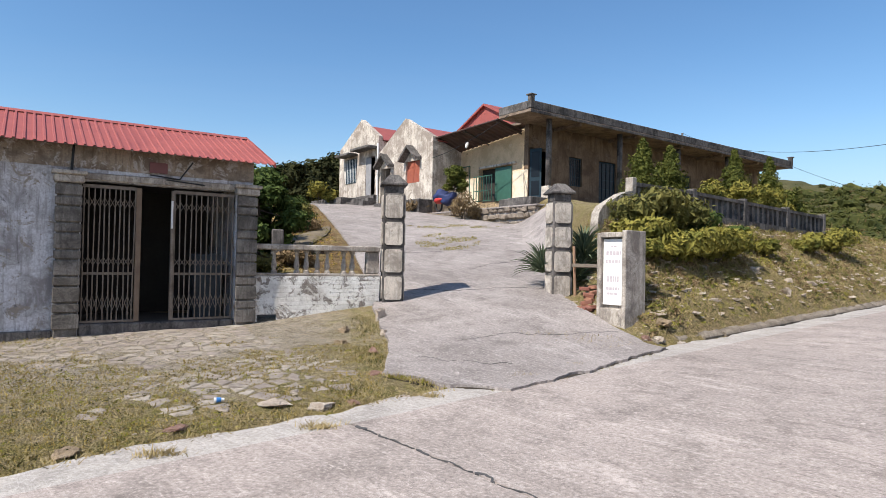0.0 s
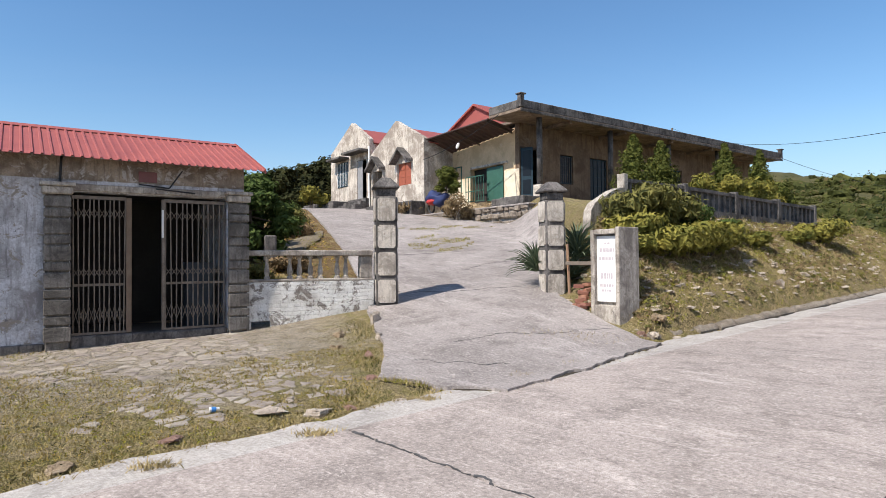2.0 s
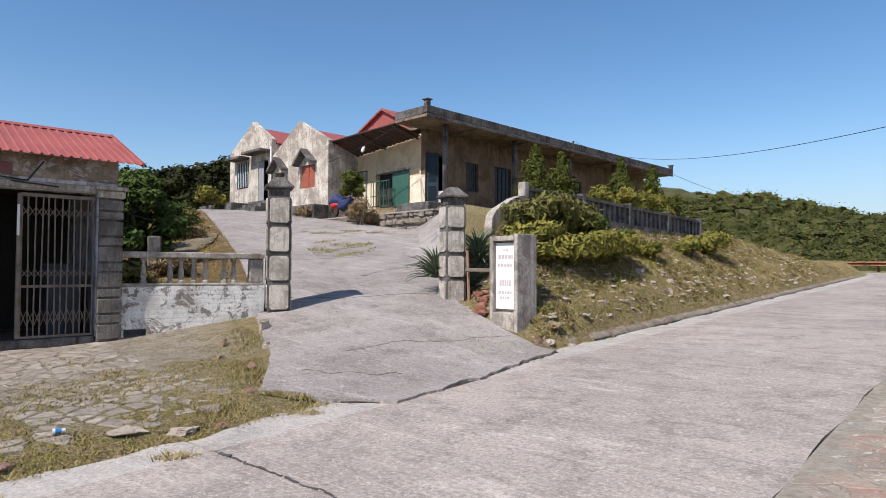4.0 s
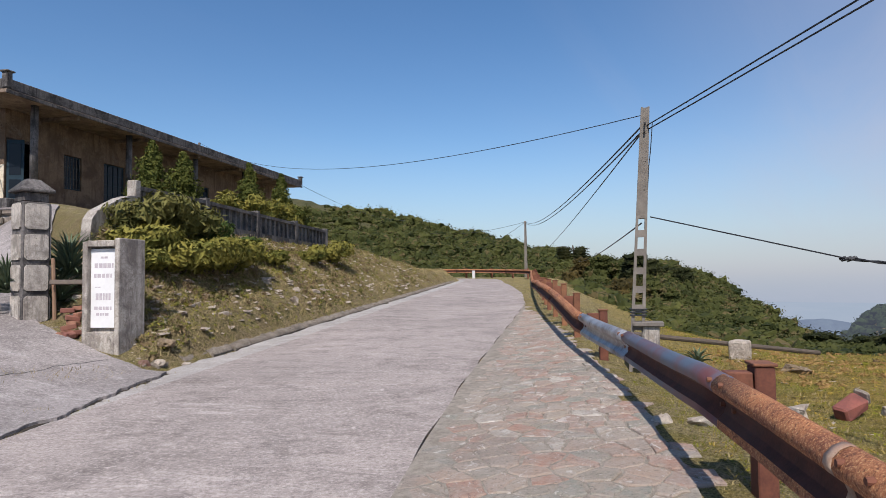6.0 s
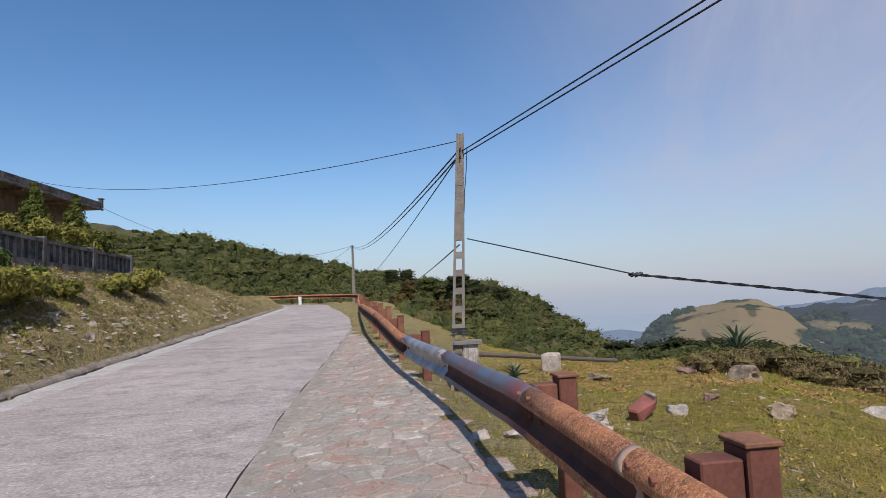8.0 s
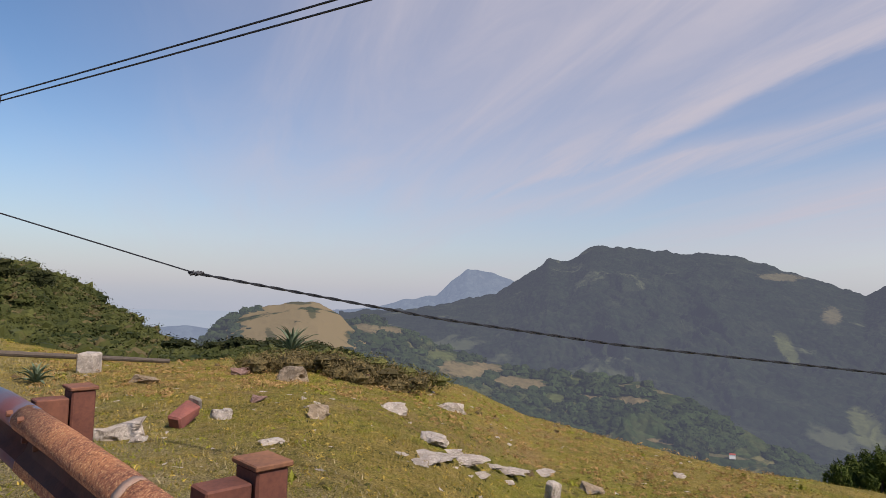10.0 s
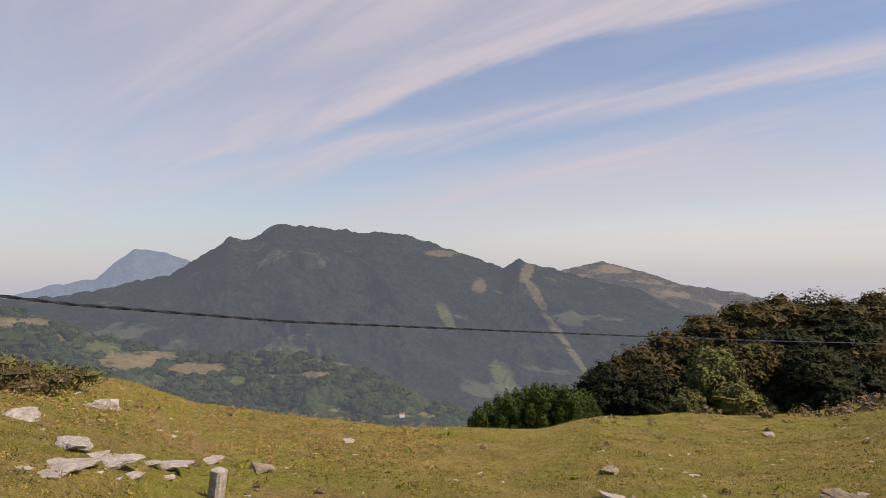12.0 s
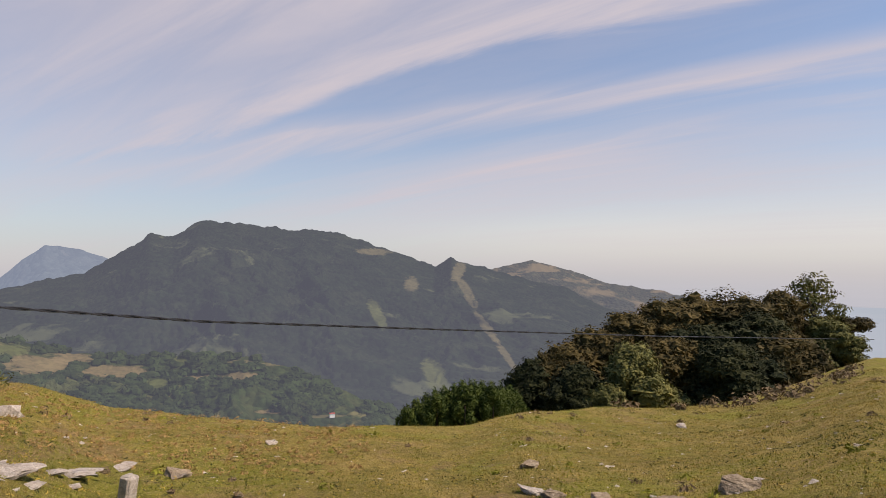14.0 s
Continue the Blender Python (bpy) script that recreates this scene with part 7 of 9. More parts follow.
# covered motorbike
mb = thing("motorbike", "motorbike under a blue and red cover before the house", "motorbike")
bm = bmesh.new()
bmm = HM @ pose(-0.3, 4.95, 3.72)
for k in range(2):
    w = bmm @ pose(0, -0.45 + 0.9 * k, 0.26)
    wh = bmesh.new()
    for i in range(18):
        a, b = 2 * math.pi * i / 18, 2 * math.pi * (i + 1) / 18
        tube(wh, w @ Vector((0, 0.22 * math.cos(a), 0.22 * math.sin(a))), w @ Vector((0, 0.22 * math.cos(b), 0.22 * math.sin(b))), 0.045, n=6)
    part("wheel", wh, M_CABLE, mb)
cov = bmesh.new()
bmesh.ops.create_icosphere(cov, subdivisions=4, radius=1)
for v in cov.verts:
    v.co = Vector((v.co.x * 0.34, v.co.y * 0.78, v.co.z * 0.30 + 0.62 + 0.10 * math.sin(v.co.y * 4)))
    v.co += noise.noise_vector(v.co * 5) * 0.06
bmesh.ops.transform(cov, matrix=bmm, verts=cov.verts)
part("cover", cov, simple("blue_cover_cloth", (0.022, 0.038, 0.135), (0.016, 0.022, 0.06), 5, 0.6), mb, "crumpled blue cover", True)
fl = bmesh.new()
bmesh.ops.create_icosphere(fl, subdivisions=3, radius=1)
for v in fl.verts:
    v.co = Vector((v.co.x * 0.25 - 0.16, v.co.y * 0.36 + 0.15, v.co.z * 0.14 + 0.48))
    v.co += noise.noise_vector(v.co * 7) * 0.05
bmesh.ops.transform(fl, matrix=bmm, verts=fl.verts)
part("fairing", fl, simple("red_fairing_paint", (0.50, 0.04, 0.03), (0.40, 0.03, 0.03), 5, 0.35), mb, "red fairing", True)
for i, (x, y, sc, hh, mt) in enumerate(((-4.6, 14.6, 0.9, 0.35, M_LEAFMIX), (-5.6, 15.2, 1.0, 0.45, M_LEAF), (-3.7, 15.4, 0.6, 0.25, M_DRYTWIG), (-4.9, 21.5, 0.8, 0.3, M_DRYTWIG), (-5.9, 24.5, 1.0, 0.5, M_LEAFMIX), (-6.8, 27.5, 1.0, 0.5, M_LEAF), (-4.2, 13.3, 0.7, 0.3, M_LEAFYEL))):
    bush("straggling low shrub beside the drive" if mt != M_DRYTWIG else "dry brown weeds beside the drive", x, y, [(0.5 * sc * math.cos(k * 2.4), 0.5 * sc * math.sin(k * 2.4), hh * (0.5 + 0.25 * (k % 3)), 0.36 * sc, 0.26 * sc) for k in range(7)], mt, 150, 0.06, 1.3, group="drive shrubs")
# retaining wall left of the drive
solid("retaining_wall", rough_up(boxed(-0.15, 0.15, 0, 5.0, -0.5, 0.75, 0.03, pose(-4.35, 16.2, 1.55, 0, 0, 18)), 0.02, 2), M_SLAB, "low dark concrete retaining wall beside the drive", "wall")

# ---- woods on the hill and below the meadow ----
pool = np.empty(len(wooded.data.vertices) * 3, np.float32)
wooded.data.vertices.foreach_get("co", pool)
pool = pool.reshape(240, 45, 3)[:, :40].reshape(-1, 3)
rng = np.random.default_rng(3)
pick = pool[rng.choice(len(pool), 5200, replace=False)]
dist = np.hypot(pick[:, 0], pick[:, 1])
paz = np.degrees(np.arctan2(pick[:, 0] - EYE[0], pick[:, 1] - EYE[1]))
pel = np.degrees(np.arctan2(pick[:, 2] - 1.55, dist))
top_el = np.interp(paz, (14, 22, 28, 32, 37, 42, 46), (5.4, 7.0, 7.1, 6.4, 5.3, 4.2, 3.0))
bare = (paz < 35.5) & (pel > top_el - 2.6) & (rng.random(len(pick)) < 0.62)
bare |= (paz < 31) & (pel > top_el - 0.7)
keep = (paz < 88) & ~bare
pick, dist = pick[keep], dist[keep]
rad = (0.55 + 2.1 * rng.random(len(pick)) ** 2.2) * np.clip(dist / 90, 0.55, 1.5)
for lo, hi, per, leaf, sc in ((0, 36, 190, 0.060, 0.72), (36, 70, 150, 0.090, 0.85), (70, 400, 120, 0.19, 0.90)):
    k = (dist >= lo) & (dist < hi)
    scrub = foliage("hill_scrub", np.column_stack([pick[k], rad[k] * sc, rad[k] * 0.75 * sc]), per, leaf, M_SCRUB, flat=0.15, heart=5, fill=0.72)
    tagged(scrub, "dense green scrub and low trees covering the hillside", "scrub", kind="stuff")
crest = wooded.data
cr = np.array([crest.vertices[i * 45].co for i in range(92, 236)])
cr = cr[rng.choice(len(cr), 150)] + rng.normal(size=(150, 3)) * np.array([1.5, 1.5, 0.2])
fall = np.clip((np.degrees(np.arctan2(cr[:, 0] - EYE[0], cr[:, 1] - EYE[1])) - 60.5) / 4, 0, 1)
cr[:, 2] -= 1.0 * fall
rr_ = (1 - 0.45 * fall) * (0.8 + 0.9 * rng.random(150)) * np.clip(np.hypot(cr[:, 0], cr[:, 1]) / 85, 0.28, 1.5)
cr, rr_ = cr[fall < 0.4], rr_[fall < 0.4]
tagged(foliage("crest_scrub", np.column_stack([cr - np.array([0, 0, 0.55]) - np.outer(np.clip(1 - np.hypot(cr[:, 0], cr[:, 1]) / 60, 0, 1), [0, 0, 0.9]), rr_ * 0.85, rr_ * 0.7]), 150, 0.12, M_SCRUB, heart=5), "uneven treetops along the hill crest", "scrub", kind="stuff")


def polar(az, r):
    return EYE[0] + r * math.sin(radians(az)), EYE[1] + r * math.cos(radians(az))


# woods in the valley
vp = np.empty(len(valley.data.vertices) * 3, np.float32)
valley.data.vertices.foreach_get("co", vp)
vp = vp.reshape(300, 65, 3)[:, :60].reshape(-1, 3)
vp = vp[rng.choice(len(vp), 4600, replace=False)]
vaz, vel = np.degrees(np.arctan2(vp[:, 0] - EYE[0], vp[:, 1] - EYE[1])), np.degrees(np.arctan2(vp[:, 2] - 1.55, np.hypot(vp[:, 0], vp[:, 1])))
open_field = np.zeros(len(vp), bool)
for a0, e0, ra, re_ in ((97.4, -7.1, 2.1, 0.7), (102.7, -8.0, 2.2, 0.5), (105.9, -9.2, 0.8, 0.45), (107.4, -7.3, 0.9, 0.25), (109.3, -8.8, 1.3, 0.26), (112.2, -8.9, 1.4, 0.32), (112.4, -7.7, 1.1, 0.2), (115.2, -8.0, 1.5, 0.2), (88.6, -3.6, 1.2, 0.4), (90.8, -3.7, 0.9, 0.35), (95.4, -5.9, 1.4, 0.4), (99.8, -6.8, 1.3, 0.45), (119.5, -12.6, 2.2, 0.2)):
    open_field |= ((vaz - a0) / ra) ** 2 + ((vel - e0) / re_) ** 2 < 1.5
vp = vp[~open_field & (wobble(vp[:, 0], vp[:, 1], 0.012, 3) > -0.35)]
vr = (3.0 + 4.0 * rng.random(len(vp))) * np.clip(np.hypot(vp[:, 0], vp[:, 1]) / 600, 0.5, 1.2)
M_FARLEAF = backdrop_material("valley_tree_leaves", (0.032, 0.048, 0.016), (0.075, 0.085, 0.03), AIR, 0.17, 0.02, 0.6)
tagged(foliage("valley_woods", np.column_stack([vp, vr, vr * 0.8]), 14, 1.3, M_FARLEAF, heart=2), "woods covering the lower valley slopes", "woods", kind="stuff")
hv = np.empty(len(brown.data.vertices) * 3, np.float32)
brown.data.vertices.foreach_get("co", hv)
hv = hv.reshape(170, 49, 3)[:, :44]
edge_rows = np.concatenate([hv[10:52, :3].reshape(-1, 3), hv[18:40, 3:18].reshape(-1, 3)[rng.random(22 * 15) < 0.5], hv[:, 34:].reshape(-1, 3)[rng.random(1700) < 0.3], hv[112:150, 2:30].reshape(-1, 3)[rng.random(38 * 28) < 0.28]])
edge_rows = edge_rows + rng.normal(size=edge_rows.shape) * np.array([3, 3, 0.3])
er = 1.6 + 3.0 * rng.random(len(edge_rows)) ** 2
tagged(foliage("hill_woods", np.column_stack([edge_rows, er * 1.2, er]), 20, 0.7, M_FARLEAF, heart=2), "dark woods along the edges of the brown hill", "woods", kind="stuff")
# flat-topped tree on the crest
x, y = polar(53.45, 56)
ft = thing("flat_topped_tree", "dark flat-topped tree standing above the scrub", "tree")
bm = bmesh.new()
limb(bm, [Vector((x, y, -0.5)), Vector((x + 0.2, y, 2.2)), Vector((x, y + 0.2, 4.2))], 0.16, 0.06)
part("trunk", bm, M_BARK, ft)
foliage("crown", [(x + 0.9 * math.cos(k * 2.1), y + 0.9 * math.sin(k * 2.1), 3.15 + 0.24 * (k % 4), 0.62, 0.20) for k in range(11)], 170, 0.10, M_LEAFDARK, ft, heart=3, fill=0.8)
# dark scrub from the meadow's brow down the slope
bl, far_bl = [], []
brow = np.array(BROW).T
for i in range(620):
    az = rng.uniform(53, 92)
    rb, zb = np.interp(az, brow[0], brow[1]), np.interp(az, brow[0], brow[2])
    step = 0.8 + 11 * rng.random() ** 1.3
    r = rb + step
    edge = math.degrees(math.atan2(zb - 1.55, rb))
    rise = np.interp(az, (53, 62, 70, 78, 86, 89, 92), (1.6, 1.6, 1.3, 1.4, 1.1, 0.3, -0.6))
    zt = 1.55 + r * math.tan(radians(edge + rise * min(1.0, 0.25 + step / 5) * rng.uniform(0.1, 1.0)))
    x, y = polar(az, r)
    w = rng.uniform(0.5, 1.25)
    bl.append((x, y, zt - w * 0.75, w, w * 0.75))
    far_bl.append((x, y, zt - w * 2.0, w * 1.1, w))
tagged(foliage("brow_scrub", far_bl, 50, 0.09, M_SCRUB, heart=3), "dark olive scrub growing lower down the slope", "scrub", kind="stuff")
tagged(foliage("brow_scrub", bl, 190, 0.055, M_SCRUB, heart=5), "dark olive scrub growing below the brow of the meadow", "scrub", kind="stuff")
# taller single trees standing in the scrub
for i, (az, r, el, sp, mt) in enumerate(((59.0, 46, 1.9, 2.2, M_LEAFDARK), (56.2, 50, 1.8, 2.2, M_SCRUB), (62.6, 44, 0.5, 1.5, M_LEAFDARK), (54.4, 52, 1.6, 2.0, M_OLIVE), (60.6, 34, -1.0, 1.8, M_SCRUB), (57.5, 36, -0.8, 1.9, M_OLIVE), (72.5, 27, -5.0, 1.3, M_LEAFDARK), (75.6, 25, -5.1, 1.2, M_LEAFDARK), (77.7, 24, -4.7, 1.2, M_LEAFDARK), (80.2, 23, -4.9, 1.3, M_LEAFDARK), (84.2, 23, -5.2, 1.2, M_LEAFDARK), (86.4, 22, -5.6, 1.0, M_SCRUB))):
    x, y = polar(az, r)
    top = 1.55 + r * math.tan(radians(el))
    g = min(land1(x, y), top - 2.4)
    tree("dark bushy tree rising from the hillside scrub", x, y, max(2.4, min(5.5, top - g)) + 0.2, sp, mt, 15, 240, 0.075, 130 + i, 0.1, group="scrub trees", z=top - max(2.4, min(5.5, top - g)))

# grove on the shoulder of the meadow
GROVE = ((138.8, 27, -7.9, 1.3, M_LEAFDARK), (141.3, 28, -6.4, 1.6, M_OLIVE), (144.2, 30, -4.9, 1.9, M_OLIVE), (147.0, 31, -3.1, 2.1, M_OLIVE), (149.8, 32, -2.0, 2.2, M_OLIVE), (152.2, 33, -1.5, 2.2, M_OLIVE), (154.5, 34, -0.7, 1.7, M_OLIVE), (156.6, 33, -1.6, 2.0, M_OLIVE), (158.7, 34, -1.0, 1.7, M_OLIVE), (161.0, 36, 0.6, 1.5, M_LEAFMIX), (162.0, 34, -3.4, 1.3, M_LEAFMIX), (142.6, 25.5, -8.4, 1.3, M_LEAFDARK), (147.4, 26, -6.4, 1.5, M_LEAFMIX), (145.2, 24.5, -9.9, 0.8, M_LEAFMIX), (150.6, 28, -5.8, 1.9, M_OLIVE), (155.2, 27, -6.2, 1.7, M_LEAFDARK), (153.0, 29, -4.2, 1.9, M_LEAFDARK), (158.6, 30, -5.0, 1.8, M_OLIVE), (157.2, 31, -3.0, 1.9, M_LEAFDARK))
for i, (az, r, el, sp, mt) in enumerate(GROVE):
    x, y = polar(az, r)
    g = land1(x, y)
    top = 1.55 + r * math.tan(radians(el))
    slim = i in (6, 9)
    tree("tall thin-crowned tree at the edge of the grove" if slim else "dense olive-brown broad-leaved tree of the meadow grove", x, y, max(1.3, top - g + 0.15), sp, mt, 24 if not slim else 15, 620 if not slim else 420, 0.080, 60 + i, 0.06 if not slim else 0.35, group="grove trees", heart=not slim)
x, y = polar(163.4, 37)
g = land1(x, y)
lone = thing("tree", "small flat-crowned tree with a bare straight trunk beside the grove", "tree")
top = 1.55 + 37 * math.tan(radians(-2.9))
bm = bmesh.new()
limb(bm, [Vector((x, y, g - 0.2)), Vector((x + 0.03, y, (g + top) / 2)), Vector((x - 0.05, y, top - 0.2))], 0.09, 0.05)
crown = [(x + 0.75 * math.cos(k * 2.4) * (0.35 + k / 12), y + 0.75 * math.sin(k * 2.4) * (0.35 + k / 12), top - 0.30 - 0.13 * (k % 4), 0.42, 0.22) for k in range(11)]
for q in crown:
    limb(bm, [Vector((x, y, top - 1.0)), Vector(q[:3])], 0.03, 0.012)
part("trunk", bm, M_BARK, lone)
foliage("crown", crown, 300, 0.065, M_OLIVE, lone, heart=3, fill=0.7)
for i in range(12):
    az, r = 127.5 + i * 0.85, 21 + (i % 3)
    x, y = polar(az, r)
    el = np.interp(az, (127, 129, 133, 137.5), (-12.2, -11.0, -9.7, -10.2))
    g = land1(x, y)
    top = 1.55 + r * math.tan(radians(el))
    t = thing("young_pine", "bright green young pine beyond the meadow's brow", "pine", group="young pines")
    part("trunk", tube(bmesh.new(), (x, y, g - 0.1), (x, y, top - 0.2), 0.05, 0.02, 6), M_BARK, t)
    foliage("needles", [(x + (0.12 + 0.05 * k) * math.cos(k * 2.4), y + (0.12 + 0.05 * k) * math.sin(k * 2.4), top - 0.26 - 0.10 * k, 0.20, 0.34) for k in range(16)], 320, 0.034, M_PINE, t, flat=-0.2, stretch=2.4)
# low weeds at the foot of the grove
bl = []
for i in range(70):
    az, r = rng.uniform(140, 164), rng.uniform(20, 27)
    x, y = polar(az, r)
    bl.append((x, y, land1(x, y) + 0.08, rng.uniform(0.15, 0.4), rng.uniform(0.1, 0.22)))
tagged(foliage("dry_weeds", bl, 50, 0.07, M_DRYTWIG), "low dry weeds at the foot of the grove", "weeds", kind="stuff")

# ---- rocks ----
def rock_material(name, a, b, lichen):
    m = Mat(name, 0.9, 0, 0.3)
    n1, n2, n3 = m.noise(5, 7, 0.7), m.noise(26, 5, 0.75), m.noise(11, 6, 0.7, distort=1.0)
    c = m.mix(m.span(n1, 0.38, 0.62), a, b)
    c = m.mix(m.span(n3, 0.55, 0.68, 0, 0.85), c, lichen)
    c = m.mix(m.span(n2, 0.46, 0.68, 0, 0.55), c, tuple(v * 0.35 for v in a))
    c = m.mix(m.span(m.noise(3.1, 8, 0.75, distort=1.5), 0.54, 0.64, 0, 0.5), c, tuple(v * 0.4 for v in a))
    return m.color(c).bump(m.math("ADD", n2, n1), 1.0, 0.04).done()


M_LIME = rock_material("pale_limestone", (0.62, 0.525, 0.43), (0.42, 0.34, 0.265), (0.80, 0.71, 0.60))
M_BROWNROCK = rock_material("brown_boulder", (0.42, 0.315, 0.205), (0.25, 0.18, 0.11), (0.58, 0.47, 0.35))
M_PINKSTONE = rock_material("reddish_stone", (0.34, 0.20, 0.15), (0.26, 0.15, 0.12), (0.40, 0.30, 0.26))


def rock_bm(sx, sy, sz, seed, m=None, sub=3, sharp=0.35):
    """An angular broken stone: the hull of scattered points, split and roughened."""
    rr = random.Random(int(seed * 977) + 5)
    bm = bmesh.new()
    for k in range(15 if sub > 1 else 9):
        d = Vector((rr.gauss(0, 1), rr.gauss(0, 1), rr.gauss(0, 0.8))).normalized()
        d = Vector((max(-0.8, min(0.8, d.x)), max(-0.8, min(0.8, d.y)), max(-0.55, min(0.6, d.z))))
        bm.verts.new(d * rr.uniform(0.85, 1.15))
    r = bmesh.ops.convex_hull(bm, input=bm.verts)
    bmesh.ops.delete(bm, geom=list({e for e in r["geom_interior"] + r["geom_unused"] if isinstance(e, bmesh.types.BMVert)}), context="VERTS")
    if sub > 1:
        bmesh.ops.subdivide_edges(bm, edges=list(bm.edges), cuts=3, use_grid_fill=True)
        o = Vector((seed * 3.1, seed * 1.7, seed))
        for v in bm.verts:
            v.co += noise.noise_vector(v.co * 1.7 + o) * 0.14 + noise.noise_vector(v.co * 5 + o) * 0.06
            v.co *= 1 - 0.30 * max(0.0, 0.10 - abs(noise.noise(v.co * 1.6 + o * 2))) / 0.10
    for v in bm.verts:
        v.co = Vector((v.co.x * sx * 1.15, v.co.y * sy * 1.15, v.co.z * sz * 1.25))
    if m is not None:
        bmesh.ops.transform(bm, matrix=m, verts=bm.verts)
    bm.verts.index_update()
    return bm


def rock(label, x, y, sx, sy, sz, material, seed, name="rock", turn=0, sink=0.35, group="meadow rocks"):
    g = land1(x, y)
    return solid(name, rock_bm(sx * 0.78, sy * 0.78, sz * 0.72, seed), material, label, "rock", group=group, m=pose(x, y, g + sz * (0.5 - sink), 0, 0, turn))


for i, (x, y, a, b, c) in enumerate(((8.60, 0.05, 0.26, 0.18, 0.16), (7.6, 0.25, 0.34, 0.20, 0.05), (7.95, 0.05, 0.22, 0.16, 0.06), (8.25, -0.28, 0.30, 0.2, 0.10), (8.0, -0.42, 0.16, 0.1, 0.05), (8.45, -0.15, 0.16, 0.12, 0.07), (9.5, -1.0, 0.40, 0.2, 0.10), (9.85, -1.2, 0.26, 0.16, 0.07), (9.1, -0.75, 0.2, 0.12, 0.05), (10.4, -1.8, 0.24, 0.14, 0.06), (8.9, -0.55, 0.14, 0.10, 0.05), (7.1, 0.35, 0.16, 0.10, 0.03), (7.3, 0.5, 0.1, 0.06, 0.03), (8.8, -0.9, 0.1, 0.08, 0.04))):
    rock("pale grey limestone outcrop breaking through the turf", x, y, a * 1.3, b * 1.45, c * 0.8, M_LIME, i + 1, turn=35 * i)
for i, (x, y, a, b, c, mt) in enumerate(((8.28, 1.44, 0.30, 0.2, 0.20, M_BROWNROCK), (10.5, 0.5, 0.30, 0.2, 0.18, M_LIME), (12.6, -0.6, 0.34, 0.25, 0.22, M_LIME), (9.9, -2.35, 0.36, 0.22, 0.14, M_BROWNROCK), (12.1, 2.25, 0.46, 0.34, 0.34, M_BROWNROCK), (13.4, 1.1, 0.40, 0.3, 0.25, M_PINKSTONE), (12.05, -4.75, 0.16, 0.12, 0.12, M_LIME), (12.9, 3.3, 0.3, 0.22, 0.2, M_PINKSTONE), (3.88, -6.2, 0.30, 0.26, 0.17, M_BROWNROCK), (4.25, -5.35, 0.30, 0.25, 0.13, M_BROWNROCK), (4.95, -5.25, 0.28, 0.22, 0.11, M_BROWNROCK), (5.9, -5.2, 0.30, 0.2, 0.09, M_LIME), (5.5, -5.1, 0.22, 0.2, 0.08, M_BROWNROCK), (6.98, -6.35, 0.22, 0.16, 0.12, M_BROWNROCK), (8.45, -13.2, 0.22, 0.16, 0.12, M_LIME), (7.45, 3.25, 0.34, 0.28, 0.26, M_LIME), (8.15, 2.45, 0.22, 0.18, 0.16, M_LIME), (7.2, 3.0, 0.12, 0.1, 0.08, M_LIME), (5.75, 3.25, 0.28, 0.18, 0.14, M_LIME), (5.45, 3.5, 0.14, 0.1, 0.08, M_LIME), (8.6, 6.1, 0.3, 0.2, 0.12, M_LIME), (11.2, 4.4, 0.3, 0.2, 0.2, M_BROWNROCK), (6.9, 1.7, 0.18, 0.1, 0.05, M_LIME), (9.3, 2.3, 0.24, 0.16, 0.1, M_PINKSTONE))):
    rock("lichen-spotted boulder lying in the meadow turf" if mt != M_PINKSTONE else "reddish stone lying in the meadow turf", x, y, a, b, c, mt, 20 + i, turn=47 * i)
# broken red footing block
blk = thing("broken_footing", "broken red-painted concrete footing block lying tilted", "concrete block")
part("block", rough_up(boxed(-0.17, 0.17, -0.08, 0.08, -0.07, 0.08, 0.02, pose(7.85, 2.78, land1(7.85, 2.78) + 0.10, 14, -20, -20)), 0.03, 7), simple("red_faded_block_paint", (0.30, 0.095, 0.065), (0.15, 0.055, 0.045), 7), blk)
part("broken_face", rough_up(boxed(0.171, 0.20, -0.08, 0.08, -0.05, 0.09, 0.02, pose(7.85, 2.78, land1(7.85, 2.78) + 0.13, 12, -18, -20)), 0.01, 8), M_LIME, blk)
# stub of a concrete post
solid("post_stub", rough_up(boxed(-0.085, 0.085, -0.07, 0.07, -0.2, 0.34, 0.025, pose(8.48, -1.38, land1(8.48, -1.38), 3, -5, 25)), 0.012, 5), M_LIME, "broken grey concrete post stub in the turf", "post stub")
# log rail on stones
lr = thing("log_rail", "fallen grey log rail resting on a stone block", "log")
part("log", rough_up(tube(bmesh.new(), (11.0, 7.2, 0.42), (12.9, 4.6, 0.10), 0.05, 0.04, 8), 0.012, 3), M_BARK, lr)
part("stone_block", rough_up(boxed(-0.15, 0.15, -0.15, 0.15, -0.3, 0.34, 0.03, pose(12.0, 5.6, land1(12, 5.6))), 0.02, 4), M_LIME, lr)
x, y = polar(81.6, 16.3)
agave("large grey-green agave on the meadow's brow", x, y, land1(x, y) + 0.05, 44, 0.78, 0.045, 9, 0.55)
x, y = polar(62.2, 10.6)
agave("small yellow-flecked agave behind the barrier", x, y, land1(x, y) + 0.02, 22, 0.30, 0.03, 12, 0.5)
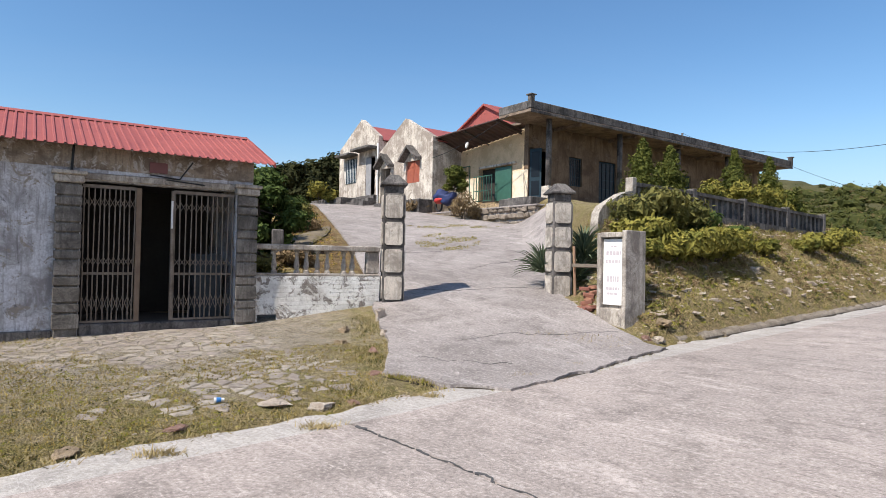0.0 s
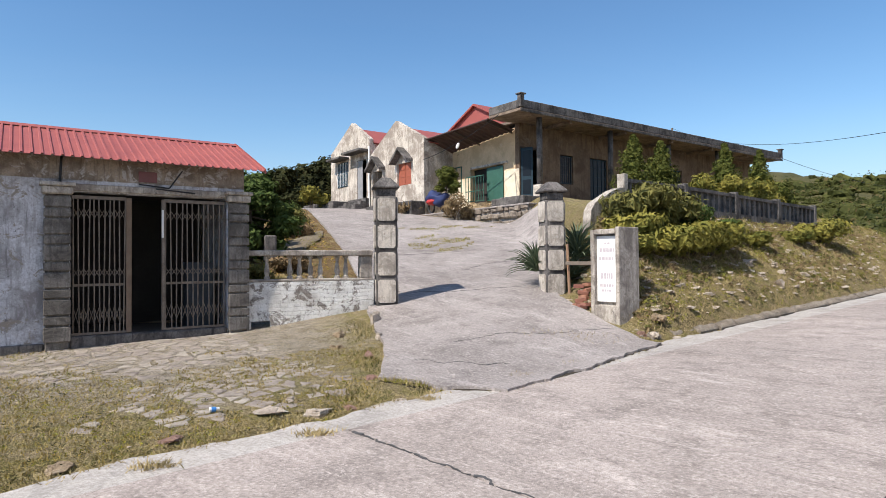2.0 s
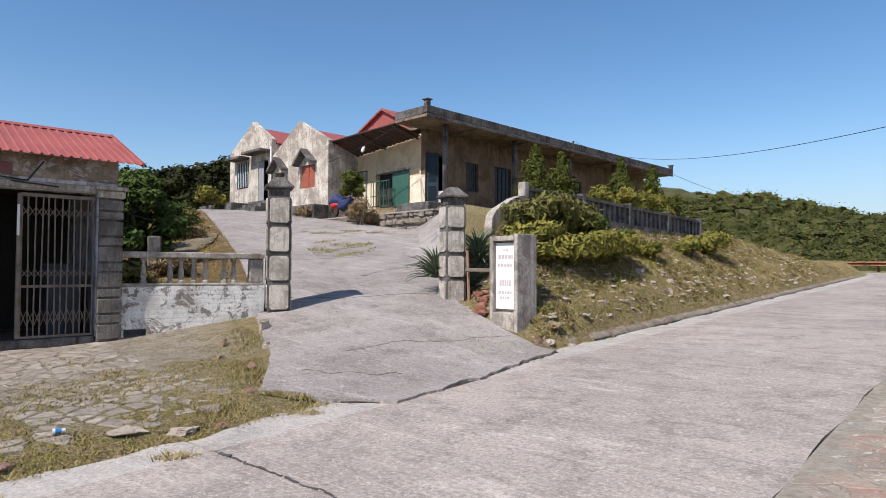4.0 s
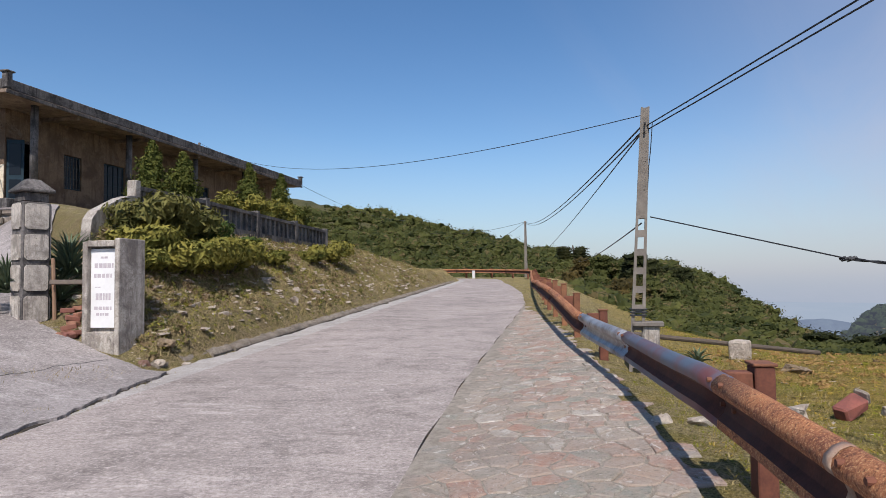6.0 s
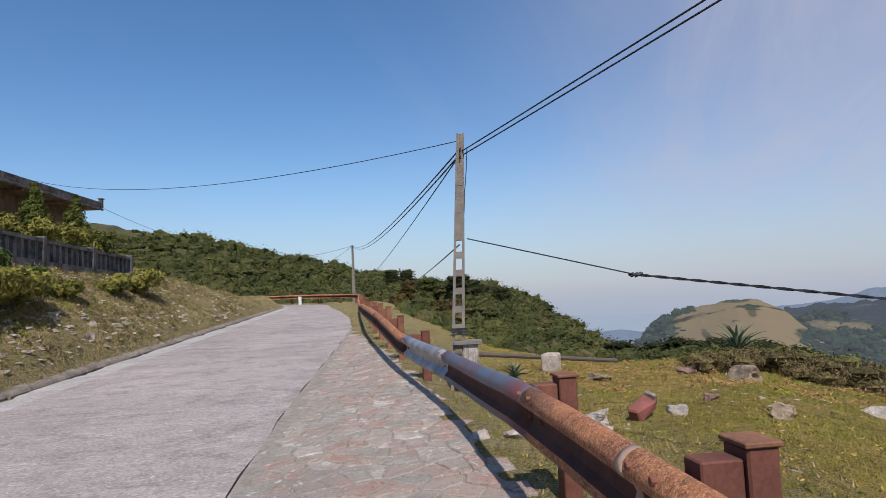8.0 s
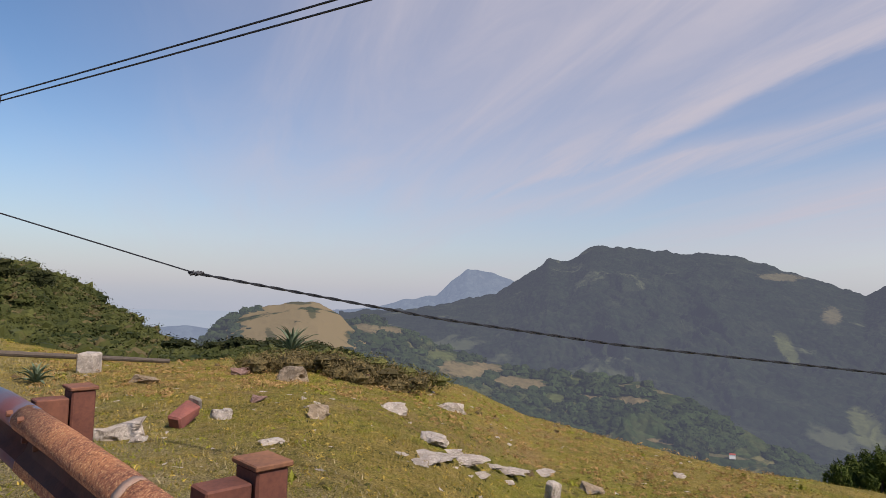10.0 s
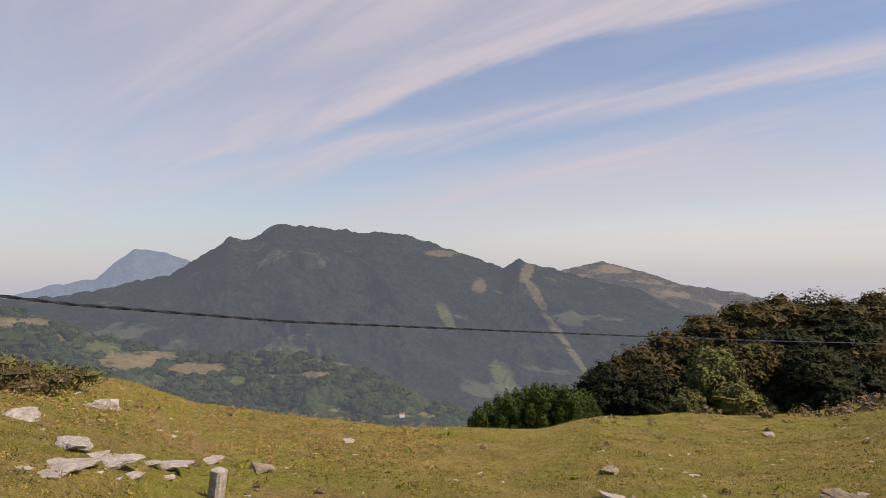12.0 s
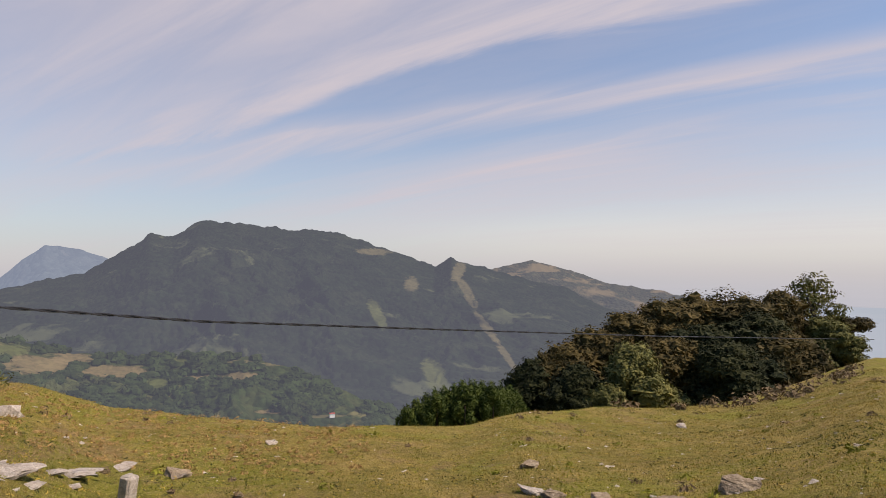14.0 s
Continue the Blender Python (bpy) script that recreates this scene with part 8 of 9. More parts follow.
for i in range(16):
    az, r = 79 + i * 0.95, 12.2 + 1.9 * rng.random()
    x, y = polar(az, r)
    sc = rng.uniform(0.8, 1.45)
    bush("low reddish-brown heath scrub on the meadow's brow", x, y, [(0.35 * sc * math.cos(k * 2.2), 0.3 * sc * math.sin(k * 2.2), 0.10 + 0.06 * (k % 3), 0.28 * sc, 0.16 * sc) for k in range(5)], M_HEATH if i % 3 else M_LEAFMIX, 230, 0.026, 1.7, name="heath_shrub", group="heath shrubs")
# scattered stones too small to count
vs, fs = [], []
base = rock_bm(1, 1, 0.7, 2.0, sub=1)
bv = np.array([v.co[:] for v in base.verts])
bmesh.ops.triangulate(base, faces=base.faces)
bf = np.array([[v.index for v in f.verts] for f in base.faces])
base.free()
for k in range(3600):
    if k < 1150:
        x, y = polar(rng.uniform(62, 176), 3.5 + 16 * rng.random() ** 0.7)
    elif k < 3550:
        s, d = 3 + 25 * rng.random() ** 1.3, -HALF - 0.35 - 3.2 * rng.random()
        x, y = road_point(s, d)
    else:
        x, y = rng.uniform(-7, -0.8), rng.uniform(4.5, 9.5)
    if land1(x, y) < -4:
        continue
    sz = 0.012 + (0.12 if 1150 <= k < 3550 else 0.07) * rng.random() ** 3
    a = rng.uniform(0, 6.28)
    rot = np.array([[math.cos(a), -math.sin(a), 0], [math.sin(a), math.cos(a), 0], [0, 0, 1]])
    fs.append(bf + len(vs) * len(bv))
    vs.append((bv * np.array([sz * rng.uniform(0.8, 1.8), sz, sz * 0.8])) @ rot.T + np.array([x, y, land1(x, y) - sz * 0.12]))
tagged(new("loose_stones", raw("loose_stones", np.concatenate(vs), np.concatenate(fs), M_LIME)), "small pale stones scattered in the turf", "stones", kind="stuff")
for i, (x, y, a, b, c, mt) in enumerate(((-1.95, 5.16, 0.34, 0.24, 0.06, M_LIME), (-1.67, 6.17, 0.20, 0.16, 0.06, M_LIME), (-1.22, 6.26, 0.22, 0.14, 0.07, M_LIME), (-2.34, 5.45, 0.16, 0.12, 0.05, M_PINKSTONE), (-2.93, 4.84, 0.18, 0.13, 0.05, M_BROWNROCK), (-2.52, 4.50, 0.20, 0.15, 0.05, M_LIME), (-0.42, 6.72, 0.12, 0.09, 0.05, M_LIME), (-0.84, 7.53, 0.14, 0.10, 0.06, M_PINKSTONE), (-1.53, 9.43, 0.16, 0.12, 0.08, M_BROWNROCK), (-1.55, 6.6, 0.12, 0.09, 0.07, M_LIME), (-0.92, 6.45, 0.12, 0.08, 0.05, M_PINKSTONE), (-1.64, 10.3, 0.18, 0.14, 0.12, M_BROWNROCK), (-0.98, 8.7, 0.09, 0.09, 0.11, M_PINKSTONE), (0.2, 6.95, 0.07, 0.06, 0.06, M_LIME), (3.75, 10.6, 0.24, 0.18, 0.14, M_BROWNROCK), (3.55, 10.25, 0.2, 0.16, 0.10, M_LIME), (3.9, 10.3, 0.16, 0.12, 0.08, M_LIME), (3.35, 10.2, 0.14, 0.1, 0.1, M_PINKSTONE), (2.75, 11.5, 0.2, 0.08, 0.08, M_PINKSTONE), (2.9, 11.2, 0.16, 0.08, 0.07, M_PINKSTONE), (7.8, 14.2, 0.2, 0.16, 0.18, M_LIME), (7.4, 14.8, 0.18, 0.14, 0.14, M_LIME), (8.3, 15.0, 0.16, 0.14, 0.12, M_LIME), (5.9, 12.6, 0.16, 0.12, 0.08, M_LIME), (9.2, 15.6, 0.22, 0.14, 0.12, M_LIME), (-1.1, 10.9, 0.16, 0.10, 0.26, M_LIME), (-0.95, 9.9, 0.1, 0.08, 0.14, M_LIME))):
    rock("rough stone lying at the edge of the drive" if i < 20 else "pale rubble stone on the grass bank", x, y, a, b, c, mt, 60 + i, turn=31 * i, group="roadside stones")
# crushed bottle
bt = thing("plastic_bottle", "crushed clear plastic bottle with blue label in the grass", "bottle")
bq = pose(-2.2, 6.15, land1(-2.2, 6.15) + 0.035, 0, 90, 25)
part("body", tube(bmesh.new(), bq @ Vector((0, 0, -0.055)), bq @ Vector((0, 0, 0.04)), 0.026, 0.016, 10), M_WHITE, bt)
part("label_band", tube(bmesh.new(), bq @ Vector((0, 0, -0.035)), bq @ Vector((0, 0, 0.01)), 0.027, 0.022, 10), simple("blue_label_film", (0.05, 0.22, 0.55), (0.04, 0.18, 0.45), 9, 0.3), bt)

# ---- farmhouses down in the valley ----
def farmhouse(label, az, el, r, w, roofmat):
    x, y = polar(az, r)
    z = 1.55 + r * math.tan(radians(el))
    m = pose(x, y, z, 0, 0, -az + 8)
    t = thing("farmhouse", label, "farmhouse", group="valley farmhouses")
    part("walls", boxed(-w, w, -w * 0.5, w * 0.5, -2.5, w * 0.45, 0, m), M_WHITE, t)
    part("roof", prism(bmesh.new(), [(-w * 0.6, w * 0.45), (w * 0.6, w * 0.45), (0, w * 0.85)], -w * 1.05, w * 1.05, m @ pose(0, 0, 0.02, 0, 0, 90)), roofmat, t)
    for k in (-0.5, 0.0, 0.5) if w > 4 else ():
        part("window", boxed(k * w - 0.7, k * w + 0.7, -w * 0.5 - 0.06, -w * 0.5 - 0.01, w * 0.05, w * 0.28, 0, m), M_GLASS, t)


farmhouse("white farmhouse with red roof in the valley", 114.6, -11.45, 620, 7, M_REDROOF)
farmhouse("white flat farm building in the valley", 115.5, -11.6, 625, 3, M_WHITE)
farmhouse("white farmhouse among fields in the valley", 106.6, -8.7, 700, 3, M_WHITE)
farmhouse("white farmhouse among fields in the valley", 120.3, -12.5, 600, 2.4, M_REDROOF)

# white marker post at the bend
mp = thing("marker_post", "short white marker post before the barrier at the bend", "marker post")
x, y = road_point(STRAIGHT + 7.5, HALF + 0.45)
part("post", boxed(x - 0.09, x + 0.09, y - 0.09, y + 0.09, float(road_z(STRAIGHT + 7.5)) - 0.3, float(road_z(STRAIGHT + 7.5)) + 0.62, 0.02), M_WHITE, mp)
part("cap", boxed(x - 0.10, x + 0.10, y - 0.10, y + 0.10, float(road_z(STRAIGHT + 7.5)) + 0.621, float(road_z(STRAIGHT + 7.5)) + 0.68, 0.02), M_REDWOOD, mp)

# weedy earth patches on the drive and yard
for i, (cx, cy, ra, rb) in enumerate(((-4.3, 19.5, 0.5, 2.6),)):
    bm = bmesh.new()
    ctr = bm.verts.new((cx, cy, land1(cx, cy) + 0.11))
    rings = []
    for f, dz in ((0.5, 0.10), (0.85, 0.09), (1.0, 0.05)):
        ring = []
        for k in range(28):
            a = 2 * math.pi * k / 28
            w = f * (1 + 0.45 * noise.noise(Vector((math.cos(a) * 1.5, math.sin(a) * 1.5, i * 5))) + 0.35 * noise.noise(Vector((math.cos(a) * 5, math.sin(a) * 5, i))))
            x, y = cx + ra * w * math.cos(a), cy + rb * w * math.sin(a)
            ring.append(bm.verts.new((x, y, land1(x, y) + dz + 0.015 * noise.noise(Vector((x * 3, y * 3, 0))))))
        rings.append(ring)
    for k in range(28):
        bm.faces.new((ctr, rings[0][k], rings[0][(k + 1) % 28]))
        for r0, r1 in zip(rings, rings[1:]):
            bm.faces.new((r0[k], r1[k], r1[(k + 1) % 28], r0[(k + 1) % 28]))
    solid("earth_patch", bm, M_EARTH, "patch of weedy earth lying on the drive", "earth", kind="structure", smooth=True)

# ---- kerb along the bank ----
M_KERB = weathered("dirty_kerb_stone", (0.30, 0.255, 0.20), (0.14, 0.115, 0.09), (0.22, 0.18, 0.135), 3.0)
kerb = thing("kerb", "dark rough stone kerb along the foot of the bank", "kerb", kind="structure")
s = 4.4
rk = random.Random(4)
while s < 46:
    ln = rk.uniform(0.5, 0.8)
    d0 = -HALF - 0.02 - (0.0 if s > 6 else (6 - s) * 0.12)
    rows = [[(*road_point(q, d0 - w), float(road_z(q)) + hz * rk.uniform(0.7, 1.2)) for w, hz in ((0.0, 0.01), (0.03, 0.05), (0.13, 0.095), (0.19, 0.085))] for q in (s + 0.012, s + ln * 0.25, s + ln / 2, s + ln * 0.75, s + ln - 0.012)]
    part("kerb_stone", strip_mesh("kerb_stone", rows, 0.2, M_KERB), None, kerb)
    s += ln


# ---- grass ----
def blades(name, pts, hmin, hmax, width, material, label, lean=0.5):
    pts = np.asarray(pts)
    n = len(pts)
    a = gen.random(n) * 2 * np.pi
    h = hmin + (hmax - hmin) * gen.random(n) ** 2
    side = np.stack([np.cos(a), np.sin(a), np.zeros(n)], 1) * (width * (0.6 + 0.8 * gen.random(n)))[:, None]
    tip = np.stack([lean * h * gen.normal(size=n), lean * h * gen.normal(size=n), h], 1)
    v = np.stack([pts - side, pts + side, pts + tip], 1).reshape(-1, 3)
    return tagged(new(name, raw(name, v, np.arange(3 * n).reshape(-1, 3), material)), label, "grass", kind="stuff")


def on_land(x, y):
    return np.column_stack([x, y, land(x, y) - 0.005])


n = 330000
az = np.radians(gen.uniform(58, 182, n))
r = 2.2 + 21 * gen.random(n) ** 0.62
x, y = EYE[0] + r * np.sin(az), EYE[1] + r * np.cos(az)
s_, d_ = road_coords(x, y)
keep = (d_ > HALF + 2.1) & (wobble(x, y, 1.9, 4) + 0.5 * wobble(x, y, 5.1, 2) > -0.45)
x, y = x[keep], y[keep]
green = wobble(x, y, 0.45, 8) + 0.35 * gen.normal(size=len(x)) > 0.28
blades("meadow_grass", on_land(x[~green], y[~green]), 0.012, 0.052, 0.0045, M_GRASS, "short straw-coloured meadow grass")
blades("meadow_grass", on_land(x[green], y[green]), 0.010, 0.036, 0.0065, M_GRASSGREEN, "short green meadow weeds and grass")
n = 95000
x, y = gen.uniform(-9, 0.0, n), gen.uniform(3.2, 10.0, n)
s_, d_ = road_coords(x, y)
keep = (d_ < -HALF - 0.12) & (wobble(x, y, 1.3, 9) + 0.6 * wobble(x, y, 4.3, 1) + 0.30 * (8.0 - y + 0.25 * x) > -0.25) & (x < -0.75 + 0.1 * np.sin(y * 3))
x, y = x[keep], y[keep]
green = wobble(x, y, 0.8, 3) + 0.5 * gen.normal(size=len(x)) > 0.6
blades("forecourt_grass", on_land(x[~green], y[~green])[::2], 0.012, 0.045, 0.006, M_GRASS, "golden grass growing between the forecourt stones")
blades("forecourt_grass", on_land(x[~green], y[~green])[1::2], 0.012, 0.045, 0.006, M_GRASSBROWN, "dry grass growing between the forecourt stones")
blades("forecourt_grass", on_land(x[green], y[green]), 0.010, 0.04, 0.007, M_GRASS, "green weeds growing between the forecourt stones")
n = 70000
s_, l_ = gen.uniform(2.5, 40, n), 0.25 + 4.0 * gen.random(n)
pp = np.array([road_point(a, -HALF - b) for a, b in zip(s_, l_)])
x, y = pp[:, 0], pp[:, 1]
keep = (wobble(x, y, 1.7, 6) + 0.5 * wobble(x, y, 4.7, 3) > -0.35) & ((x > 3.2) | (y < 10))
x, y = x[keep], y[keep]
green = wobble(x, y, 0.7, 1) + 0.4 * gen.normal(size=len(x)) > 0.75
blades("bank_grass", on_land(x[~green], y[~green]), 0.03, 0.13, 0.008, M_GRASSBROWN, "dry rough grass on the bank")
blades("bank_grass", on_land(x[green], y[green]), 0.03, 0.10, 0.010, M_GRASSGREEN, "green weeds on the bank")
for cx, cy, ra, rb, n in ((0.1, 18.9, 1.0, 1.7, 3600), (0.3, 22.4, 1.8, 0.5, 2000), (-4.3, 19.5, 0.5, 2.5, 1800)):
    a, f = gen.random(n) * 6.283, np.sqrt(gen.random(n))
    x, y = cx + ra * f * np.cos(a), cy + rb * f * np.sin(a)
    k = wobble(x, y, 3.1, 2) > (-0.25 if cx < -4 else 0.05)
    pp = on_land(x[k], y[k]) + np.array([0, 0, 0.085])
    blades("yard_weeds", pp[::2], 0.02, 0.07, 0.010, M_GRASSBROWN, "dry weeds growing on the drive")
    blades("yard_weeds", pp[1::2], 0.015, 0.06, 0.010, M_GRASSGREEN, "green weeds growing on the drive")
n = 30000
s_, l_ = gen.uniform(-6, 40, n), gen.uniform(0.3, 4.4, n)
pp = np.array([road_point(a, HALF + b) for a, b in zip(s_, l_)])
keep = l_ > np.interp(s_, (-9, 0, 4, 7, 10, 13, 16), (1.93, 1.92, 1.80, 1.53, 1.18, 0.84, 0.5))
pp = pp[keep]
blades("verge_grass", on_land(pp[:, 0], pp[:, 1]), 0.012, 0.06, 0.006, M_GRASSBROWN, "dry verge grass along the barrier")
n = 9000
s_, l_ = gen.uniform(-4, 6, n), gen.uniform(2.0, 3.0, n)
keep = wobble(s_, l_, 2.3, 2) > 0.45
pp = np.array([road_point(a, HALF + b) for a, b in zip(s_[keep], l_[keep])])
blades("verge_weeds", on_land(pp[:, 0], pp[:, 1]), 0.01, 0.05, 0.010, M_GRASSGREEN, "green weeds under the barrier", 0.9)


bl = []
for i in range(4200):
    s, l = 4 + 28 * gen.random() ** 1.4, 0.35 + 3.6 * gen.random()
    x, y = road_point(s, -HALF - l)
    if (x < 3.4 and y > 10) or wobble(np.array(x), np.array(y), 1.1, 7) < -0.2:
        continue
    w = 0.04 + 0.15 * gen.random() ** 2
    bl.append((x, y, land1(x, y) + 0.02, w, w * 0.6))
bl = np.array(bl)
tagged(foliage("bank_weeds", bl[::2], 26, 0.024, M_DRYTWIG, stretch=1.6), "dry brown weed tufts on the bank", "weeds", kind="stuff")
tagged(foliage("bank_weeds", bl[1::4], 26, 0.024, M_LEAFYEL, stretch=1.6), "yellowish low weeds on the bank", "weeds", kind="stuff")
tagged(foliage("bank_weeds", bl[3::4], 26, 0.024, M_LEAFMIX, stretch=1.4), "olive low weeds on the bank", "weeds", kind="stuff")
bl = []
for i in range(420):
    az, r = gen.uniform(60, 178), 4.5 + 17 * gen.random() ** 0.7
    x, y = polar(az, r)
    if road_coords(np.array(x), np.array(y))[1] < HALF + 2.4 or land1(x, y) < -3.5 or wobble(np.array(x), np.array(y), 0.9, 5) < 0.1:
        continue
    w = gen.uniform(0.05, 0.15)
    bl.append((x, y, land1(x, y) + 0.015, w, w * 0.55))
bl = np.array(bl)
brow_bl = []
for i in range(1100):
    az, r = gen.uniform(62, 124), gen.uniform(9.5, 16.5)
    x, y = polar(az, r)
    w = 0.04 + 0.11 * gen.random() ** 2
    brow_bl.append((x, y, land1(x, y) + 0.02, w, w * 0.5))
tagged(foliage("brow_tufts", brow_bl, 20, 0.018, M_BROWGRASS, stretch=1.7), "dry reddish-brown tufts along the meadow's brow", "weeds", kind="stuff")
tagged(foliage("meadow_tufts", bl[::2], 30, 0.03, M_DRYTWIG, stretch=1.6), "brown weed tufts in the meadow", "weeds", kind="stuff")
tagged(foliage("meadow_tufts", bl[1::2], 30, 0.03, M_GRASSGREEN, stretch=1.4), "green weed tufts in the meadow", "weeds", kind="stuff")
M_TUFTGOLD = leaf_material("golden_tufts", (0.30, 0.21, 0.032), (0.52, 0.36, 0.08))
M_TUFTGREEN = leaf_material("green_tufts", (0.16, 0.165, 0.018), (0.29, 0.275, 0.030))
M_TUFTDARK = leaf_material("dark_tufts", (0.040, 0.042, 0.012), (0.085, 0.080, 0.024))


def tufts(name, pts, per, leaf, material, label):
    """Low cushions of grass, each a flat clump of small leaves."""
    w = 0.025 + 0.07 * gen.random(len(pts)) ** 2
    return tagged(foliage(name, np.column_stack([on_land(pts[:, 0], pts[:, 1]), w * 1.3, w * 0.55]), per, leaf, material, flat=0.2, stretch=1.6), label, "grass", kind="stuff")


n = 9000
a, r = np.radians(gen.uniform(60, 180, n)), 3.2 + 17 * gen.random(n) ** 0.75
pts = np.column_stack([EYE[0] + r * np.sin(a), EYE[1] + r * np.cos(a)])
pts = pts[road_coords(pts[:, 0], pts[:, 1])[1] > HALF + 2.2]
f = wobble(pts[:, 0], pts[:, 1], 0.5, 2) + 0.5 * wobble(pts[:, 0], pts[:, 1], 1.7, 6) + 0.5 * gen.normal(size=len(pts))
tufts("grass_tufts", pts[f > 0.35], 11, 0.013, M_TUFTGREEN, "small green grass cushions in the meadow")
tufts("grass_tufts", pts[(f <= 0.35) & (f > -0.4)], 11, 0.013, M_TUFTGOLD, "small golden grass cushions in the meadow")
tufts("grass_tufts", pts[f <= -0.4], 11, 0.013, M_TUFTDARK, "small dark weed cushions in the meadow")
n = 5200
pts = np.column_stack([gen.uniform(-8, -0.9, n), gen.uniform(3.4, 9.4, n)])
f = wobble(pts[:, 0], pts[:, 1], 1.3, 9) + 0.5 * wobble(pts[:, 0], pts[:, 1], 3.9, 1) + 0.35 * (7.6 - pts[:, 1] - 0.3 * pts[:, 0])
pts = pts[(f > 0.1) & (road_coords(pts[:, 0], pts[:, 1])[1] < -HALF - 0.05)]
k = gen.random(len(pts))
tufts("court_tufts", pts[k < 0.45], 14, 0.010, M_GRASSBROWN, "dry grass cushions on the forecourt")
tufts("court_tufts", pts[(k >= 0.45) & (k < 0.75)], 14, 0.010, M_TUFTGREEN, "green grass cushions on the forecourt")
tufts("court_tufts", pts[k >= 0.75], 14, 0.010, M_TUFTDARK, "dark weed cushions on the forecourt")
n = 5000
pts = np.array([road_point(4 + 26 * u ** 1.4, -HALF - 0.3 - 3.6 * v) for u, v in gen.random((n, 2))])
pts = pts[(pts[:, 0] > 3.4) | (pts[:, 1] < 10)]
k = gen.random(len(pts)) + 0.3 * wobble(pts[:, 0], pts[:, 1], 1.4, 3)
tufts("bank_tufts", pts[k < 0.4], 15, 0.013, M_GRASSBROWN, "dry grass cushions on the bank")
tufts("bank_tufts", pts[(k >= 0.4) & (k < 0.7)], 15, 0.013, M_TUFTGREEN, "green grass cushions on the bank")
tufts("bank_tufts", pts[k >= 0.7], 15, 0.013, M_TUFTDARK, "dark weed cushions on the bank")
n = 3600
v = gen.uniform(12.6, 33, n)
u = np.interp(v, (12.6, 18.1, 21.7, 27.3, 34), (-1.7, -2.8, -3.8, -5.4, -7.3)) - 0.15 - 3.6 * gen.random(n)
pts = np.column_stack([u, v])
k = gen.random(n) + 0.4 * wobble(u, v, 0.9, 2)
tufts("yard_tufts", pts[k < 0.35], 12, 0.018, M_TUFTGOLD, "dry grass cushions beside the drive")
tufts("yard_tufts", pts[(k >= 0.35) & (k < 0.6)], 12, 0.018, M_LEAFMIX, "olive weeds beside the drive")
tufts("yard_tufts", pts[k >= 0.6], 12, 0.018, M_DRYTWIG, "brown leaf litter beside the drive")
# dark seam where the drive slab meets the road, with soil and weeds in it
M_SOIL = simple("dark_seam_soil", (0.030, 0.024, 0.018), (0.085, 0.066, 0.045), 14, 1.0, bump=0.9, dist=0.02)
rows, seam = [], []
for k in np.linspace(0.0, 1.0, 150):
    p = along(FRONT, float(k))
    q = along(FRONT, min(1.0, float(k) + 0.01)) - along(FRONT, max(0.0, float(k) - 0.01))
    q = Vector((q.y, -q.x)).normalized()
    wide = 0.008 + 0.13 * max(0.0, noise.fractal(Vector((k * 22, 2, 0)), 0.6, 2.1, 4)) + 0.10 * max(0.0, 0.32 - k)
    row = []
    for f in (-0.10, 0.0, wide * 0.6, wide):
        a = p + q * f
        row.append((a.x, a.y, max(land1(a.x, a.y), float(road_z(road_coords(np.array(a.x), np.array(a.y))[0])) - 0.01) + 0.014 - 0.02 * (f >= wide)))
        if 0 <= f:
            seam.append((a.x, a.y))
    rows.append(row)
tagged(new("seam_soil", strip_mesh("seam_soil", rows, 0.05, M_SOIL)), "dark crumbling soil in the seam before the drive", "soil", kind="structure")
sp = np.array(seam)[gen.integers(0, len(seam), 5200)]
sp = sp + gen.normal(size=sp.shape) * 0.045
sp = sp[wobble(sp[:, 0], sp[:, 1], 3.3, 2) > -0.15]
pp = on_land(sp[:, 0], sp[:, 1]) + np.array([0, 0, 0.03])
blades("seam_weeds", pp[::2], 0.015, 0.07, 0.006, M_GRASSBROWN, "dry weeds in the seam before the drive")
blades("seam_weeds", pp[1::4], 0.015, 0.06, 0.007, M_GRASSGREEN, "green weeds in the seam before the drive")
n = 5200
y = gen.uniform(6.6, 11.6, n)
x = np.interp(y, (6.6, 7.4, 9.3, 11.5), (-0.9, -0.78, -0.9, -1.4)) + gen.normal(size=n) * 0.15 - 0.12
k = wobble(x, y, 2.9, 4) > 0.0
blades("edge_weeds", on_land(x[k], y[k])[::2], 0.02, 0.09, 0.006, M_GRASSBROWN, "dry weeds along the edge of the drive")
blades("edge_weeds", on_land(x[k], y[k])[1::2], 0.015, 0.07, 0.006, M_LEAFMIX, "green weeds along the edge of the drive")
n = 7000
s_, l_ = gen.uniform(-10, 2.4, n), gen.uniform(-0.14, 0.35, n)
k = l_ > -0.02 + 0.12 * wobble(s_ * 2.0, l_, 1.7, 3) + 0.05 * gen.normal(size=n)
pp = np.array([road_point(a, -HALF - b) for a, b in zip(s_[k], l_[k])])
zz = np.maximum(land(pp[:, 0], pp[:, 1]), np.where(l_[k] < 0.06, road_z(s_[k]) - 0.004, -9))
blades("edge_grass", np.column_stack([pp, zz]), 0.012, 0.05, 0.006, M_GRASSBROWN, "dry grass creeping over the road's edge", 0.9)
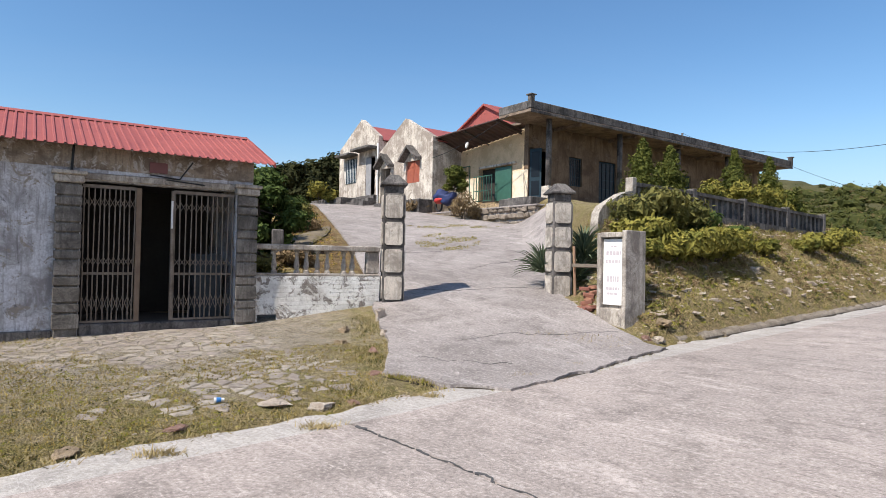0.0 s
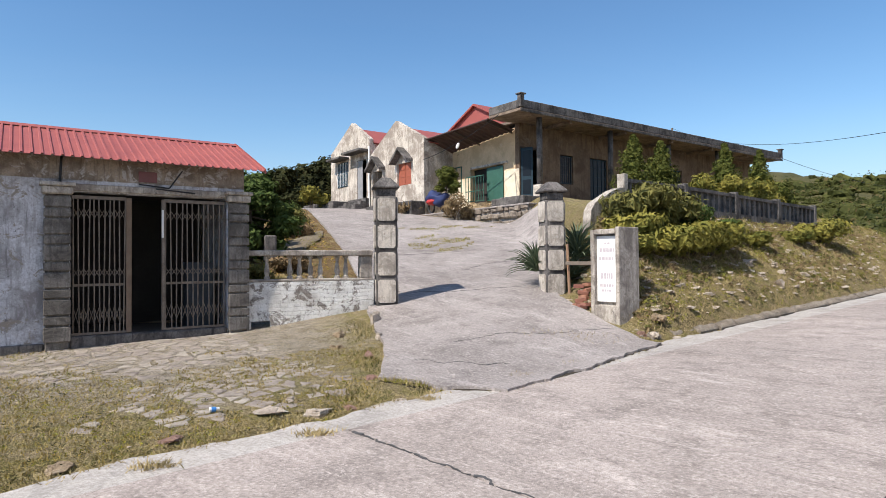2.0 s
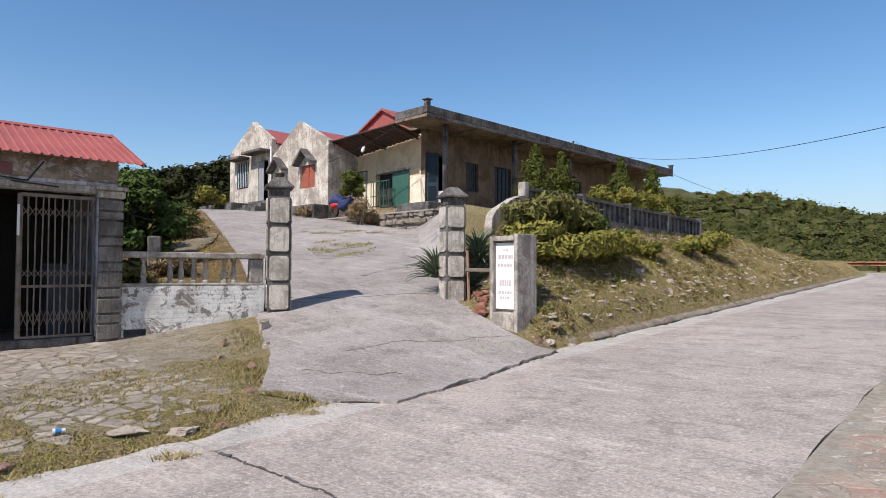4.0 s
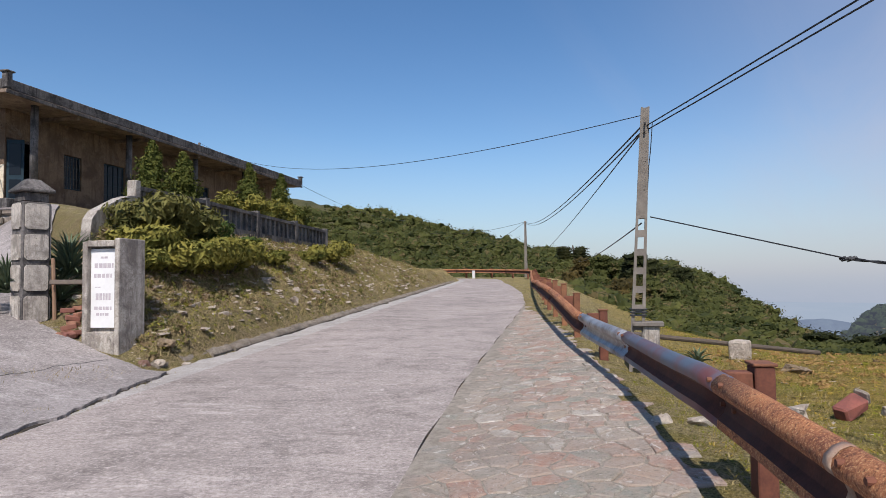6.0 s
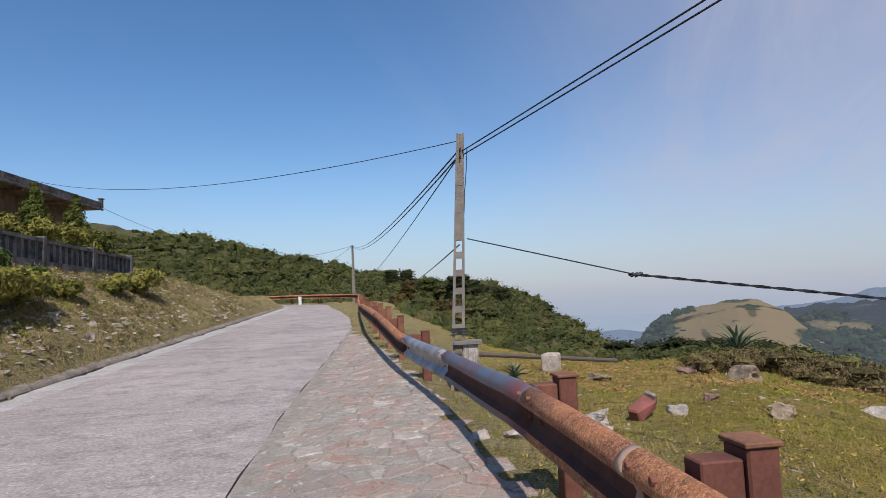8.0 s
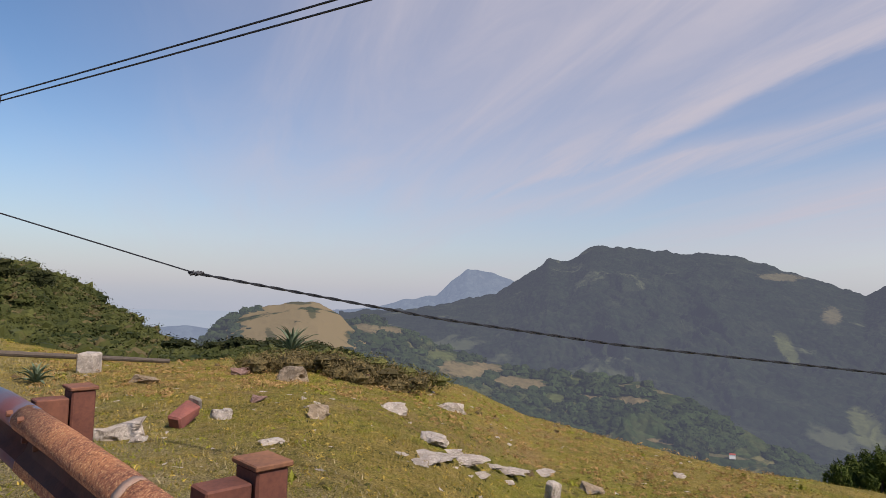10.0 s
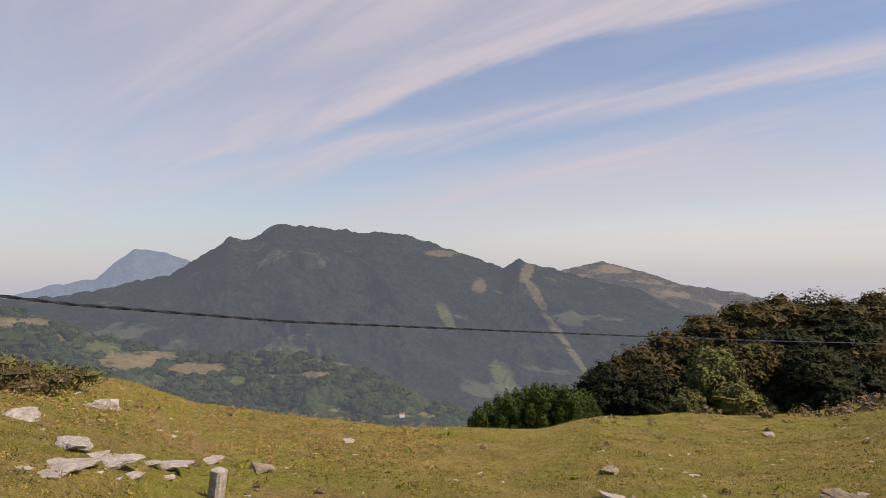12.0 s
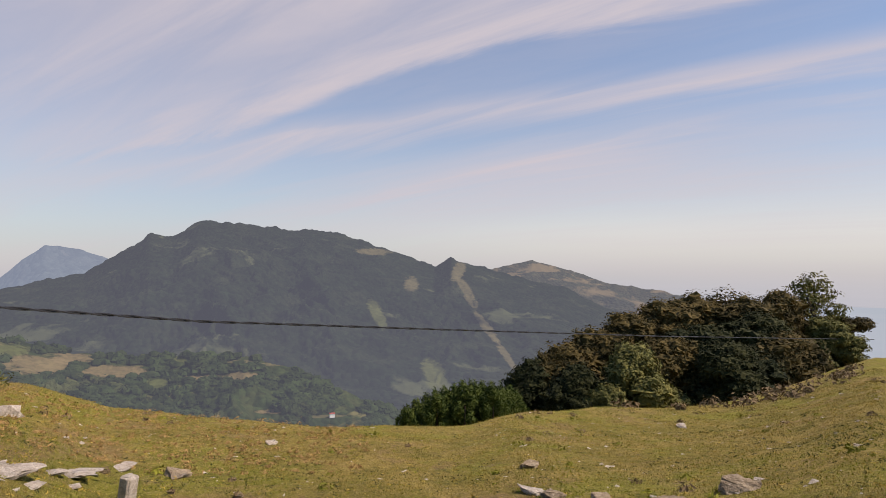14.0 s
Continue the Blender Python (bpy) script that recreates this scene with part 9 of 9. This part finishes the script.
# tufts rooted in the cracks of the road's edge
tp = []
for s, d in ((-2.1, -1.66), (-2.02, -1.6), (-3.3, -1.75), (-3.4, -1.8), (-0.6, -1.9), (1.9, -2.0), (0.9, -1.92), (-5.0, -1.85)):
    c = np.array(road_point(s, d))
    t = c + gen.normal(size=(110, 2)) * np.array([0.07, 0.04])
    tp.append(np.column_stack([t, np.full(110, float(road_z(s)) + 0.004)]))
blades("crack_weeds", np.concatenate(tp), 0.02, 0.07, 0.006, M_GRASSBROWN, "small dry weed tufts in the road's cracks", 0.8)


# ---- flagstones ----
def flag_material(joined=False):
    m = Mat("flagstones", 0.85, 0, 0.3)
    r = m.n.new("ShaderNodeNewGeometry").outputs["Random Per Island"] if joined else m.n.new("ShaderNodeObjectInfo").outputs["Random"]
    ramp = m.n.new("ShaderNodeValToRGB")
    cols = ((0.0, (0.36, 0.205, 0.15)), (0.16, (0.38, 0.315, 0.245)), (0.34, (0.27, 0.24, 0.19)), (0.48, (0.32, 0.19, 0.145)), (0.60, (0.37, 0.265, 0.20)), (0.76, (0.25, 0.25, 0.205)), (0.95, (0.50, 0.45, 0.38)))
    e = ramp.color_ramp.elements
    while len(e) < len(cols):
        e.new(0.5)
    ramp.color_ramp.interpolation = "CONSTANT"
    for el, (pos, c) in zip(e, cols):
        el.position, el.color = pos, (*c, 1)
    m.l.new(r, ramp.inputs[0])
    n1, n2 = m.noise(7, 6, 0.7), m.noise(38, 5, 0.75)
    c = m.mix(m.span(n1, 0.46, 0.60, 0.15, 0.8), ramp.outputs[0], (0.36, 0.285, 0.225))
    c = m.mix(m.span(m.noise(2.7, 8, 0.75), 0.44, 0.58, 0, 0.6), c, (0.36, 0.31, 0.26))
    c = m.mix(m.span(m.noise(1.3, 8, 0.75), 0.48, 0.60, 0, 0.6), c, (0.24, 0.205, 0.17))
    c = m.mix(m.span(n2, 0.54, 0.68, 0, 0.4), c, (0.50, 0.45, 0.40))
    c = m.mix(m.span(n2, 0.46, 0.34, 0, 0.6), c, (0.10, 0.085, 0.07))
    c = m.mix(m.span(m.noise(5, 8, 0.75, distort=1.4), 0.57, 0.62, 0, 0.75), c, (0.58, 0.53, 0.47))
    c = m.mix(m.span(m.noise(9, 8, 0.78, distort=0.8), 0.42, 0.37, 0, 0.7), c, (0.15, 0.12, 0.095))
    return m.color(c).bump(m.math("ADD", n1, n2), 0.8, 0.02).done()


M_FLAG = flag_material()


def clip(poly, p, q):
    """The part of poly that is nearer to p than to q."""
    mx, my, nx_, ny_ = (p[0] + q[0]) / 2, (p[1] + q[1]) / 2, q[0] - p[0], q[1] - p[1]
    out = []
    for i, a in enumerate(poly):
        b = poly[(i + 1) % len(poly)]
        da, db = (a[0] - mx) * nx_ + (a[1] - my) * ny_, (b[0] - mx) * nx_ + (b[1] - my) * ny_
        if da <= 0:
            out.append(a)
        if da * db < 0:
            t = da / (da - db)
            out.append((a[0] + (b[0] - a[0]) * t, a[1] + (b[1] - a[1]) * t))
    return out


def flags(s0, s1, d0, d1, size, wide, seed):
    """Irregular flat stones as cells round jittered seeds, in road coordinates."""
    rr = random.Random(seed)
    pts = []
    nu, nv = int((s1 - s0) / (size * wide)), max(1, int((d1 - d0) / size))
    for i in range(nu):
        for j in range(nv):
            if rr.random() < 0.20:
                continue
            pts.append((s0 + (i + 0.5 + rr.uniform(-0.46, 0.46) + 0.5 * (j % 2)) * size * wide, d0 + (j + 0.5 + rr.uniform(-0.42, 0.42)) * (d1 - d0) / nv))
    cells = []
    for p in pts:
        poly = [(max(s0, p[0] - 1), d0), (min(s1, p[0] + 1), d0), (min(s1, p[0] + 1), d1), (max(s0, p[0] - 1), d1)]
        for q in pts:
            if q is not p and abs(q[0] - p[0]) < 1.6 and abs(q[1] - p[1]) < 1.4:
                poly = clip(poly, p, q)
                if len(poly) < 3:
                    break
        if len(poly) >= 3:
            cells.append((p, poly))
    return cells


def stone_cell(bm, p, poly, gap, rr, lift=0.0, drop=0.05):
    """One flagstone: inset outline, worn edge, slightly tilted top."""
    c = (sum(q[0] for q in poly) / len(poly), sum(q[1] for q in poly) / len(poly))
    tx, ty, dz = rr.uniform(-0.012, 0.012), rr.uniform(-0.012, 0.012), rr.uniform(-0.003, 0.007) + lift
    ragged = []
    for i, q in enumerate(poly):
        r = poly[(i + 1) % len(poly)]
        ragged.append(q)
        if math.dist(q, r) > 0.09:
            for f in (0.33, 0.67):
                w = rr.uniform(0.0, 0.045)
                ragged.append(tuple((q[j] + (r[j] - q[j]) * (f + rr.uniform(-0.1, 0.1))) * (1 - w) + c[j] * w for j in (0, 1)))
    poly = ragged
    rings = []
    for shrink, z in ((gap, -drop), (gap, 0.006), (gap + 0.012, 0.015)):
        ring = []
        for q in poly:
            v = (q[0] - c[0], q[1] - c[1])
            ln = math.hypot(*v) or 1
            k = max(0.2, 1 - shrink / ln)
            a, b = c[0] + v[0] * k, c[1] + v[1] * k
            w = road_point(a, b)
            ring.append(bm.verts.new((w[0], w[1], land1(w[0], w[1]) + z + dz + tx * v[0] + ty * v[1])))
        rings.append(ring)
    n = len(poly)
    for r0, r1 in zip(rings, rings[1:]):
        for i in range(n):
            bm.faces.new((r0[i], r0[(i + 1) % n], r1[(i + 1) % n], r1[i]))
    bm.faces.new(rings[-1])
    bmesh.ops.recalc_face_normals(bm, faces=bm.faces)


def pave_width(s):
    return float(np.interp(s, (-9, 0, 4, 7, 10, 13, 16), (1.95, 1.94, 1.82, 1.55, 1.20, 0.86, 0.58)))


rr = random.Random(8)
paving = thing("paving", "irregular reddish and grey flagstone strip along the road", "paving", kind="structure")
bed = [[(*road_point(s, d), land1(*road_point(s, d)) + (0.008 if d > max(HALF, road_right(s)) + 0.1 else 0.020)) for d in np.linspace(max(HALF, road_right(s)) + 0.006, max(HALF, road_right(s)) + 0.01 + max(0.02, HALF + pave_width(s) - 0.10 + 0.06 * math.sin(s * 1.7) - max(HALF, road_right(s))), 5)] for s in np.linspace(-10, 16, 60)]
part("bed", strip_mesh("bed", bed, 0.07, simple("dusty_mortar_bed", (0.36, 0.315, 0.26), (0.17, 0.142, 0.108), 14, 1.0, bump=0.7, dist=0.01)), None, paving)
rest = bmesh.new()
count = 0
for p, poly in flags(-9, 16.5, HALF + 0.008, HALF + 2.05, 0.165, 1.35, 5):
    if p[1] > HALF + pave_width(p[0]) - 0.02 + 0.05 * math.sin(p[0] * 1.7) or p[1] < road_right(p[0]) + 0.10:
        continue
    if -2.5 < p[0] < 12 and count < 300:
        one = bmesh.new()
        stone_cell(one, p, poly, 0.009, rr)
        part("flagstone", one, M_FLAG, paving)
        count += 1
    else:
        stone_cell(rest, p, poly, 0.010, rr)
tagged(part("far_flagstones", rest, flag_material(True), paving), kind="stuff")
court = thing("forecourt_paving", "worn grey flagstones half overgrown before the garage", "paving", kind="structure")
M_COURT = simple("grey_court_stone", (0.42, 0.36, 0.305), (0.20, 0.168, 0.135), 9, 0.95, bump=0.9, dist=0.02, vary=0.15)
count = 0
for p, poly in flags(-7.5, 3.4, -HALF - 6.2, -HALF - 0.5, 0.15, 1.8, 9):
    w = road_point(*p)
    dense = float(wobble(np.array(w[0]), np.array(w[1]), 0.9, 5)) + 0.45 * (w[1] + 0.3 * w[0] - 6.9)
    if dense < -0.2 + rr.uniform(-0.8, 0.8) or w[0] > -0.95 or w[0] < -9 or count >= 300:
        continue
    one = bmesh.new()
    stone_cell(one, p, poly, rr.uniform(0.01, 0.05), rr, -0.011)
    part("court_flagstone", one, M_COURT, court)
    count += 1
